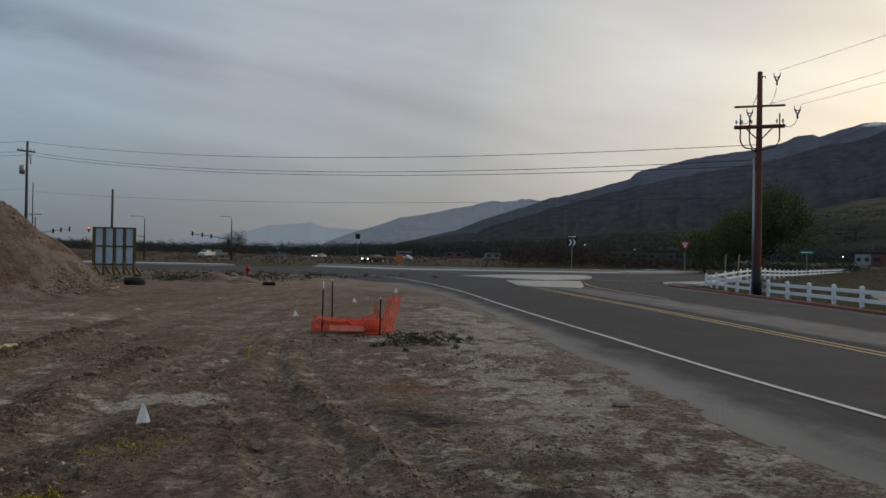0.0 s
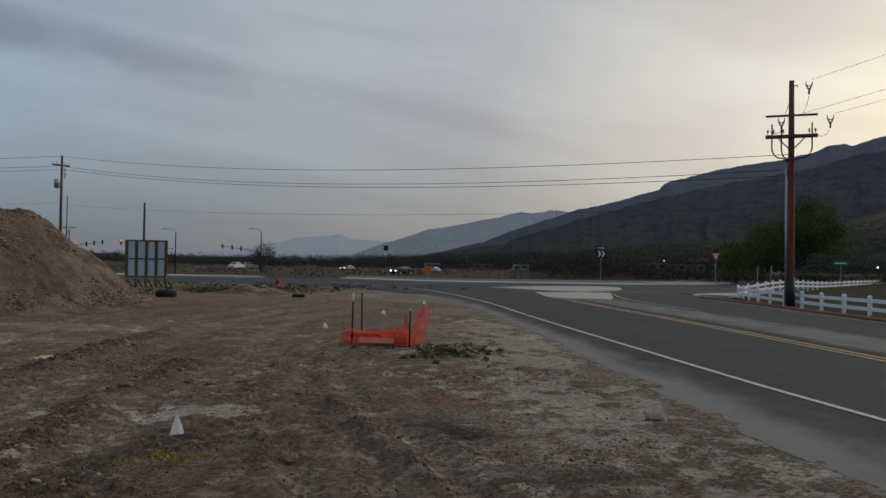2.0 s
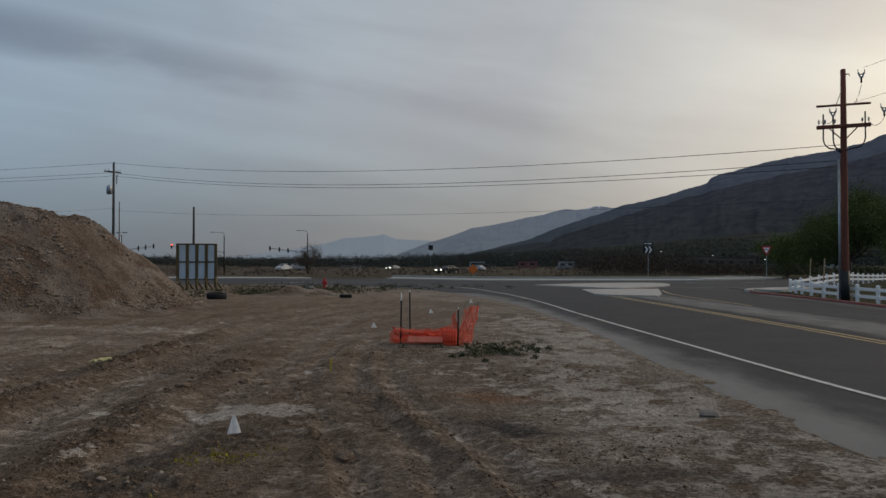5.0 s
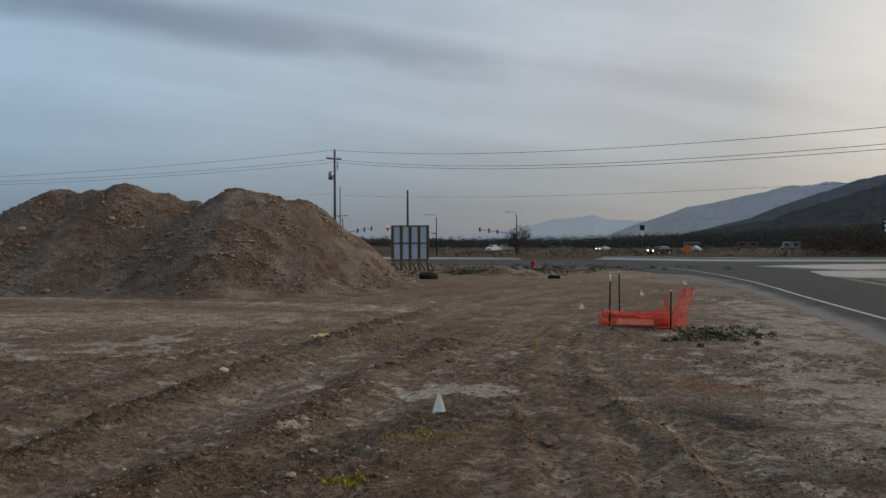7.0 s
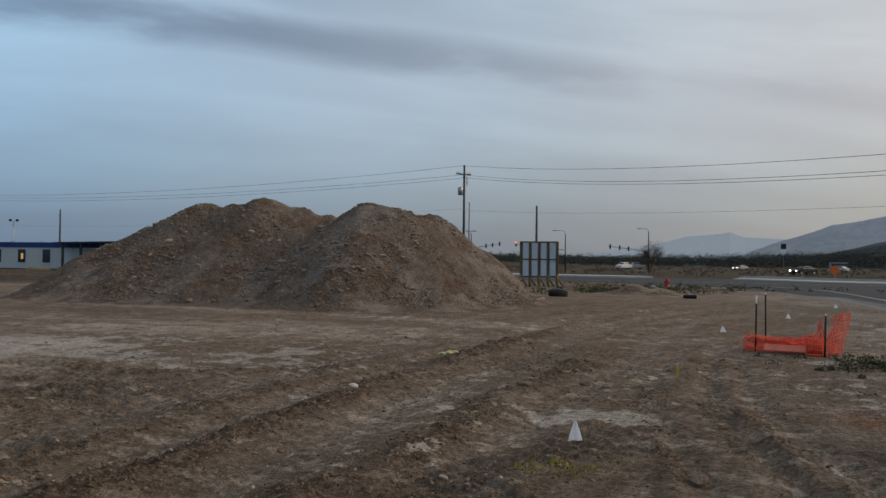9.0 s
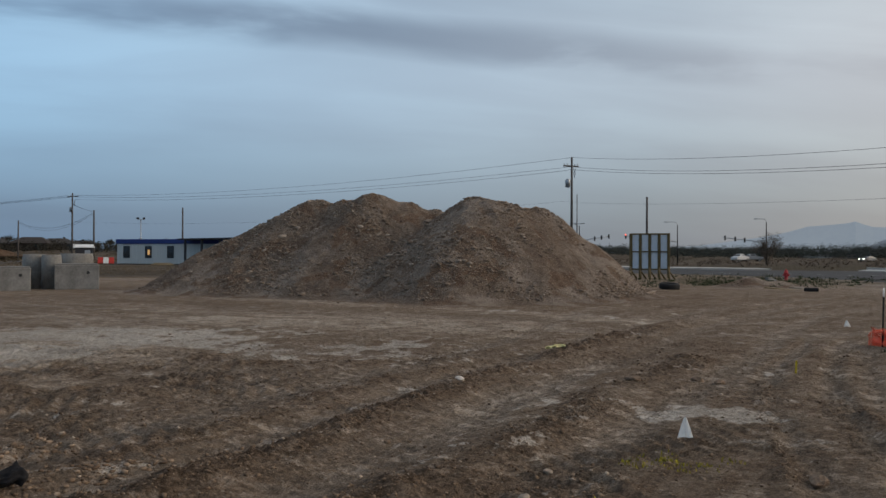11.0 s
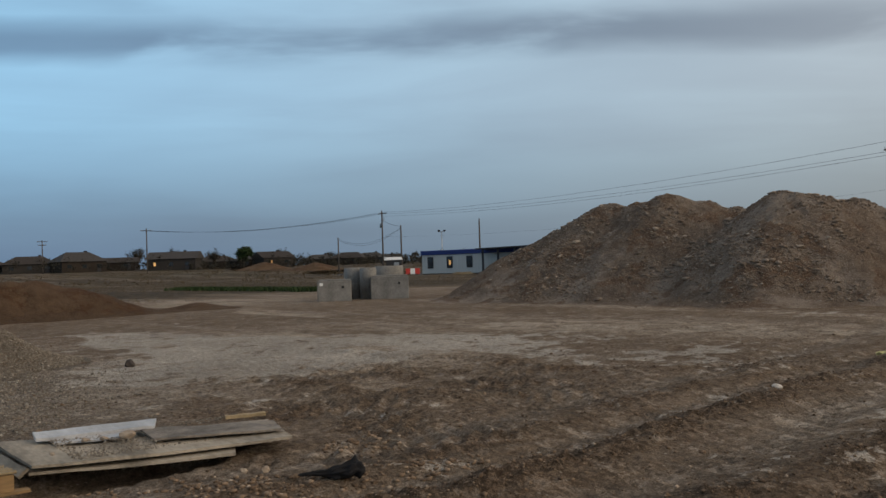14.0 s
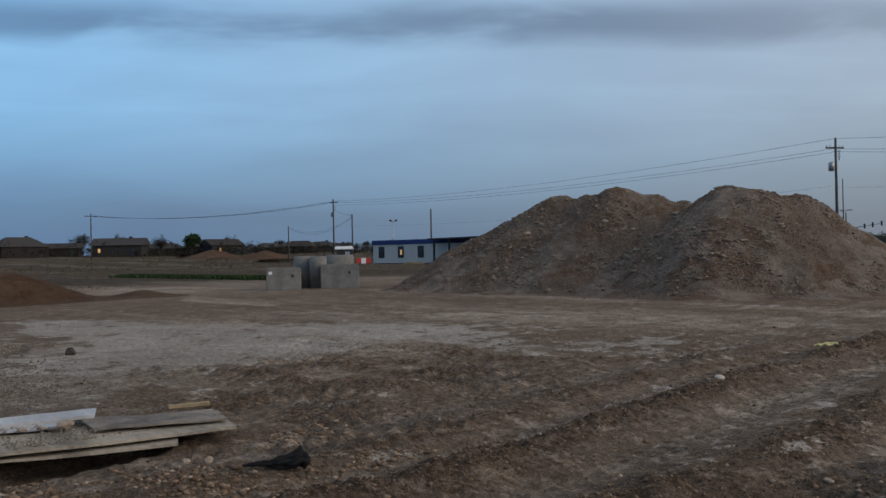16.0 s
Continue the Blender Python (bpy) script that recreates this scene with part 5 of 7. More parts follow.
far_at, two_at = pol(26.3, 95), pol(58.65, 165)
line_pole(far_at, 12.45, 0.17, ((1.0, 2.0),), 62, True, "weathered wooden utility pole with crossarm and transformer")
line_pole(two_at, 12.3, 0.18, ((0.6, 2.6),), 8, True)
for az, elev, r, arms in ((73.9, 2.83, 205, ((0.5, 2.6),)), (79.97, 2.21, 235, ((0.4, 2.4), (1.3, 2.0))), (84.3, 2.09, 250, ((0.4, 2.4),)), (91, 2.0, 260, ((0.4, 2.4),))):
    a = pol(az, r)
    g = float(plain(np.array([a.x]), np.array([a.y]))[0])
    line_pole((a.x, a.y, g), 1.65 + r * math.tan(radians(elev)) - g, 0.17, arms, az)
for az, elev, r in ((61.65, 1.94, 185), (57.4, 2.66, 150), (52.08, 2.94, 150), (21.4, 3.78, 105), (25.95, 4.0, 100)):
    a = pol(az, r)
    line_pole((a.x, a.y, 0), 1.65 + r * math.tan(radians(elev)), 0.17 if az != 25.95 else 0.07, (), 0, False, "bare grey pole standing on the site")
second = pol(-29.35, 75)
sp = line_pole((second.x, second.y, 0.4), 10.5, 0.16, ((1.3, 2.0), (2.6, 2.2)), -25, False, "fresh orange-brown wooden utility pole behind the pillar", PALE_POLE)
for k, z in ((0.9, 9.3), (0.9, 8.2)):
    cutout(sp, (k, -0.2, z), 0)
post = pol(-28.95, 71)
steel = thing("steel_post", (post.x, post.y, 0.6), label="plain grey steel post behind the stone pillar", category="post")
part("shaft", tube(bmesh.new(), [(0, 0, 0), (0, 0, 6.8)], 0.085, 10), GALV, steel)
# cables: the near span, the far street and the drop lines
for (da, za), (u, zb), sag in (((0.0, 12.4), (0, 6.95), 1.05), ((0.4, 11.3), (-0.3, 6.25), 1.15), ((-0.4, 11.1), (0.3, 6.0), 1.15), ((0.0, 7.4), (0, 4.55), 0.65)):
    wire((far_at.x + da, far_at.y, za), NEAR + Vector(nq(u, 0, zb)), sag, 0.014 if za > 8 else 0.007)
for da, za, zb in ((0.0, 12.4, 11.9), (0.4, 11.4, 11.6), (-0.4, 11.0, 11.2), (0, 7.6, 7.2)):
    wire((far_at.x + da, far_at.y, za), (two_at.x + da, two_at.y, zb), 1.2, 0.015 if za > 8 else 0.007)
nxt = pol(73.9, 205)
for da in (-1.0, 0.0, 1.0):
    wire((two_at.x, two_at.y + da, 11.8), (nxt.x, nxt.y + da, 11.3), 1.6, 0.02)
dropa, dropb = pol(57.4, 150), pol(61.65, 185)
for z0, z1, sg in ((8.3, 7.7, 1.9), (8.1, 7.5, 2.1)):
    wire((dropa.x, dropa.y, z0), (dropb.x, dropb.y, z1), sg, 0.02)
wire((dropa.x, dropa.y, 8.4), (two_at.x, two_at.y, 10.4), 0.2, 0.02)


# ---- street lamps, traffic signals, signs ----
RED_GLOW = glow("signal_red_light", (1.0, 0.10, 0.05), 2.2)
HEAD_GLOW = glow("headlight", (1.0, 0.93, 0.78), 6.0)
WARM_GLOW = glow("warm_lamp_light", (1.0, 0.55, 0.2), 0.30)
SIGNAL_CASE = material("signal_housing", (0.03, 0.03, 0.028), 0.6, var=0.2)
SIGN_WHITE = material("sign_white", (0.74, 0.75, 0.74), 0.5, var=0.06)
SIGN_BLACK = material("sign_black", (0.015, 0.015, 0.015), 0.5, var=0.1)
SIGN_RED = material("sign_red", (0.48, 0.035, 0.03), 0.5, var=0.1)
SIGN_GREEN = material("sign_green", (0.02, 0.16, 0.085), 0.5, var=0.1)
ORANGE_SIGN = material("sign_orange", (0.75, 0.17, 0.03), 0.55, var=0.1)
HYDRANT_RED = material("hydrant_red", (0.42, 0.03, 0.035), 0.45, var=0.2)


def street_lamp(az, r, h, reach, mast=None, mast_z=5.4, lit=None):
    a = pol(az, r)
    p = thing("street_lamp", (a.x, a.y, 0), az, "tall grey street lamp with a curved arm" if not mast else "street lamp with a traffic signal mast arm", "street lamp", "street lamps")
    part("shaft", tube(bmesh.new(), [(0, 0, 0), (0, 0, h * 0.6), (0, 0, h - 0.6)], [0.13, 0.1, 0.08], 8), DARK_METAL if mast else GALV, p)
    pts = spline([(0, 0, h - 0.7), (-0.1, 0, h - 0.25), (-0.5, 0, h - 0.05), (-reach, 0, h)], 5)
    part("arm", tube(bmesh.new(), pts, 0.05, 6), GALV, p)
    part("luminaire", box(bmesh.new(), (-reach - 0.3, 0, h), (0.75, 0.3, 0.14), bevel=0.04), GALV, p)
    if mast:
        part("mast_arm", tube(bmesh.new(), [(0, 0, mast_z - 0.9), (mast * 0.3, 0, mast_z - 0.35), (mast, 0, mast_z + 0.25)], [0.11, 0.09, 0.06], 8), GALV, p)
        for k, f in enumerate((0.5, 0.72, 0.96)):
            head = part("signal_head", box(bmesh.new(), (mast * f, 0, mast_z - 0.62 + 0.85 * f), (0.28, 0.26, 0.85), bevel=0.04), SIGNAL_CASE, p)
            if lit and k == 2:
                part("signal_lens", box(bmesh.new(), (mast * f, -0.16, mast_z - 0.30 + 0.85 * f), (0.26, 0.05, 0.26), bevel=0.04), RED_GLOW, head, "lit red signal lens")
    return p


street_lamp(19.47, 170, 8.0, 1.9, -10.2, 5.0, True)
street_lamp(14.04, 160, 8.05, 1.4, -7.2, 4.5)
street_lamp(25.8, 165, 7.7, 1.2, 5.8, 4.9)
street_lamp(25.9, 118, 5.9, -0.9)


def sign_post(at, h, name, label, rz=0.0):
    p = thing(name, at, rz, label, "road sign", "road signs")
    part("post", box(bmesh.new(), (0, 0, h / 2 - 0.2), (0.06, 0.05, h + 0.4)), GALV, p)
    return p


cv = pol(-8.82, 96)
sg = sign_post((cv.x, cv.y, 0.1), 4.05, "chevron_sign", "black and white roundabout chevron sign on a steel post", -9)
w, z0, z1 = 1.06, 2.75, 3.6
part("plate", box(bmesh.new(), (0, -0.05, (z0 + z1) / 2), (w, 0.012, z1 - z0), bevel=0.004), SIGN_BLACK, sg)
for k in (-1, 0):
    bm = bmesh.new()
    x0 = k * 0.42 + 0.02
    poly(bm, [(x0, 0.08), (x0 + 0.17, 0.08), (x0 + 0.40, 0.425), (x0 + 0.17, 0.77), (x0, 0.77), (x0 + 0.21, 0.425)], 0, 0.008)
    ch = part("chevron", bm, SIGN_WHITE, sg)
    ch.matrix_local = pose(0.02, -0.058, z0, 90, 0, 0)
part("arrow_plate", box(bmesh.new(), (0, -0.05, 3.83), (w, 0.012, 0.34), bevel=0.004), SIGN_BLACK, sg, "black one-way plate with a white arrow")
bm = poly(bmesh.new(), [(-0.42, 0.13), (0.2, 0.13), (0.2, 0.06), (0.44, 0.17), (0.2, 0.28), (0.2, 0.21), (-0.42, 0.21)], 0, 0.008)
ar = part("arrow", bm, SIGN_WHITE, sg)
ar.matrix_local = pose(0, -0.058, 3.66, 90, 0, 0)

yv = pol(-16.15, 99)
sg = sign_post((yv.x, yv.y, 0.1), 3.6, "yield_sign", "red and white triangular give-way sign on a steel post", -16)
for nm, s, d, mt in (("border", 1.15, 0.0, SIGN_RED), ("field", 0.66, 0.008, SIGN_WHITE)):
    hh = s * 0.87
    bm = poly(bmesh.new(), [(-s / 2, hh / 2 + 0.02), (s / 2, hh / 2 + 0.02), (0.03, -hh / 2), (-0.03, -hh / 2)], 0, 0.01)
    o = part(nm, bm, mt, sg)
    o.matrix_local = pose(0, -0.06 - d, 3.0 + 0.06 * (d > 0), 90, 0, 0)
part("writing_bar", box(bmesh.new(), (0, -0.082, 3.16), (0.36, 0.006, 0.07)), SIGN_RED, sg, "plain red lettering bar")
for az, r, z, w in ((-9.9, 150, 2.1, 1.9), (-23.5, 92, 2.5, 1.5)):
    a = pol(az, r)
    sg = sign_post((a.x, a.y, 0), z + 0.2, "street_sign", "green street name sign on a post", az)
    part("plate", box(bmesh.new(), (0, -0.05, z), (w, 0.012, 0.42), bevel=0.004), SIGN_GREEN, sg)
    part("writing_bar", box(bmesh.new(), (0, -0.06, z), (w * 0.7, 0.008, 0.13)), SIGN_WHITE, sg, "plain white lettering bar")
a = pol(2.85, 110)
sg = sign_post((a.x, a.y, 0), 1.3, "warning_sign", "orange diamond road works sign on a low stand", 3)
o = part("plate", box(bmesh.new(), (0, -0.05, 1.05), (0.95, 0.012, 0.95), 0, 0, 45, bevel=0.004), ORANGE_SIGN, sg)
a = pol(5.75, 330)
sg = sign_post((a.x, a.y, 0), 9.0, "pylon_sign", "dark roadside pylon sign far off", 6)
part("head", box(bmesh.new(), (0, 0, 8.3), (1.8, 0.5, 1.9), bevel=0.05), SIGN_BLACK, sg)
part("writing_bar", box(bmesh.new(), (0, -0.27, 6.3), (1.5, 0.3, 1.2), bevel=0.03), SIGN_WHITE, sg, "plain pale panel")

# fire hydrant
hy = pol(12.88, 59)
h = thing("fire_hydrant", (hy.x, hy.y, -0.05), label="red cast-iron fire hydrant on the verge", category="fire hydrant")
part("barrel", lathe(bmesh.new(), [(0.16, 0), (0.16, 0.05), (0.105, 0.07), (0.105, 0.5), (0.15, 0.52), (0.15, 0.56), (0.12, 0.58), (0.11, 0.66), (0.06, 0.72), (0.03, 0.74), (0.03, 0.8)], 14), HYDRANT_RED, h)
for d in ((1, 0), (-1, 0), (0, -1)):
    part("nozzle", tube(bmesh.new(), [(0.09 * d[0], 0.09 * d[1], 0.42), (0.2 * d[0], 0.2 * d[1], 0.42)], 0.06, 10), HYDRANT_RED, h)

# discarded tyre and a short pipe
ty = pol(19.95, 41.5)
bm = bmesh.new()
rings = [(0.29, 0.02), (0.27, 0.15), (0.29, 0.29), (0.40, 0.32), (0.47, 0.27), (0.48, 0.16), (0.47, 0.05), (0.40, 0.0)]
seg = 28
vs = [[bm.verts.new((r * math.cos(2 * math.pi * i / seg), r * math.sin(2 * math.pi * i / seg), z)) for i in range(seg)] for r, z in rings]
for k in range(len(vs)):
    for i in range(seg):
        bm.faces.new((vs[k][i], vs[k][(i + 1) % seg], vs[(k + 1) % len(vs)][(i + 1) % seg], vs[(k + 1) % len(vs)][i])).smooth = True
tyre = part("tyre", bm, RUBBER)
tyre.matrix_world = pose(ty.x, ty.y, zat(ty.x, ty.y) - 0.01, 4, 3, 20)
tagged(tyre, "old black tyre lying flat on the earth", "tyre")
bm = bmesh.new()
tube(bm, [(-0.3, 0, 0), (0.3, 0, 0)], 0.09, 14, False)
tube(bm, [(0.3, 0, 0), (0.29, 0, 0), (-0.29, 0, 0)], [0.09, 0.07, 0.07], 14, False)
pipe = part("pipe", bm, RUBBER)
pipe.matrix_world = pose(-8.3, 41.0, zat(-8.3, 41) + 0.085, 0, 0, 12)
tagged(pipe, "short length of black pipe lying on the earth", "pipe")


for k, (x, y, w_, d_, h_, rz_, mt, lab, cat) in enumerate(((-14.9, 56.2, 0.7, 0.4, 0.16, 20, PRECAST, "broken grey concrete slab on the verge", "rubble"), (-14.2, 57.6, 0.5, 0.35, 0.2, 60, PRECAST, "broken grey concrete slab on the verge", "rubble"), (-13.4, 55.0, 0.45, 0.4, 0.14, -15, PRECAST, "broken grey concrete slab on the verge", "rubble"),
                                                          (-10.1, 42.9, 1.5, 0.18, 0.06, -8, LUMBER, "pale plank lying on the earth heap", "board"), (-9.4, 44.2, 1.1, 0.16, 0.06, 14, PLY, "weathered plank lying on the verge", "board"))):
    bm = box(bmesh.new(), (0, 0, h_ / 2), (w_, d_, h_), 0, 3, 4, bevel=0.025)
    for v in bm.verts:
        v.co += Vector((0.03 * noise.noise(v.co * 4 + Vector((k, 0, 0))), 0.03 * noise.noise(v.co * 4 + Vector((0, k, 0))), 0)) * (cat == "rubble")
    o = tagged(part("rubble" if cat == "rubble" else "board", bm, mt), lab, cat, "verge debris")
    o.matrix_world = pose(x, y, zat(x, y) - 0.01, 0, 0, rz_)


# ---- sign panel on braced posts ----
PANEL = material("painted_panel", (0.62, 0.68, 0.76), 0.6, var=0.08, scale=2)
c = pol(21.2, 59)
board = thing("site_board", (c.x, c.y, 0.0), 16.0, "tall board of white panels on braced wooden posts", "site board")
for k in range(5):
    x = -1.24 + 0.62 * k
    part("post", box(bmesh.new(), (x, -0.09, 1.5), (0.19, 0.14, 3.15), bevel=0.006), DARK_LUMBER, board)
    part("brace", tube(bmesh.new(), [(x, -0.16, 0.8), (x + 0.1, -0.95, 0.02)], 0.07, 4), DARK_LUMBER, board)
    part("brace", tube(bmesh.new(), [(x, -0.14, 0.6), (x + 0.42, -0.35, 0.03)], 0.06, 4), DARK_LUMBER, board)
    part("foot", box(bmesh.new(), (x, -0.45, 0.06), (0.1, 1.0, 0.1), bevel=0.006), LUMBER, board)
for k in range(4):
    for z in (1.24, 2.44):
        part("panel", box(bmesh.new(), (-0.93 + 0.62 * k, 0.0, z), (0.61, 0.02, 1.17), bevel=0.003), PANEL, board)
for z in (0.66, 1.84, 3.04):
    part("rail", box(bmesh.new(), (0, -0.035, z), (2.56, 0.05, 0.09), bevel=0.004), DARK_LUMBER, board)


# ---- orange net enclosure ----
net = thing("safety_net_enclosure", (0, 0, 0), label="collapsed orange plastic safety net strung on black steel stakes", category="safety net")


def net_sheet(path, heights, lean, n=46, m=13, seed=0, base=0.0):
    pts = along(spline(path, 10), sum((Vector((*b, 0)) - Vector((*a, 0))).length for a, b in zip(path, path[1:])) / n)
    bm = bmesh.new()
    rows = []
    for k, p in enumerate(pts):
        u = k / max(1, len(pts) - 1)
        h = np.interp(u, [q[0] for q in heights], [q[1] for q in heights])
        col, z0 = [], zat(p.x, p.y)
        for j in range(m + 1):
            v = j / m
            wob = 0.09 * noise.noise(Vector((u * 7, v * 3, seed))) * (0.4 + v)
            col.append(bm.verts.new((p.x + lean[0] * v * h + wob, p.y + lean[1] * v * h + wob * 0.8, z0 + 0.01 + base + h * v + 0.04 * noise.noise(Vector((u * 11, v * 5, seed + 4))) * v)))
        rows.append(col)
    for a, b in zip(rows, rows[1:]):
        for j in range(m):
            bm.faces.new((a[j], b[j], b[j + 1], a[j + 1]))
    bmesh.ops.wireframe(bm, faces=bm.faces, thickness=0.019, use_replace=True, use_boundary=True, use_even_offset=False)
    return bm


part("net", net_sheet([(-2.55, 17.35), (-2.2, 17.2), (-1.75, 17.1), (-1.37, 17.15)], [(0, 0.34), (0.3, 0.3), (1, 0.2)], (0.1, -0.1), 34, 12, 1), NET, net)
part("net", net_sheet([(-2.5, 17.45), (-2.2, 17.3), (-1.75, 17.22), (-1.3, 17.2)], [(0, 0.28), (0.3, 0.28), (1, 0.3)], (0.0, 0.3), 34, 10, 5), NET, net)
part("net", net_sheet([(-1.95, 17.25), (-1.5, 17.1), (-1.09, 16.85)], [(0, 0.2), (0.5, 0.27), (0.8, 0.42), (1, 0.72)], (0.02, 0.05), 30, 14, 2), NET, net)
part("net", net_sheet([(-1.1, 16.86), (-0.95, 17.0), (-0.82, 17.25)], [(0, 0.74), (0.6, 0.80), (1, 0.76)], (0.22, 0.02), 16, 16, 3), NET, net)
part("net", net_sheet([(-0.85, 17.3), (-1.1, 17.7), (-1.9, 18.8), (-2.35, 19.3)], [(0, 0.6), (0.25, 0.22), (1, 0.10)], (0.1, 0.1), 40, 8, 4), NET, net)
roll = bmesh.new()
for k in range(26):
    a = 2 * math.pi * k / 26
    tube(roll, [(-1.24 + 0.13 * math.cos(a), 16.9 + 0.13 * math.sin(a), -0.02), (-1.24 + 0.15 * math.cos(a), 16.9 + 0.15 * math.sin(a), 0.33)], 0.012, 4)
for z in (0.03, 0.12, 0.21, 0.3):
    tube(roll, [(-1.24 + 0.14 * math.cos(2 * math.pi * k / 20), 16.9 + 0.14 * math.sin(2 * math.pi * k / 20), z) for k in range(21)], 0.013, 4, False)
part("net_roll", roll, NET, net, "rolled end of the orange net")
part("net_core", lathe(bmesh.new(), [(0.10, 0), (0.12, 0.15), (0.1, 0.22)], 10, (-1.24, 16.9, 0)), NET, net)
for x, y, h, lean_ in ((-2.3, 17.24, 0.90, 0.02), (-2.36, 19.35, 1.02, -0.01), (-1.07, 16.82, 0.74, 0.015)):
    z = zat(x, y)
    st_ = part("stake", tube(bmesh.new(), [(x, y, z - 0.2), (x + lean_, y, z + h)], 0.018, 6), STAKE, net, "black steel stake")
    part("stake_tip", tube(bmesh.new(), [(x + lean_, y, z + h), (x + lean_ * 1.1, y, z + h + (0.16 if x < -2.2 and y < 19 else 0.03))], 0.013, 6), FLAG, st_, "white painted tip")
lath = part("board", box(bmesh.new(), (-1.70, 17.0, zat(-1.62, 17) + 0.10), (0.85, 0.03, 0.15), -6, -40, 0, bevel=0.01), material("pinkish_board", (0.72, 0.20, 0.13), 0.8, var=0.2), net, "pale pinkish board behind the net")


DARK_STONE = material("dark_stone", (0.055, 0.045, 0.040), 0.9, var=0.3, scale=6, bump=0.5)


# ---- marker flags and small marks ----
def marker_flag(x, y, h, seed, rz):
    z = zat(x, y)
    f = thing("marker_flag", (x, y, z), rz, "small drooping white survey flag on a wire", "marker flag", "survey flags")
    part("wire_stem", tube(bmesh.new(), [(0, 0, -0.05), (0.004, 0, h * 1.02)], 0.0025, 5), GALV, f)
    bm = bmesh.new()
    rows = []
    for j in range(9):
        v = j / 8
        wv = 0.012 + 0.135 * (1 - v) ** 0.8
        row = []
        for i in range(9):
            u = i / 8 - 0.45
            row.append(bm.verts.new((u * wv, 0.006 * math.sin(i * 1.1 + seed) * (1.2 - v) - 0.5 * u * u * wv, 0.03 + (h - 0.03) * v - 0.03 * abs(u) * (1 - v))))
        rows.append(row)
    for a, b in zip(rows, rows[1:]):
        for i in range(8):
            bm.faces.new((a[i], a[i + 1], b[i + 1], b[i]))
    bmesh.ops.solidify(bm, geom=bm.faces, thickness=0.0015)
    part("film", bm, FLAG, f)
    return f


for x, y, h, sd, rz in ((-2.65, 7.78, 0.21, 1, 10), (-3.58, 21.4, 0.17, 2, 30), (-2.72, 27.7, 0.17, 3, 0), (-1.8, 35.6, 0.17, 4, 15)):
    marker_flag(x, y, h, sd, rz)
st_ = tagged(part("marker_stake", box(bmesh.new(), (0, 0, 0.07), (0.022, 0.012, 0.22), bevel=0.002), YELLOW), "short yellow marker stake in the earth", "marker stake")
st_.matrix_world = pose(-2.79, 12.75, zat(-2.79, 12.75), 3, 2, 15)
scrap = bmesh.new()
bmesh.ops.create_grid(scrap, x_segments=8, y_segments=5, size=0.5)
for v in scrap.verts:
    v.co = Vector((v.co.x * 0.34, v.co.y * 0.13, 0.035 + 0.05 * noise.noise(v.co * 5)))
bmesh.ops.solidify(scrap, geom=scrap.faces, thickness=0.004)
sc = tagged(part("plastic_scrap", scrap, material("pale_yellow_plastic", (0.62, 0.55, 0.26), 0.6, var=0.15)), "crumpled pale yellow plastic scrap on the earth", "scrap")
sc.matrix_world = pose(-6.7, 13.07, zat(-6.7, 13.07), 6, -5, 35)
for k, (x, y, s, lab, mt, fl) in enumerate(((-5.93, 9.0, 0.11, "small whitish stone on the rutted earth", material("whitish_stone", (0.55, 0.50, 0.45), 0.9, var=0.15, scale=20), 0.7), (-4.26, 10.5, 0.2, "rough brown stone beside the rut", CLOD, 0.4), (-15.58, 4.29, 0.24, "dark rounded stone on the pale mud", DARK_STONE, 0.7),
                                    (2.22, 9.15, 0.26, "grey lump of broken asphalt on the shoulder", OLD_ASPHALT, 0.35), (-3.15, 6.1, 0.085, "pale stone on the earth", None, 0.5), (-2.9, 5.3, 0.09, "pale stone on the earth", None, 0.5),
                                    (-4.35, 12.3, 0.16, "pale flat stone on the earth", None, 0.35), (-3.7, 11.3, 0.2, "dark clod of earth", CLOD, 0.5), (-3.4, 11.25, 0.14, "dark clod of earth", CLOD, 0.5), (-1.35, 6.9, 0.16, "dark clod of earth", CLOD, 0.55),
                                    (-14.3, 24.4, 0.3, "pale stone at the foot of the mound", None, 0.5), (-6.9, 2.9, 0.07, "pale stone under the boards", None, 0.8), (-6.8, 3.05, 0.08, "pale stone under the boards", None, 0.8))):
    rock((x, y, zat(x, y)), s, lab, 60 + k, mt, fl)


# ---- stones on the mound ----
def on_heap(X, Y, Z, x, y):
    """Height of a heap's surface, blended between its points."""
    sp_ = X[0, 1] - X[0, 0]
    u, v = np.clip((x - X[0, 0]) / sp_, 0, X.shape[1] - 1.001), np.clip((y - Y[0, 0]) / sp_, 0, X.shape[0] - 1.001)
    i, j = u.astype(int), v.astype(int)
    u, v = u - i, v - j
    return (Z[j, i] * (1 - u) + Z[j, i + 1] * u) * (1 - v) + (Z[j + 1, i] * (1 - u) + Z[j + 1, i + 1] * u) * v


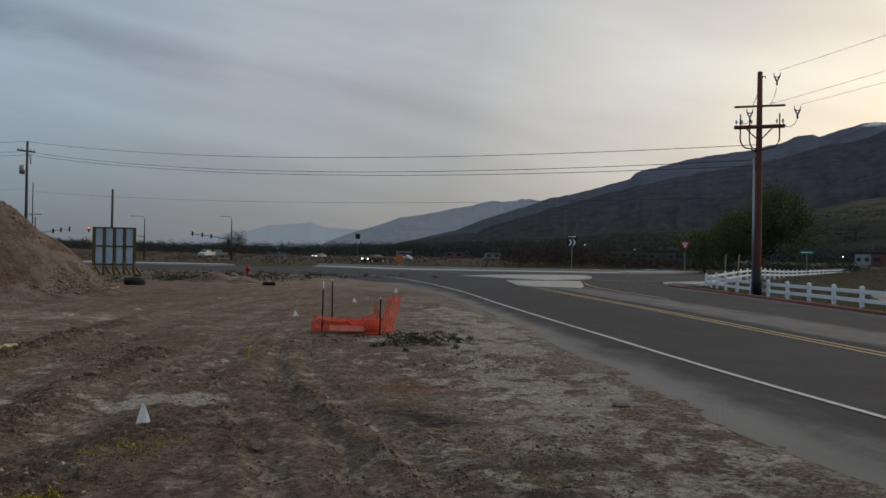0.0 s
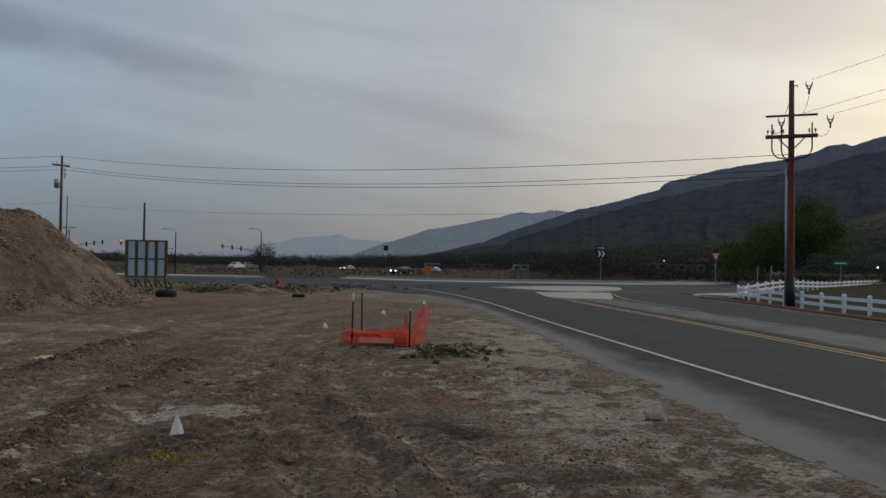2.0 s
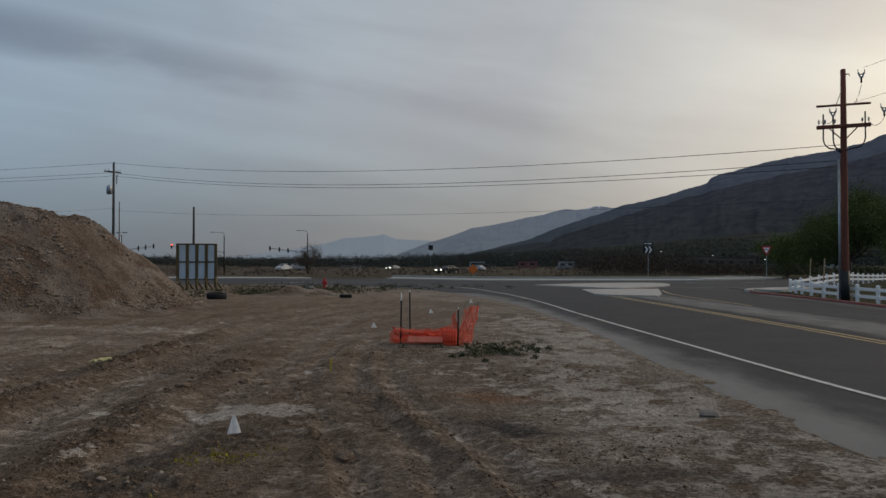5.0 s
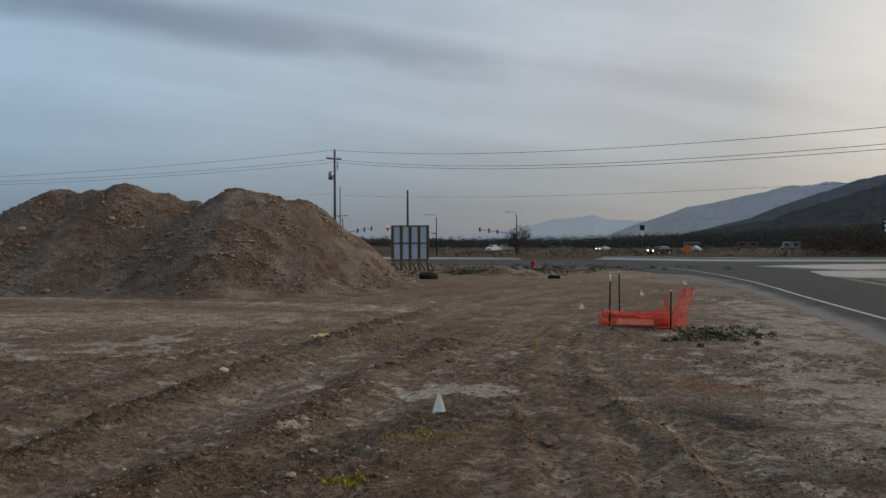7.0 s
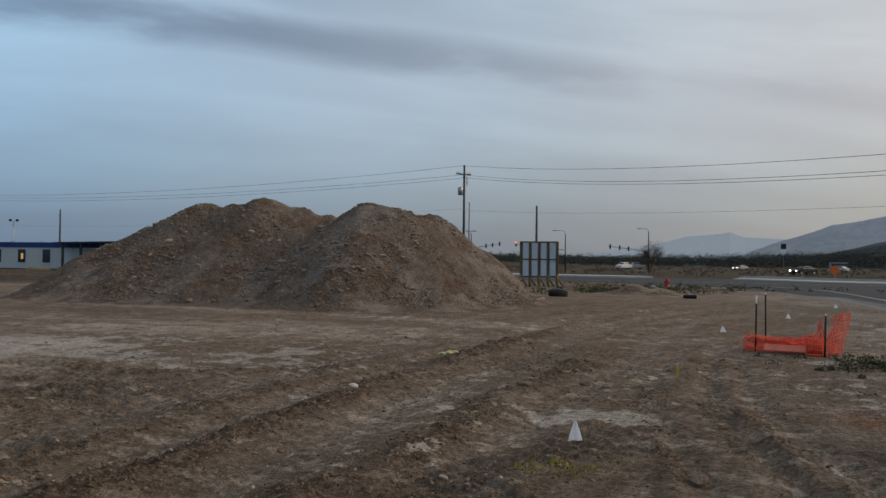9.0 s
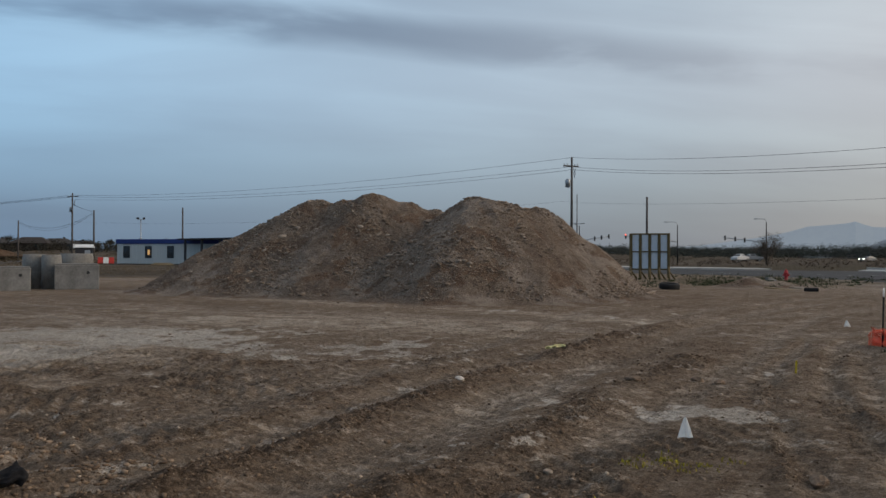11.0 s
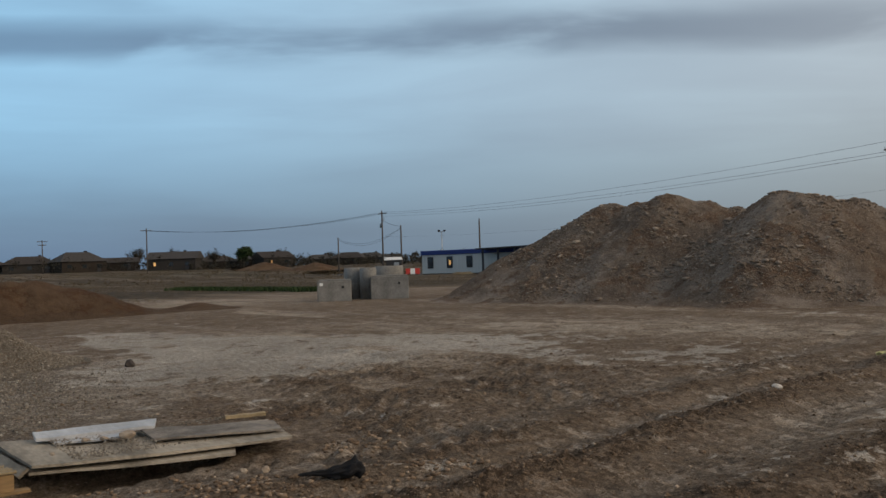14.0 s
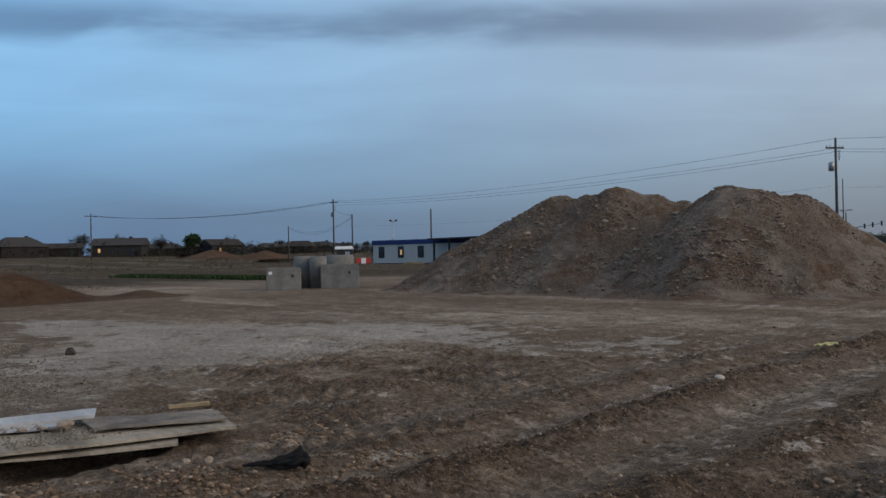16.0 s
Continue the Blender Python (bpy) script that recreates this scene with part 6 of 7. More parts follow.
rng = np.random.RandomState(11)
x, y = rng.uniform(-36, -9, 110000), rng.uniform(20, 36, 110000)
z = on_heap(MX, MY, MZ, x, y)
keep = (z > plain(x, y) + 0.12) & (fbm(x / 1.4, y / 1.4, 3, 77) > rng.uniform(0.34, 0.75, len(x)))
x, y, z = x[keep], y[keep], z[keep]
size = 0.026 + 0.085 * rng.rand(len(x)) ** 3 + 0.17 * rng.rand(len(x)) ** 30
tagged(new("spoil_stones", stones("spoil_stones", x, y, z, size, SPOIL_STONES, rng, 0.5)), "stones and clods strewn over the earth mound", "stones", kind="stuff")
for k, (az, r, s) in enumerate(((31.7, 30.2, 0.30), (40.4, 34.6, 0.28), (33.0, 31.2, 0.24), (38.6, 34.4, 0.28), (39.2, 34.3, 0.26), (45.5, 36.2, 0.38), (29.5, 31.5, 0.24), (43.3, 36.0, 0.26))):
    p = pol(az, r)
    rock((p.x, p.y, float(on_heap(MX, MY, MZ, np.array([p.x]), np.array([p.y]))[0]) - 0.06), s, "pale angular stone lodged in the earth mound", 90 + k, None, 0.45)
x, y = rng.uniform(-21.5, -9.6, 180000), rng.uniform(-3.6, 4.5, 180000)
zp = np.where((x > PX[0, 0]) & (x < PX[0, -1]) & (y > PY[0, 0]) & (y < PY[-1, 0]), on_heap(PX, PY, PZ, x, y), -9)
zl = land(x, y)
spread = 0.9 * np.exp(-(((x + 14.6) / 4.2) ** 2 + ((y + 0.2) / 2.4) ** 2) ** 1.5)
keep = (zp > zl + 0.02) | (rng.rand(len(x)) < spread)
x, y, z = x[keep], y[keep], np.maximum(zp, zl)[keep]
tagged(new("gravel_chips", crumbs("gravel_chips", x, y, z, 0.012 + 0.032 * rng.rand(len(x)) ** 2.5, CHIPS, rng)), "loose crushed gravel chips over the heap and the earth", "gravel", kind="stuff")


# ---- boards, pallet and cloth by the pit ----
def slab(name, parent, corners, thick, mat, label="", sag=0.0, seed=0, n=10):
    """A board between four corners (x, y, z), slightly bowed, with real thickness."""
    bm = bmesh.new()
    a, b, c_, d = [Vector(q) for q in corners]
    rows = []
    for j in range(5):
        v = j / 4
        row = []
        for i in range(n + 1):
            u = i / n
            p = a.lerp(b, u).lerp(d.lerp(c_, u), v)
            p.z += sag * (4 * u * (1 - u)) + 0.012 * noise.noise(Vector((u * 3, v * 3, seed)))
            row.append(bm.verts.new(p))
        rows.append(row)
    for r0, r1 in zip(rows, rows[1:]):
        for i in range(n):
            bm.faces.new((r0[i], r0[i + 1], r1[i + 1], r1[i]))
    bmesh.ops.recalc_face_normals(bm, faces=bm.faces)
    bmesh.ops.solidify(bm, geom=bm.faces, thickness=thick)
    ob = part(name, bm, mat, parent)
    return tagged(ob, label) if label and not parent else ob


def g0(x, y, dz=0.0):
    return (x, y, 0.0 + dz)


MUDDY_PLY = material("mud_stained_plywood", (0.20, 0.172, 0.145), 0.85, var=0.5, scale=4, bump=0.4)
tagged(slab("plywood_sheet", None, (g0(-7.62, 1.41, 0.13), g0(-7.24, 3.50, 0.125), g0(-8.38, 3.76, 0.09), g0(-9.02, 1.30, 0.12)), 0.024, PLY, "", -0.015, 1), "warped weathered plywood sheet strewn with earth", "plywood", "plywood sheets")
tagged(slab("plywood_sheet", None, (g0(-7.70, 1.40, 0.06), g0(-7.20, 2.95, 0.065), g0(-8.3, 3.35, 0.06), g0(-9.1, 1.22, 0.05)), 0.024, PLY, "", -0.01, 3), "weathered plywood sheet under the other boards", "plywood", "plywood sheets")
tagged(slab("plywood_sheet", None, (g0(-7.86, 2.45, 0.158), g0(-7.50, 3.52, 0.155), g0(-8.0, 3.66, 0.145), g0(-8.5, 2.5, 0.15)), 0.02, MUDDY_PLY, "", 0.0, 5), "mud-stained grey plywood sheet strewn with earth", "plywood", "plywood sheets")
tagged(slab("plywood_sheet", None, (g0(-8.36, 1.72, 0.150), g0(-8.20, 2.35, 0.152), g0(-8.60, 2.5, 0.15), g0(-8.8, 1.75, 0.15)), 0.018, PLY_GREY, "", 0.0, 6), "grey scrap of plywood lying under the plank", "plywood", "plywood sheets")
tagged(slab("board", None, (g0(-8.57, 1.60, 0.175), g0(-8.39, 2.61, 0.18), g0(-8.70, 2.72, 0.195), g0(-8.86, 1.62, 0.19)), 0.028, PLY_GREY, "", 0.0, 7), "grey weathered plank lying over the plywood", "board", "loose boards")
tagged(slab("board", None, (g0(-8.29, 3.28, 0.165), g0(-8.19, 3.66, 0.165), g0(-8.27, 3.68, 0.165), g0(-8.37, 3.3, 0.165)), 0.03, LUMBER, "", 0.0, 8), "short pale plank lying over the plywood", "board", "loose boards")
tagged(slab("board", None, (g0(-7.66, 1.40, 0.095), g0(-8.90, 1.24, 0.09), g0(-8.94, 1.17, 0.03), g0(-7.70, 1.33, 0.02)), 0.025, PLY, "", 0.0, 9), "weathered board edging the pit", "board", "loose boards")
# earth spilt over the sheets
x, y = rng.uniform(-8.6, -7.5, 12000), rng.uniform(1.7, 3.6, 12000)
ok_ = (fbm(x * 1.6, y * 1.3, 3, 88) > rng.uniform(0.28, 0.56, 12000)) & (x < -7.55 + 0.12 * (y - 1.5))
tagged(new("spilt_earth", crumbs("spilt_earth", x[ok_], y[ok_], np.full(ok_.sum(), 0.145), 0.006 + 0.018 * rng.rand(ok_.sum()) ** 4, CHIPS, rng)), "clods of earth spilt over the plywood", "earth clods", kind="stuff")
for k, (x, y, s) in enumerate(((-8.15, 2.3, 0.15), (-8.2, 2.1, 0.07), (-8.25, 1.95, 0.08), (-7.85, 1.6, 0.05))):
    rock((x, y, 0.15), s, "pale stone lying on the plywood", 130 + k, None, 0.55)
# pallet of pine lumber at the edge of the pit
pal = thing("pallet", (-7.45, 0.60, -0.02), 0.0, "weathered pale pine pallet with a slatted top standing on the earth", "pallet")
for k, (x0, y0, x1) in enumerate(((-0.10, -0.95, 0.10), (-0.18, -0.85, 0.03), (-0.26, -0.45, -0.04), (-0.34, -0.20, -0.12))):
    y1 = 0.66 - 0.02 * k
    ln, tilt = math.hypot(x1 - x0, y1 - y0), -math.degrees(math.atan2(x1 - x0, y1 - y0))
    part("slat", box(bmesh.new(), ((x0 + x1) / 2, (y0 + y1) / 2, 0.178 + 0.004 * (k % 2)), (0.062, ln, 0.018), tilt, 0, 0.8 * (k % 2), bevel=0.003), LUMBER, pal)
AGED = material("orange_lumber", (0.23, 0.145, 0.07), 0.8, var=0.4, scale=5, bump=0.3, stretch=(1, 0.2, 1))
for y_ in (-0.75, -0.02, 0.58):
    part("stringer", box(bmesh.new(), (-0.08, y_, 0.10), (0.34, 0.05, 0.13), -4, bevel=0.004), LUMBER, pal)
part("edge_board", box(bmesh.new(), (0.09, 0.33, 0.095), (0.025, 0.62, 0.135), -2, bevel=0.004), AGED, pal, "orange-brown edge board")
# dark strip added for the shade in the open gap below the slats
part("edge_board", box(bmesh.new(), (-0.02, -0.42, 0.085), (0.025, 0.80, 0.11), -6, bevel=0.004), DARK_LUMBER, pal, "dark strip for the shade in the gap below the slats")
part("block", box(bmesh.new(), (0.105, 0.03, 0.09), (0.05, 0.07, 0.14), bevel=0.006), AGED, pal)
part("base_board", box(bmesh.new(), (0.15, 0.10, 0.025), (0.085, 1.30, 0.022), 5, 0, 3, bevel=0.003), AGED, pal)
part("base_board", box(bmesh.new(), (-0.02, -0.40, 0.028), (0.09, 0.95, 0.022), -4, 0, 0, bevel=0.003), PLY, pal)
# black cloth
bm = bmesh.new()
bmesh.ops.create_icosphere(bm, subdivisions=4, radius=1.0)
for v in bm.verts:
    q = v.co.copy()
    k = 1 + 0.85 * noise.noise(q * 2.8) + 0.55 * noise.noise(q * 6.5)
    u = q.x
    fat = 0.020 + 0.055 * max(0, u + 0.25) + 0.028 * math.exp(-((u - 0.80) / 0.16) ** 2)
    v.co = Vector((u * 0.26, q.y * fat * 1.1 * k, max(-0.02, q.z * fat * k + 0.03 + 0.022 * math.exp(-((u - 0.75) / 0.35) ** 2))))
for f in bm.faces:
    f.smooth = True
cloth = tagged(part("cloth", bm, material("black_cloth", (0.012, 0.012, 0.014), 0.9, var=0.4, scale=9, bump=0.6, bump_scale=14)), "crumpled black cloth lying on the earth", "cloth")
cloth.matrix_world = pose(-5.98, 3.24, zat(-5.98, 3.24) + 0.02, 0, 0, 64)


# ---- precast concrete by the site edge ----
def vault(at, s, rz, label):
    v = thing("concrete_vault", at, rz, label, "concrete vault", "precast concrete")
    bm = box(bmesh.new(), (0, 0, s[2] / 2), s, bevel=0.03)
    part("shell", bm, PRECAST, v)
    part("lifting_eye", tube(bmesh.new(), [(s[0] * 0.25, -s[1] / 2 - 0.01, s[2] * 0.7), (s[0] * 0.25, -s[1] / 2 + 0.02, s[2] * 0.7)], 0.07, 8), DARK_METAL, v, "dark recessed eye")
    part("lip", box(bmesh.new(), (0, 0, s[2] + 0.03), (s[0] * 0.94, s[1] * 0.94, 0.06), bevel=0.015), PRECAST, v)
    return v


a, b = pol(61.85, 41.5), pol(58.15, 42)
v1 = vault((a.x, a.y, -0.05), (1.62, 1.3, 1.02), 61, "low grey precast concrete vault with a paper tag")
part("tag", box(bmesh.new(), (-0.62, -0.66, 0.86), (0.16, 0.008, 0.14)), SIGN_WHITE, v1, "white paper tag")
vault((b.x, b.y, -0.05), (1.85, 1.3, 1.15), 57, "large grey precast concrete vault on the site")
for az, r, h, rad in ((60.55, 43.4, 1.62, 0.5), (59.6, 42.6, 1.6, 0.42), (58.2, 44.4, 1.66, 0.75)):
    p = pol(az, r)
    m = thing("concrete_pipe", (p.x, p.y, -0.05), az, "upright grey precast concrete manhole pipe", "concrete pipe", "precast concrete")
    part("barrel", lathe(bmesh.new(), [(rad, 0), (rad, h - 0.12), (rad * 0.97, h - 0.1), (rad * 0.97, h), (rad * 0.8, h), (rad * 0.8, h - 0.35)], 24), PRECAST, m)


# ---- office trailer ----
TRAILER = material("trailer_siding", (0.50, 0.51, 0.50), 0.6, var=0.06, scale=1.5, stretch=(6, 6, 0.2))
BLUE = material("blue_fascia", (0.02, 0.04, 0.17), 0.5, var=0.12)
GLASS = material("dark_window_glass", (0.02, 0.025, 0.03), 0.08, var=0.2, spec=0.8)
FRAME = material("dark_window_frame", (0.035, 0.035, 0.04), 0.6, var=0.1)
la, lb = pol(56.03, 131), pol(46.0, 116)
mid = (la + lb) / 2
L = (lb - la).length
rz = math.degrees(math.atan2(lb.y - la.y, lb.x - la.x))
tr = thing("office_trailer", (mid.x, mid.y, 0), rz, "white portable site office with dark windows and a blue fascia", "site office")
part("wall", box(bmesh.new(), (0, 1.8, 1.55), (L, 3.6, 2.9), bevel=0.03), TRAILER, tr)
part("fascia", box(bmesh.new(), (0, 1.8, 3.28), (L + 0.3, 3.9, 0.68), bevel=0.04), BLUE, tr, "deep blue fascia")
part("skirting", box(bmesh.new(), (0, 1.8, 0.1), (L - 0.1, 3.5, 0.25)), FRAME, tr)
for k in range(int(L / 0.6)):
    part("siding_batten", box(bmesh.new(), (-L / 2 + 0.3 + 0.6 * k, -0.012, 1.55), (0.05, 0.03, 2.8)), TRAILER, tr)
for az, lit in ((55.45, 0), (54.15, 1), (52.8, 0)):
    d = pol(az, 1.0)
    t_ = (la.x * d.y - la.y * d.x) / ((lb - la).y * d.x - (lb - la).x * d.y)
    x = -L / 2 + t_ * L
    wd = part("window", box(bmesh.new(), (x, -0.04, 1.78), (1.12, 0.07, 1.75), bevel=0.01), FRAME, tr)
    for k in (-1, 1):
        part("pane", box(bmesh.new(), (x + k * 0.25, -0.08, 1.78), (0.44, 0.02, 1.58)), GLASS, wd)
    if lit:
        part("lit_pane", box(bmesh.new(), (x + 0.1, -0.095, 1.75), (0.34, 0.01, 0.75)), WARM_GLOW, wd, "warm lamplight behind the glass")
can = thing("porch_canopy", (0, 0, 0), label="flat dark porch roof on two dark posts before the site office", category="canopy")
ca, cb = pol(51.95, 122.5), pol(47.5, 116)
crz = math.degrees(math.atan2(cb.y - ca.y, cb.x - ca.x))
can.matrix_world = pose(ca.x, ca.y, 0, 0, 0, crz)
CL = (cb - ca).length
part("roof", box(bmesh.new(), (CL / 2, 0, 3.62), (CL + 0.4, 2.6, 0.2), 0, 0, -0.8, bevel=0.02), FRAME, can)
for x in (0.9, 3.6, 6.5):
    part("post", box(bmesh.new(), (x, -1.0, 1.75), (0.28, 0.2, 3.6)), FRAME, can)
shed = pol(57.95, 142)
s = thing("shed", (shed.x, shed.y, 0), 57, "small dark shed with a white roof", "shed")
part("wall", box(bmesh.new(), (0, 0, 1.2), (2.5, 2.2, 2.5), bevel=0.02), FRAME, s)
bm = bmesh.new()
tube(bm, [(-1.5, -1.3, 2.5), (-1.5, 0, 2.95), (-1.5, 1.3, 2.5)], 0.05, 4)
poly(bm, [(-1.5, -1.35), (1.5, -1.35), (1.5, 1.35), (-1.5, 1.35)], 2.62, 0.18)
poly(bm, [(-1.35, -0.9), (1.35, -0.9), (1.35, 0.9), (-1.35, 0.9)], 2.95, 0.35)
part("roof", bm, VINYL, s, "white roof")
part("door", box(bmesh.new(), (0.5, -1.12, 1.1), (0.8, 0.05, 1.9)), GALV, s)
BAR_RED = material("barrier_red", (0.5, 0.05, 0.04), 0.6, var=0.1)
for k, (az, mt) in enumerate(((57.0, BAR_RED), (56.68, SIGN_WHITE), (56.36, BAR_RED))):
    p = pol(az, 140)
    bm = bmesh.new()
    box(bm, (0, 0, 0.2), (0.8, 0.5, 0.4), bevel=0.03)
    box(bm, (0, 0, 0.65), (0.75, 0.22, 0.6), bevel=0.03)
    o = tagged(part("traffic_barrier", bm, mt), "red plastic traffic barrier" if mt == BAR_RED else "white plastic traffic barrier", "barrier", "traffic barriers")
    o.matrix_world = pose(p.x, p.y, 0.0, 0, 0, az)
p = pol(53.3, 118)
st_ = thing("lumber_stack", (p.x, p.y, 0), 52, "low stack of timber before the site office", "lumber stack")
for k in range(6):
    part("plank", box(bmesh.new(), (0.1 * (k % 2), -0.3 + 0.3 * (k % 3), 0.12 + 0.16 * (k // 3)), (2.8 - 0.6 * (k // 3), 0.26, 0.12)), LUMBER, st_)


p = pol(54.65, 215)
l_ = thing("flood_light_pole", (p.x, p.y, 0), 54, "grey pole with a pair of floodlights on a bar", "light pole")
part("shaft", tube(bmesh.new(), [(0, 0, 0), (0, 0, 9.6)], [0.14, 0.10], 8), GALV, l_)
part("bar", box(bmesh.new(), (0, 0, 9.7), (1.8, 0.12, 0.12)), GALV, l_)
for x in (-0.7, 0.7):
    part("floodlight", box(bmesh.new(), (x, -0.1, 9.95), (0.6, 0.3, 0.4), bevel=0.04), DARK_METAL, l_)

# ---- houses ----
ROOFS = [material("brown_shingles", (0.040, 0.033, 0.030), 0.95, var=0.2, scale=2), material("grey_shingles", (0.052, 0.048, 0.047), 0.95, var=0.2, scale=2)]
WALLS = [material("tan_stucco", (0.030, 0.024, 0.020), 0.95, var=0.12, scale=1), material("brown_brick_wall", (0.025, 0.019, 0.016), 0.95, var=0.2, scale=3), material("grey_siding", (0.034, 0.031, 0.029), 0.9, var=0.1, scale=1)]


def house(at, rz, w, d, wall, roof, style, k, label, lit=False):
    h = thing("house", at, rz, label, "house", "houses beyond the field")
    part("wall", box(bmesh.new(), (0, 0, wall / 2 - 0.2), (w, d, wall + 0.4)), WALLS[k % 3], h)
    bm = bmesh.new()
    o = 0.5
    a = [bm.verts.new(q) for q in ((-w / 2 - o, -d / 2 - o, wall), (w / 2 + o, -d / 2 - o, wall), (w / 2 + o, d / 2 + o, wall), (-w / 2 - o, d / 2 + o, wall))]
    inset = w * 0.28 if style == "hip" else 0.0
    r = [bm.verts.new((-w / 2 - o + inset, 0, wall + roof)), bm.verts.new((w / 2 + o - inset, 0, wall + roof))]
    for f in ((a[0], a[1], r[1], r[0]), (a[2], a[3], r[0], r[1]), (a[1], a[2], r[1]), (a[3], a[0], r[0]), (a[3], a[2], a[1], a[0])):
        bm.faces.new(f)
    rf = part("roof", bm, ROOFS[k % 2], h)
    if k % 3 != 1:
        part("chimney", box(bmesh.new(), (w * 0.2, 0.6, wall + roof * 0.9), (0.7, 0.7, 1.2)), WALLS[1], rf)
    n = 3 if w > 11 else 2
    for i in range(n):
        x = (i - (n - 1) / 2) * w / n
        wd = part("window", box(bmesh.new(), (x, -d / 2 - 0.03, wall * 0.55), (1.3, 0.1, 1.2)), WALLS[2], h)
        part("pane", box(bmesh.new(), (x, -d / 2 - 0.09, wall * 0.55), (1.1 if not lit or i else 0.6, 0.03, 1.0)), WARM_GLOW if lit and i == 0 else GLASS, wd)
    part("door", box(bmesh.new(), (w * 0.33, -d / 2 - 0.03, 1.0), (1.0, 0.1, 2.1)), FRAME, h)
    return h


for k, (az, r, w, top, style, lit) in enumerate(((85.4, 262, 9, 0.95, "gable", 0), (83.2, 258, 12, 1.05, "hip", 0), (80.7, 255, 13, 1.22, "hip", 0), (78.0, 250, 12, 1.42, "hip", 0), (75.6, 262, 10, 1.02, "gable", 0), (72.2, 245, 13, 1.30, "gable", 1),
                                                 (69.6, 268, 11, 0.95, "hip", 0), (67.2, 262, 9, 1.0, "gable", 0), (66.0, 250, 9, 1.15, "gable", 1), (62.9, 285, 9, 0.85, "hip", 0), (60.9, 280, 10, 0.95, "hip", 0), (59.5, 300, 10, 0.88, "hip", 0), (58.4, 310, 9, 0.75, "gable", 0), (88.2, 268, 10, 1.0, "hip", 0), (91.5, 262, 12, 1.2, "hip", 0))):
    p = pol(az, r)
    g = float(plain(np.array([p.x]), np.array([p.y]))[0])
    total_h = 1.65 + r * math.tan(radians(top)) - g
    wl = total_h * (0.52 if style == "hip" else 0.6)
    house((p.x, p.y, g), az + (-14, 9, 0, 22, -8)[k % 5], w, 9.0, wl, total_h - wl, style, k, ("brown", "dark tan", "grey")[k % 3] + " single-storey house with a " + ("hipped" if style == "hip" else "gabled") + " dark roof" + (" and a lit window" if lit else ""), bool(lit))

# farther buildings across the valley floor
rng = np.random.RandomState(23)
PALE = [material("pale_metal_building", (0.34, 0.34, 0.33), 0.7, var=0.1, scale=0.5), material("tan_building", (0.13, 0.11, 0.09), 0.9, var=0.15, scale=0.5), material("brick_red_building", (0.20, 0.09, 0.075), 0.9, var=0.2, scale=0.5)]


def block_building(az, r, w, h, k, label, base=0.0):
    p = pol(az, r)
    b_ = thing("building", (p.x, p.y, base), az, label, "building", "far buildings")
    part("wall", box(bmesh.new(), (0, 0, h / 2), (w, w * 0.5, h)), PALE[k % 3], b_)
    part("roof", box(bmesh.new(), (0, 0, h + 0.12), (w + 0.5, w * 0.5 + 0.5, 0.25)), ROOFS[k % 2], b_)
    n = max(2, int(w / 4))
    for i in range(n):
        x = (i - (n - 1) / 2) * w / n
        wd = part("window", box(bmesh.new(), (x, -w * 0.25 - 0.04, h * 0.55), (w / n * 0.5, 0.1, h * 0.3)), FRAME, b_)
        part("pane", box(bmesh.new(), (x, -w * 0.25 - 0.1, h * 0.55), (w / n * 0.44, 0.04, h * 0.25)), GLASS, wd)
    return b_


block_building(-26.5, 330, 5, 4.4, 0, "white roadside building with dark windows")
block_building(-27.6, 335, 8, 4.6, 2, "low brick-red roadside building")
for az, r, w, h, k in ((11.0, 520, 16, 4.6, 0), (8.6, 600, 10, 4.5, 0), (4.0, 560, 12, 5, 1), (1.2, 640, 9, 9.0, 0), (0.4, 640, 7, 9.5, 0), (-2.2, 520, 14, 4.5, 1), (-4.6, 480, 20, 6.5, 1), (-6.2, 500, 12, 4, 0), (-11.5, 420, 22, 5.2, 1), (-13.4, 425, 12, 4.6, 1), (-14.6, 430, 12, 4.4, 1), (6.8, 480, 9, 3.5, 1), (2.6, 430, 8, 3.2, 0), (-0.8, 400, 9, 3.2, 2), (-3.4, 380, 7, 3.0, 0), (-31.5, 300, 14, 4, 1)):
    block_building(az, r, w, h, k, ("pale", "tan", "reddish")[k] + " far building with dark windows")
for k in range(26):
    az, r = rng.uniform(-22, 9), rng.uniform(560, 1100)
    p = pol(az, r)
    house((p.x, p.y, max(0, (-az - 6) * 0.8)), az + rng.uniform(-40, 40), rng.uniform(9, 15), 9, 3.2, 2.6, ("hip", "gable")[k % 2], k, "small far house with a dark roof below the mountains")


for k in range(34):
    az, r = rng.uniform(-20, 12), rng.uniform(380, 680)
    block_building(az, r, rng.uniform(4, 9), rng.uniform(1.8, 2.8), (0, 1, 1, 0, 1, 2)[k % 6], ("pale", "tan", "tan", "pale", "tan", "reddish")[k % 6] + " low far shed among the fields")


# ---- vegetation ----
DUSK_SHRUB = island_material("dull_brown_shrub", [(0.0, (0.022, 0.022, 0.018)), (1.0, (0.05, 0.045, 0.036))])

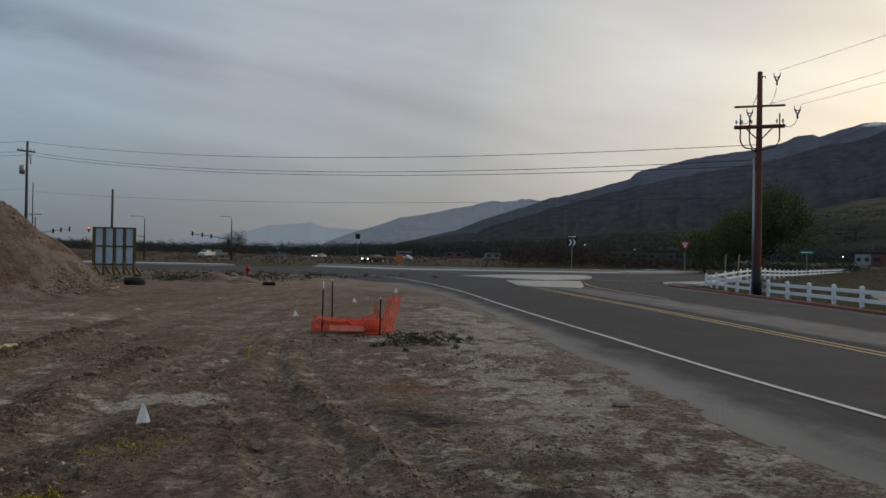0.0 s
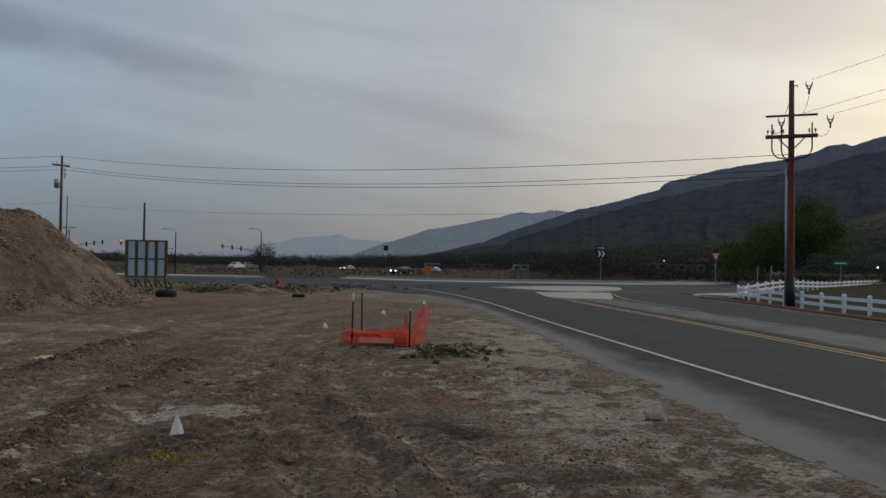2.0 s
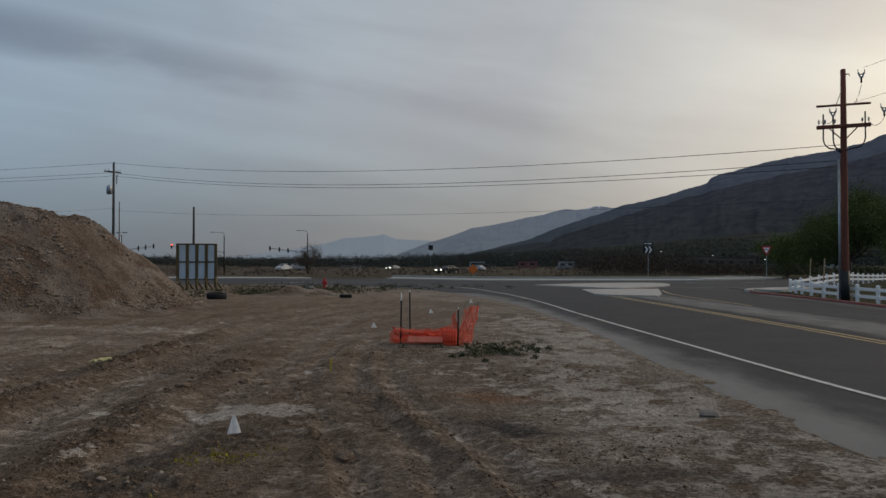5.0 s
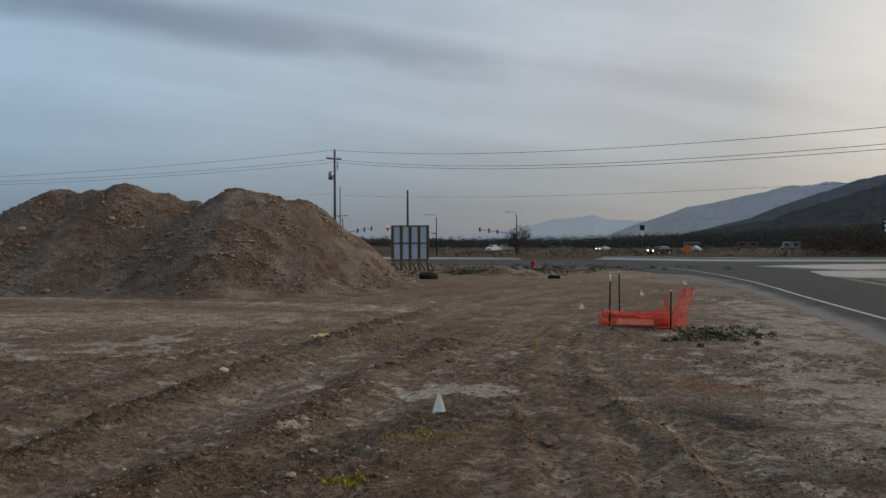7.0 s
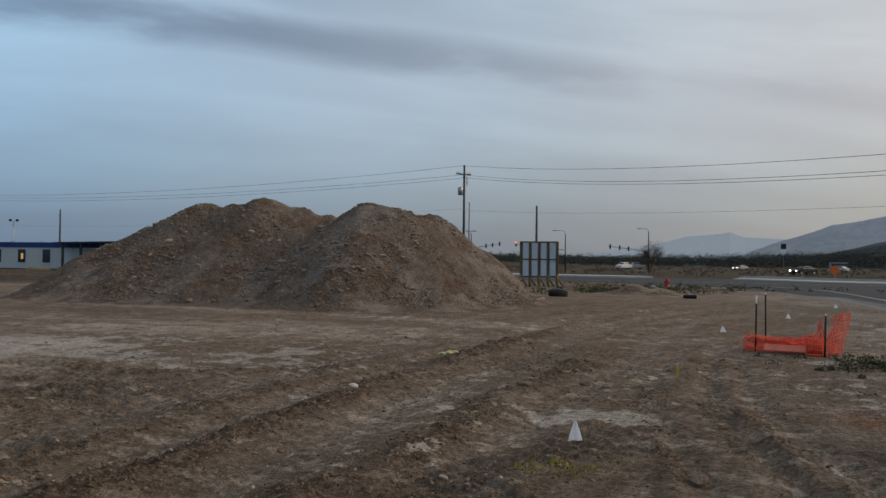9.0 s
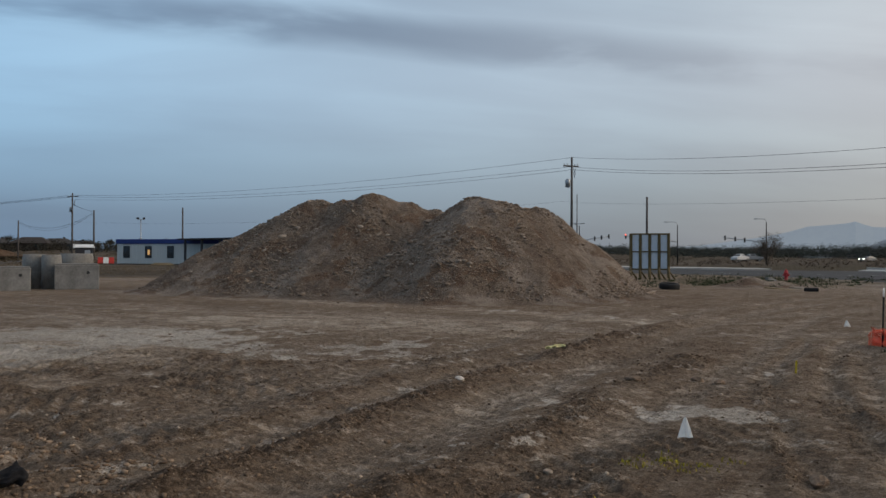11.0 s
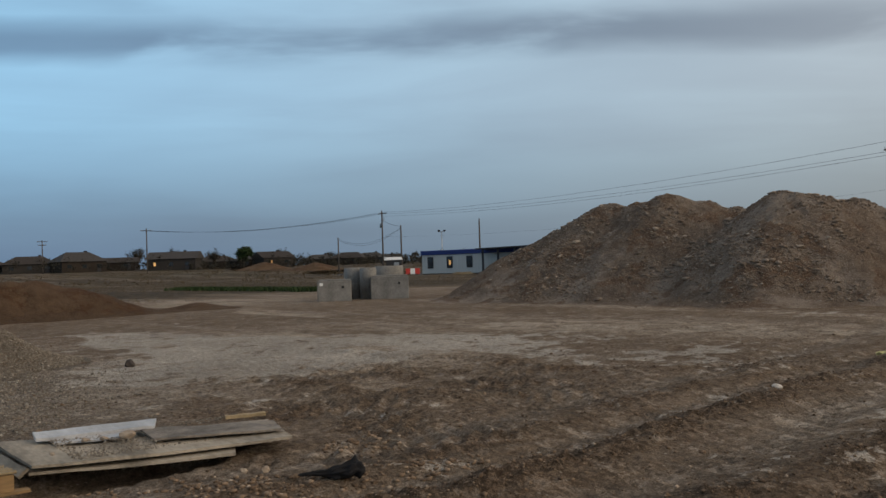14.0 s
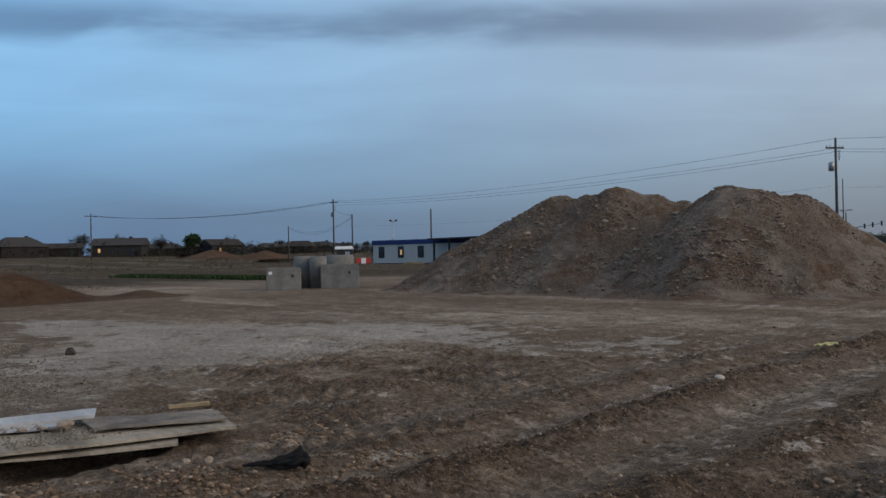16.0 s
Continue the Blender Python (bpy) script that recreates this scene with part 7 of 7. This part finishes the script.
def leaves(name, centres, radii, n, size, mat, rng, squash=0.8, aspect=0.55):
    """Leaf clumps: small bent quads strewn through ellipsoids."""
    k = rng.randint(0, len(centres), n)
    d = rng.normal(size=(n, 3))
    d /= np.linalg.norm(d, axis=1)[:, None]
    rad = rng.rand(n) ** 0.45
    c_ = np.asarray(centres)[k] + d * (np.asarray(radii)[k] * rad)[:, None] * np.array([1, 1, squash])
    a, b_ = rng.normal(size=(n, 3)), rng.normal(size=(n, 3))
    a /= np.linalg.norm(a, axis=1)[:, None]
    b_ -= (b_ * a).sum(1)[:, None] * a
    b_ /= np.linalg.norm(b_, axis=1)[:, None]
    s_ = (size * (0.5 + rng.rand(n)))[:, None]
    V = np.stack([c_ - a * s_, c_ + b_ * s_ * aspect, c_ + a * s_, c_ - b_ * s_ * aspect], 1).reshape(-1, 3)
    return from_arrays(name, V, np.arange(4 * n).reshape(n, 4), mat)


def limbs(bm, p, d, length, r, depth, rng, tips, spread=0.55, up=0.12):
    q = p + d * length
    mid_ = p.lerp(q, 0.5) + Vector(rng.normal(size=3)) * length * 0.06
    tube(bm, [p, mid_, q], [r, r * 0.82, r * 0.62], 6 if r > 0.05 else 4, False)
    if depth == 0:
        tips.append(q)
        return
    for k in range(3):
        e = (d + Vector(rng.normal(size=3)) * spread + Vector((0, 0, up))).normalized()
        limbs(bm, p.lerp(q, 0.55 + 0.45 * (k / 2)), e, length * rng.uniform(0.6, 0.82), r * 0.56, depth - 1, rng, tips, spread, up)
        tips.append(q)


def leafy_tree(at, h, w, n, size, mat, seed, label, squash=0.85, depth=4):
    rng = np.random.RandomState(seed)
    t_ = thing("tree", at, 0, label, "tree")
    bm, tips = bmesh.new(), []
    for k in range(3):
        limbs(bm, Vector((0, 0, -0.2)), Vector((rng.uniform(-0.35, 0.35), rng.uniform(-0.35, 0.35), 1)).normalized(), h * 0.26, h * 0.025, depth, rng, tips)
    part("trunk", bm, BARK, t_)
    P = np.array([v[:] for v in tips])
    P = P[P[:, 2] > h * 0.12]
    P[:, :2] -= P[:, :2].mean(0)
    P[:, :2] *= (w / 2) * 0.85 / np.percentile(np.hypot(P[:, 0], P[:, 1]), 96)
    P[:, 2] = np.clip(P[:, 2] * h * 0.9 / np.percentile(P[:, 2], 99), h * 0.1, h * 0.97)
    rad = w * 0.10 * (0.6 + rng.rand(len(P)))
    ob = new("crown", leaves("crown", P, rad, n, size, mat, rng, squash))
    ob.parent = t_
    return t_


def bare_tree(at, h, seed, label, depth=5, spread=0.42, up=0.16, stems=3):
    rng = np.random.RandomState(seed)
    t_ = thing("tree", at, 0, label, "tree")
    bm, tips = bmesh.new(), []
    for k in range(stems):
        limbs(bm, Vector((0, 0, -0.2)), Vector((rng.uniform(-0.4, 0.4), rng.uniform(-0.4, 0.4), 1)).normalized(), h * 0.27, h * 0.016, depth, rng, tips, spread, up)
    part("trunk", bm, BARK, t_)
    P = np.array([v[:] for v in tips])
    ob = new("crown", leaves("crown", P, np.full(len(P), h * 0.06), 1500 if depth > 4 else 1300, h * 0.045, TWIG if depth > 4 else DUSK_SHRUB, rng, 1.0, 0.035 if depth > 4 else 0.09))
    ob.parent = t_
    return t_


a = pol(-20.7, 108)
leafy_tree((a.x, a.y, 0), 10.6, 14.0, 90000, 0.08, LEAF, 5, "broad spring-green tree beyond the white fence")
a = pol(-17.4, 112)
leafy_tree((a.x, a.y, 0), 5.2, 7.5, 5000, 0.15, LEAF, 8, "smaller spring-green tree beside the broad one")
a = pol(14.0, 150)
bare_tree((a.x, a.y, 0), 7.4, 3, "nearly bare tree beside the far road", 5, 0.52, 0.10, 4)
a = pol(67.85, 252)
leafy_tree((a.x, a.y, 2.4), 6.2, 6.0, 2600, 0.28, DARK_LEAF, 21, "dense dark green tree among the houses")
for k, (az, r, h) in enumerate(((69.7, 252, 8.0), (74.6, 300, 11), (84.9, 262, 9.0), (88.9, 250, 9.0), (87.6, 252, 8.8), (64.2, 300, 5), (60.2, 330, 6), (56.5, 330, 6), (72.4, 256, 8.6), (77.2, 262, 6.5), (65.4, 270, 7.5), (62.0, 290, 7))):
    p = pol(az, r)
    bare_tree((p.x, p.y, float(plain(np.array([p.x]), np.array([p.y]))[0])), h, 30 + k, "bare tree among the far houses", 4)

rng = np.random.RandomState(31)


def clumps(name, azs, rs, hs, n_each, mat, label, size=0.35, base=None, spread=0.35, aspect=0.8, lobes=4):
    cs, rd = [], []
    for az, r, h in zip(azs, rs, hs):
        p = pol(az, r)
        g = 0.0 if base is None else base(az, r)
        if base is None:
            g = float(plain(np.array([p.x]), np.array([p.y]))[0])
        for k in range(lobes):
            cs.append((p.x + rng.normal() * h * spread, p.y + rng.normal() * h * spread, g + h * rng.uniform(0.2, 0.75)))
            rd.append(h * rng.uniform(0.25, 0.42))
    ob = new(name, leaves(name, cs, rd, n_each * len(azs), size, mat, rng, 0.9, aspect))
    return tagged(ob, label, "woods", kind="stuff")


n = 1000
azs, rs = rng.uniform(-6, 54, n), rng.uniform(430, 700, n)
clumps("far_woods", azs, rs, 1.0 + np.tan(np.radians(np.interp(azs, [-6, 1, 7, 18, 54], [1.3, 1.2, 0.95, 0.62, 0.55]))) * rs * rng.uniform(0.5, 1.0, n), 330, BELT, "belt of far trees along the valley floor", 0.24, None, 1.5, 0.7, 10)


def hillside(az, r):
    return max(0.0, (1.65 + 1900 * math.tan(radians(np.interp(-az, [p[0] for p in HILL_RIDGE], [p[1] for p in HILL_RIDGE])))) * max(0.0, (r - 800) / 1100) ** 1.25)


n = 1200
azs = rng.uniform(-46, 6, n)
clumps("far_woods", azs, 520 + 1150 * rng.rand(n) ** 1.4, rng.uniform(5, 11, n), 230, BELT, "wooded suburbs below the mountains", 0.42, hillside, 1.5, 0.7, 8)
n = 420
azs = rng.uniform(52, 100, n)
clumps("far_woods", azs, rng.uniform(236, 330, n), rng.uniform(1.2, 4.4, n), 110, DUSK_SHRUB, "shrubs and trees among the far houses", 0.3, None, 0.9, 0.4, 6)
clumps("far_woods", rng.uniform(86.2, 90.5, 40), rng.uniform(240, 256, 40), rng.uniform(2.6, 4.6, 40), 300, DUSK_SHRUB, "dark bushes beside the last house", 0.22, None, 0.7, 0.35, 6)
n = 90
azs = np.concatenate([rng.uniform(-11, -5.5, 60), rng.uniform(-17.5, -11, 30)])
clumps("brush", azs, rng.uniform(128, 160, n), np.concatenate([rng.uniform(2.2, 4.6, 60), rng.uniform(1.0, 2.6, 30)]), 650, BRUSH_TWIG, "brown leafless brush beyond the roundabout", 0.16, None, 0.95, 0.16, 9)
n = 60
clumps("brush", rng.uniform(-26, -16, n), rng.uniform(120, 150, n), rng.uniform(0.8, 1.8, n), 200, WEED, "low dark shrubs beyond the white fence", 0.14, None, 0.9, 0.4, 7)


n = 900
azs = rng.uniform(-30, 50, n)
clumps("scrub", azs, rng.uniform(112, 380, n), rng.uniform(0.4, 1.2, n), 60, TWIG, "low brown scrub over the far fields", 0.13, None, 1.6, 0.3, 6)
n = 260
clumps("scrub", rng.uniform(50, 96, n), rng.uniform(120, 250, n), rng.uniform(0.3, 0.8, n), 60, STRAW, "low brown scrub in the open field", 0.13, None, 1.8, 0.3, 6)


def blades(name, x, y, z, h, mat, rng, label, cat, width=0.008):
    """Tufts of thin blades."""
    n_ = len(x)
    a = rng.rand(n_) * 2 * np.pi
    lean = h * (0.2 + 0.6 * rng.rand(n_))
    dx_, dy_ = np.cos(a), np.sin(a)
    wv = width * (0.6 + 0.8 * rng.rand(n_))
    V = np.stack([np.stack([x - dy_ * wv, y + dx_ * wv, z - 0.01], 1), np.stack([x + dy_ * wv, y - dx_ * wv, z - 0.01], 1),
                  np.stack([x + dx_ * lean * 0.4 + dy_ * wv * 0.8, y + dy_ * lean * 0.4 - dx_ * wv * 0.8, z + h * 0.65], 1), np.stack([x + dx_ * lean, y + dy_ * lean, z + h], 1)], 1).reshape(-1, 3)
    return tagged(new(name, from_arrays(name, V, np.arange(4 * n_).reshape(n_, 4), mat)), label, cat, kind="stuff")


def tufts(cx, cy, sx, sy, n_t, per, spread, rng):
    tx, ty_ = rng.normal(cx, sx, n_t), rng.normal(cy, sy, n_t)
    x = np.repeat(tx, per) + rng.normal(size=n_t * per) * spread
    y = np.repeat(ty_, per) + rng.normal(size=n_t * per) * spread
    return x, y


def low_weeds(cx, cy, sx, sy, count, leaf_count, leaf, label):
    tx, ty_ = rng.normal(cx, sx, count), rng.normal(cy, sy, count)
    wc = np.stack([tx, ty_, land(tx, ty_) + 0.02], 1)
    return tagged(new("weeds", leaves("weeds", wc, rng.uniform(0.4, 1.5, count) * leaf * 7, leaf_count, leaf, WEED, rng, 0.6, 0.4)), label, "weeds", kind="stuff")


low_weeds(-0.25, 16.0, 0.62, 0.75, 60, 6000, 0.018, "low clumps of dark green weeds beside the orange net")
low_weeds(-13.6, 47.5, 2.6, 2.0, 60, 3200, 0.05, "dark green weeds along the far verge")
low_weeds(-12.5, 60.0, 4.5, 2.2, 70, 2600, 0.06, "green weeds before the far road")
low_weeds(-17.5, 41.5, 0.9, 0.6, 16, 900, 0.04, "green weeds round the old tyre")
x, y = tufts(-2.43, 5.2, 0.09, 0.12, 8, 40, 0.03, rng)
x2, y2 = tufts(-2.4, 6.8, 0.16, 0.2, 14, 16, 0.05, rng)
x, y = np.concatenate([x, x2]), np.concatenate([y, y2])
blades("yellow_grass", x, y, land(x, y), rng.uniform(0.012, 0.04, len(x)), YGRASS, rng, "tufts of grass sprayed with yellow marking paint", "grass", 0.006)
x, y = tufts(-15, 54.5, 3.6, 4.0, 50, 30, 0.45, rng)
blades("weeds", x, y, plain(x, y), rng.uniform(0.03, 0.14, len(x)), WEED, rng, "green weeds on the far verge", "weeds", 0.03)
x = np.concatenate([rng.uniform(-76, -52, 9000), rng.uniform(-88, -65, 9000)])
y = np.concatenate([26 + 0.1 * (x[:9000] + 64) + rng.normal(size=9000) * 0.5, 5.2 + 0.18 * (x[9000:] + 76) + rng.normal(size=9000) * 0.9])
blades("weeds", x, y, plain(x, y), rng.uniform(0.08, 0.34, len(x)), DARK_LEAF, rng, "strip of green weeds at the edge of the site", "weeds", 0.05)
x, y = rng.uniform(-220, -48, 70000), rng.uniform(-20, 95, 70000)
keep = (np.abs(y - 25 - 0.32 * (x + 40)) > 5) & (y > 6 + 0.32 * (x + 48)) | (x < -100)
keep &= fbm(x / 14, y / 14, 2, 91) > 0.42
x, y = x[keep], y[keep]
blades("dry_grass", x, y, plain(x, y), rng.uniform(0.04, 0.12, len(x)), STRAW, rng, "dry brown grass in the open field", "grass", 0.03)
x, y = rng.uniform(14.2, 50, 60000), rng.uniform(18, 90, 60000)
keep = (y < 60 + 0.4 * (x - 20)) & (x > np.interp(y, [p.y for p in front_kerb], [p.x for p in front_kerb]) + 0.3)
x, y = x[keep], y[keep]
blades("grass", x, y, plain(x, y), rng.uniform(0.02, 0.06, len(x)), WEED, rng, "rough grass on the verge behind the kerb", "grass", 0.015)

# small tree guard frames at the fence corner
for az, r in ((-18.7, 62), (-19.5, 60)):
    p = pol(az, r)
    o = tagged(part("tree_stake", tube(bmesh.new(), [(0, 0, -0.1), (0.12, 0, 1.9)], 0.035, 6), LUMBER), "wooden stake leaning at the fence corner", "stake")
    o.matrix_world = pose(p.x, p.y, 0.1, 0, 0, 10)

# ---- stone pillar ----
STONE = island_material("pillar_stone", [(0.0, (0.07, 0.062, 0.058)), (0.6, (0.13, 0.115, 0.105)), (1.0, (0.20, 0.175, 0.155))])
p = pol(-29.3, 68)
pil = thing("gate_pillar", (p.x, p.y, 0.55), -29, "dark stone entrance pillar with a rounded cap", "pillar")
rng = np.random.RandomState(4)
part("core", box(bmesh.new(), (0, 0, 1.35), (1.36, 0.86, 2.7)), STONE, pil)
for row in range(9):
    xx = -0.72
    while xx < 0.6:
        wv = rng.uniform(0.25, 0.5)
        wv = min(wv, 0.74 - xx)
        o = part("stone", box(bmesh.new(), (xx + wv / 2, -0.44, 0.15 + 0.3 * row), (wv - 0.025, 0.1 + 0.05 * rng.rand(), 0.27), bevel=0.03), STONE, pil)
        xx += wv
bm = bmesh.new()
tube(bm, [(-0.9, 0, 2.75), (0.9, 0, 2.75)], 0.16, 8)
box(bm, (0, 0, 2.8), (1.75, 1.1, 0.2), bevel=0.06)
part("cap", bm, FRAME, pil, "dark rounded cap")
part("cap_light", box(bmesh.new(), (-0.62, -0.1, 2.95), (0.55, 0.5, 0.1), bevel=0.02), SIGN_WHITE, pil, "pale slab on the cap")


# ---- vehicles ----
def vehicle(at, rz, paint, label, kind_="car", lights=False):
    v = thing(kind_, at, rz, label, "car" if kind_ == "car" else "truck", "vehicles on the far road")
    bm = bmesh.new()
    if kind_ == "car":
        prof = [(-2.2, 0.35), (2.2, 0.35), (2.25, 0.7), (1.9, 0.86), (1.0, 0.95), (0.35, 1.42), (-1.0, 1.45), (-1.7, 1.0), (-2.2, 0.92)]
    else:
        prof = [(-2.7, 0.5), (2.7, 0.5), (2.75, 1.0), (2.5, 1.18), (1.35, 1.28), (0.75, 1.88), (-0.75, 1.9), (-0.85, 1.25), (-2.7, 1.22)]
    for s_ in (-0.85, 0.85):
        top = [bm.verts.new((x_, s_ * (0.82 if z_ > 1.3 else 1.0), z_)) for x_, z_ in prof]
        bm.faces.new(top)
    bm.verts.ensure_lookup_table()
    n_ = len(prof)
    for i in range(n_):
        bm.faces.new((bm.verts[i], bm.verts[(i + 1) % n_], bm.verts[n_ + (i + 1) % n_], bm.verts[n_ + i]))
    bmesh.ops.bevel(bm, geom=list(bm.edges), offset=0.06, segments=2, affect="EDGES")
    part("body", bm, paint, v)
    z_ = 1.2 if kind_ == "car" else 1.58
    for s_ in (-1, 1):
        part("side_window", box(bmesh.new(), (-0.35 if kind_ == "car" else 0.0, s_ * 0.75, z_), (1.7 if kind_ == "car" else 1.2, 0.12, 0.32), 0, s_ * -14, 0, bevel=0.02), GLASS, v)
    part("windscreen", box(bmesh.new(), (0.72 if kind_ == "car" else 1.06, 0, z_), (0.06, 1.25, 0.5), 0, 0, -52, bevel=0.02), GLASS, v)
    for x_ in (1.35, -1.35) if kind_ == "car" else (1.75, -1.7):
        for s_ in (-1, 1):
            wh = part("wheel", tube(bmesh.new(), [(x_, s_ * 0.72, 0.34), (x_, s_ * 0.90, 0.34)], 0.35, 16), RUBBER, v)
            part("rim", tube(bmesh.new(), [(x_, s_ * 0.89, 0.34), (x_, s_ * 0.91, 0.34)], 0.2, 12), GALV, wh)
    for s_ in (-1, 1):
        x_ = 2.24 if kind_ == "car" else 2.74
        part("headlight", box(bmesh.new(), (x_, s_ * 0.62, 0.72 if kind_ == "car" else 0.98), (0.08, 0.3, 0.16), bevel=0.02), HEAD_GLOW if lights else SIGN_WHITE, v)
        part("tail_light", box(bmesh.new(), (-2.2 if kind_ == "car" else -2.7, s_ * 0.65, 0.8), (0.08, 0.22, 0.16), bevel=0.02), SIGN_RED, v)
    return v


PAINTS = [material("white_car_paint", (0.56, 0.56, 0.56), 0.3, var=0.04, spec=0.5), material("black_car_paint", (0.012, 0.013, 0.015), 0.25, var=0.1, spec=0.5), material("silver_car_paint", (0.22, 0.22, 0.225), 0.35, 0.3, var=0.05, spec=0.5)]
for az, r, rz, k, kd, lt, lab in ((15.6, 215, -105, 0, "truck", False, "white pickup truck parked by the far junction"), (14.9, 228, -140, 2, "truck", False, "silver pickup truck parked by the far junction"), (4.6, 150, -130, 1, "car", True, "black car with its headlights on"),
                                  (2.6, 215, 150, 0, "car", False, "white car on the far road"), (-3.2, 270, 10, 2, "car", False, "silver car on the far road"), (8.3, 235, -120, 2, "car", True, "silver car with its headlights on")):
    p = pol(az, r)
    vehicle((p.x, p.y, 0.0), rz, PAINTS[k], lab, kd, lt)
# small lamps burning in the far suburbs
for k, (az, r, z) in enumerate(((-12.8, 460, 6), (-17.6, 480, 8), (-25.4, 340, 3.2), (-28.3, 600, 9), (-9.6, 520, 9), (-15.2, 430, 3.5), (-16.0, 430, 3.5))):
    p = pol(az, r)
    l_ = thing("street_lamp", (p.x, p.y, 0), 0, "distant lit lamp on a post among the suburbs", "street lamp", "far lamps")
    part("shaft", tube(bmesh.new(), [(0, 0, 0), (0, 0, z)], 0.08, 6), DARK_METAL, l_)
    part("luminaire", box(bmesh.new(), (0, 0, z + 0.2), (0.45, 0.45, 0.3), bevel=0.08), HEAD_GLOW, l_)

# ---- clods thrown out round the hollow ----
rng = np.random.RandomState(41)
x, y = rng.uniform(-7.35, -5.7, 5200), rng.uniform(0.0, 4.6, 5200)
keep = fbm(x * 1.5, y * 1.5, 3, 44) > rng.uniform(0.38, 0.66, len(x))
keep &= ~((x < -6.95) & (y < 1.6))
x, y = x[keep], y[keep]
tagged(new("thrown_clods", stones("thrown_clods", x, y, land(x, y), 0.010 + 0.055 * rng.rand(len(x)) ** 3, RUBBLE, rng, 0.5)), "clods and stones thrown out beside the boards", "earth clods", kind="stuff")

# ---- loose stones and clods over the earth ----
rng = np.random.RandomState(17)
n = 26000
r_, a_ = 4.2 + 26 * rng.rand(n) ** 1.7, np.radians(rng.uniform(-32, 100, n))
x, y = -r_ * np.sin(a_), r_ * np.cos(a_)
edge_x = np.interp(y, [p.y for p in EDGE[:80]], [p.x for p in EDGE[:80]])
prob = 0.25 + 1.6 * step(fbm(x / 1.7, y / 1.9, 3, 95), 0.42, 0.66) + 0.6 * np.exp(-((beside(x, y, BERMS[0][0])) / 0.4) ** 2) + 0.9 * wear(x, y)[0]
keep = (rng.rand(n) * 2.0 < prob) & (((x + 15.0) / 6.6) ** 2 + ((y - 6.6) / 4.2) ** 2 > 1) & (x < edge_x - 0.15) & ~((x < -7.2) & (x > -9.6) & (y > 1.3) & (y < 4.2))
x, y = x[keep], y[keep]
size = 0.006 + 0.014 * rng.rand(len(x)) ** 2.5 + 0.04 * rng.rand(len(x)) ** 60
tagged(new("loose_stones", stones("loose_stones", x, y, land(x, y), size * (1 + 0.02 * np.hypot(x, y)), RUBBLE, rng)), "small stones and clods strewn over the rutted earth", "stones", kind="stuff")


n = 150000
r_, a_ = 4.6 + 13 * rng.rand(n) ** 1.3, np.radians(rng.uniform(-30, 96, n))
x, y = -r_ * np.sin(a_), r_ * np.cos(a_)
keep = (rng.rand(n) < 0.01 + 0.6 * wear(x, y)[0]) & (((x + 15.0) / 6.6) ** 2 + ((y - 6.6) / 4.2) ** 2 > 1) & (x < np.interp(y, EDGE_Y, EDGE_X) - 0.05) & ~((x < -7.2) & (x > -9.2) & (y > -0.4) & (y < 4.0))
x, y = x[keep], y[keep]
size = (0.010 + 0.026 * rng.rand(len(x)) ** 2.5 + 0.03 * rng.rand(len(x)) ** 20) * (0.7 + 0.03 * np.hypot(x, y))
tagged(new("earth_crumbs", crumbs("earth_crumbs", x, y, land(x, y), size, RUBBLE, rng)), "fine crumbs and clods of brown earth along the ruts", "earth clods", kind="stuff")
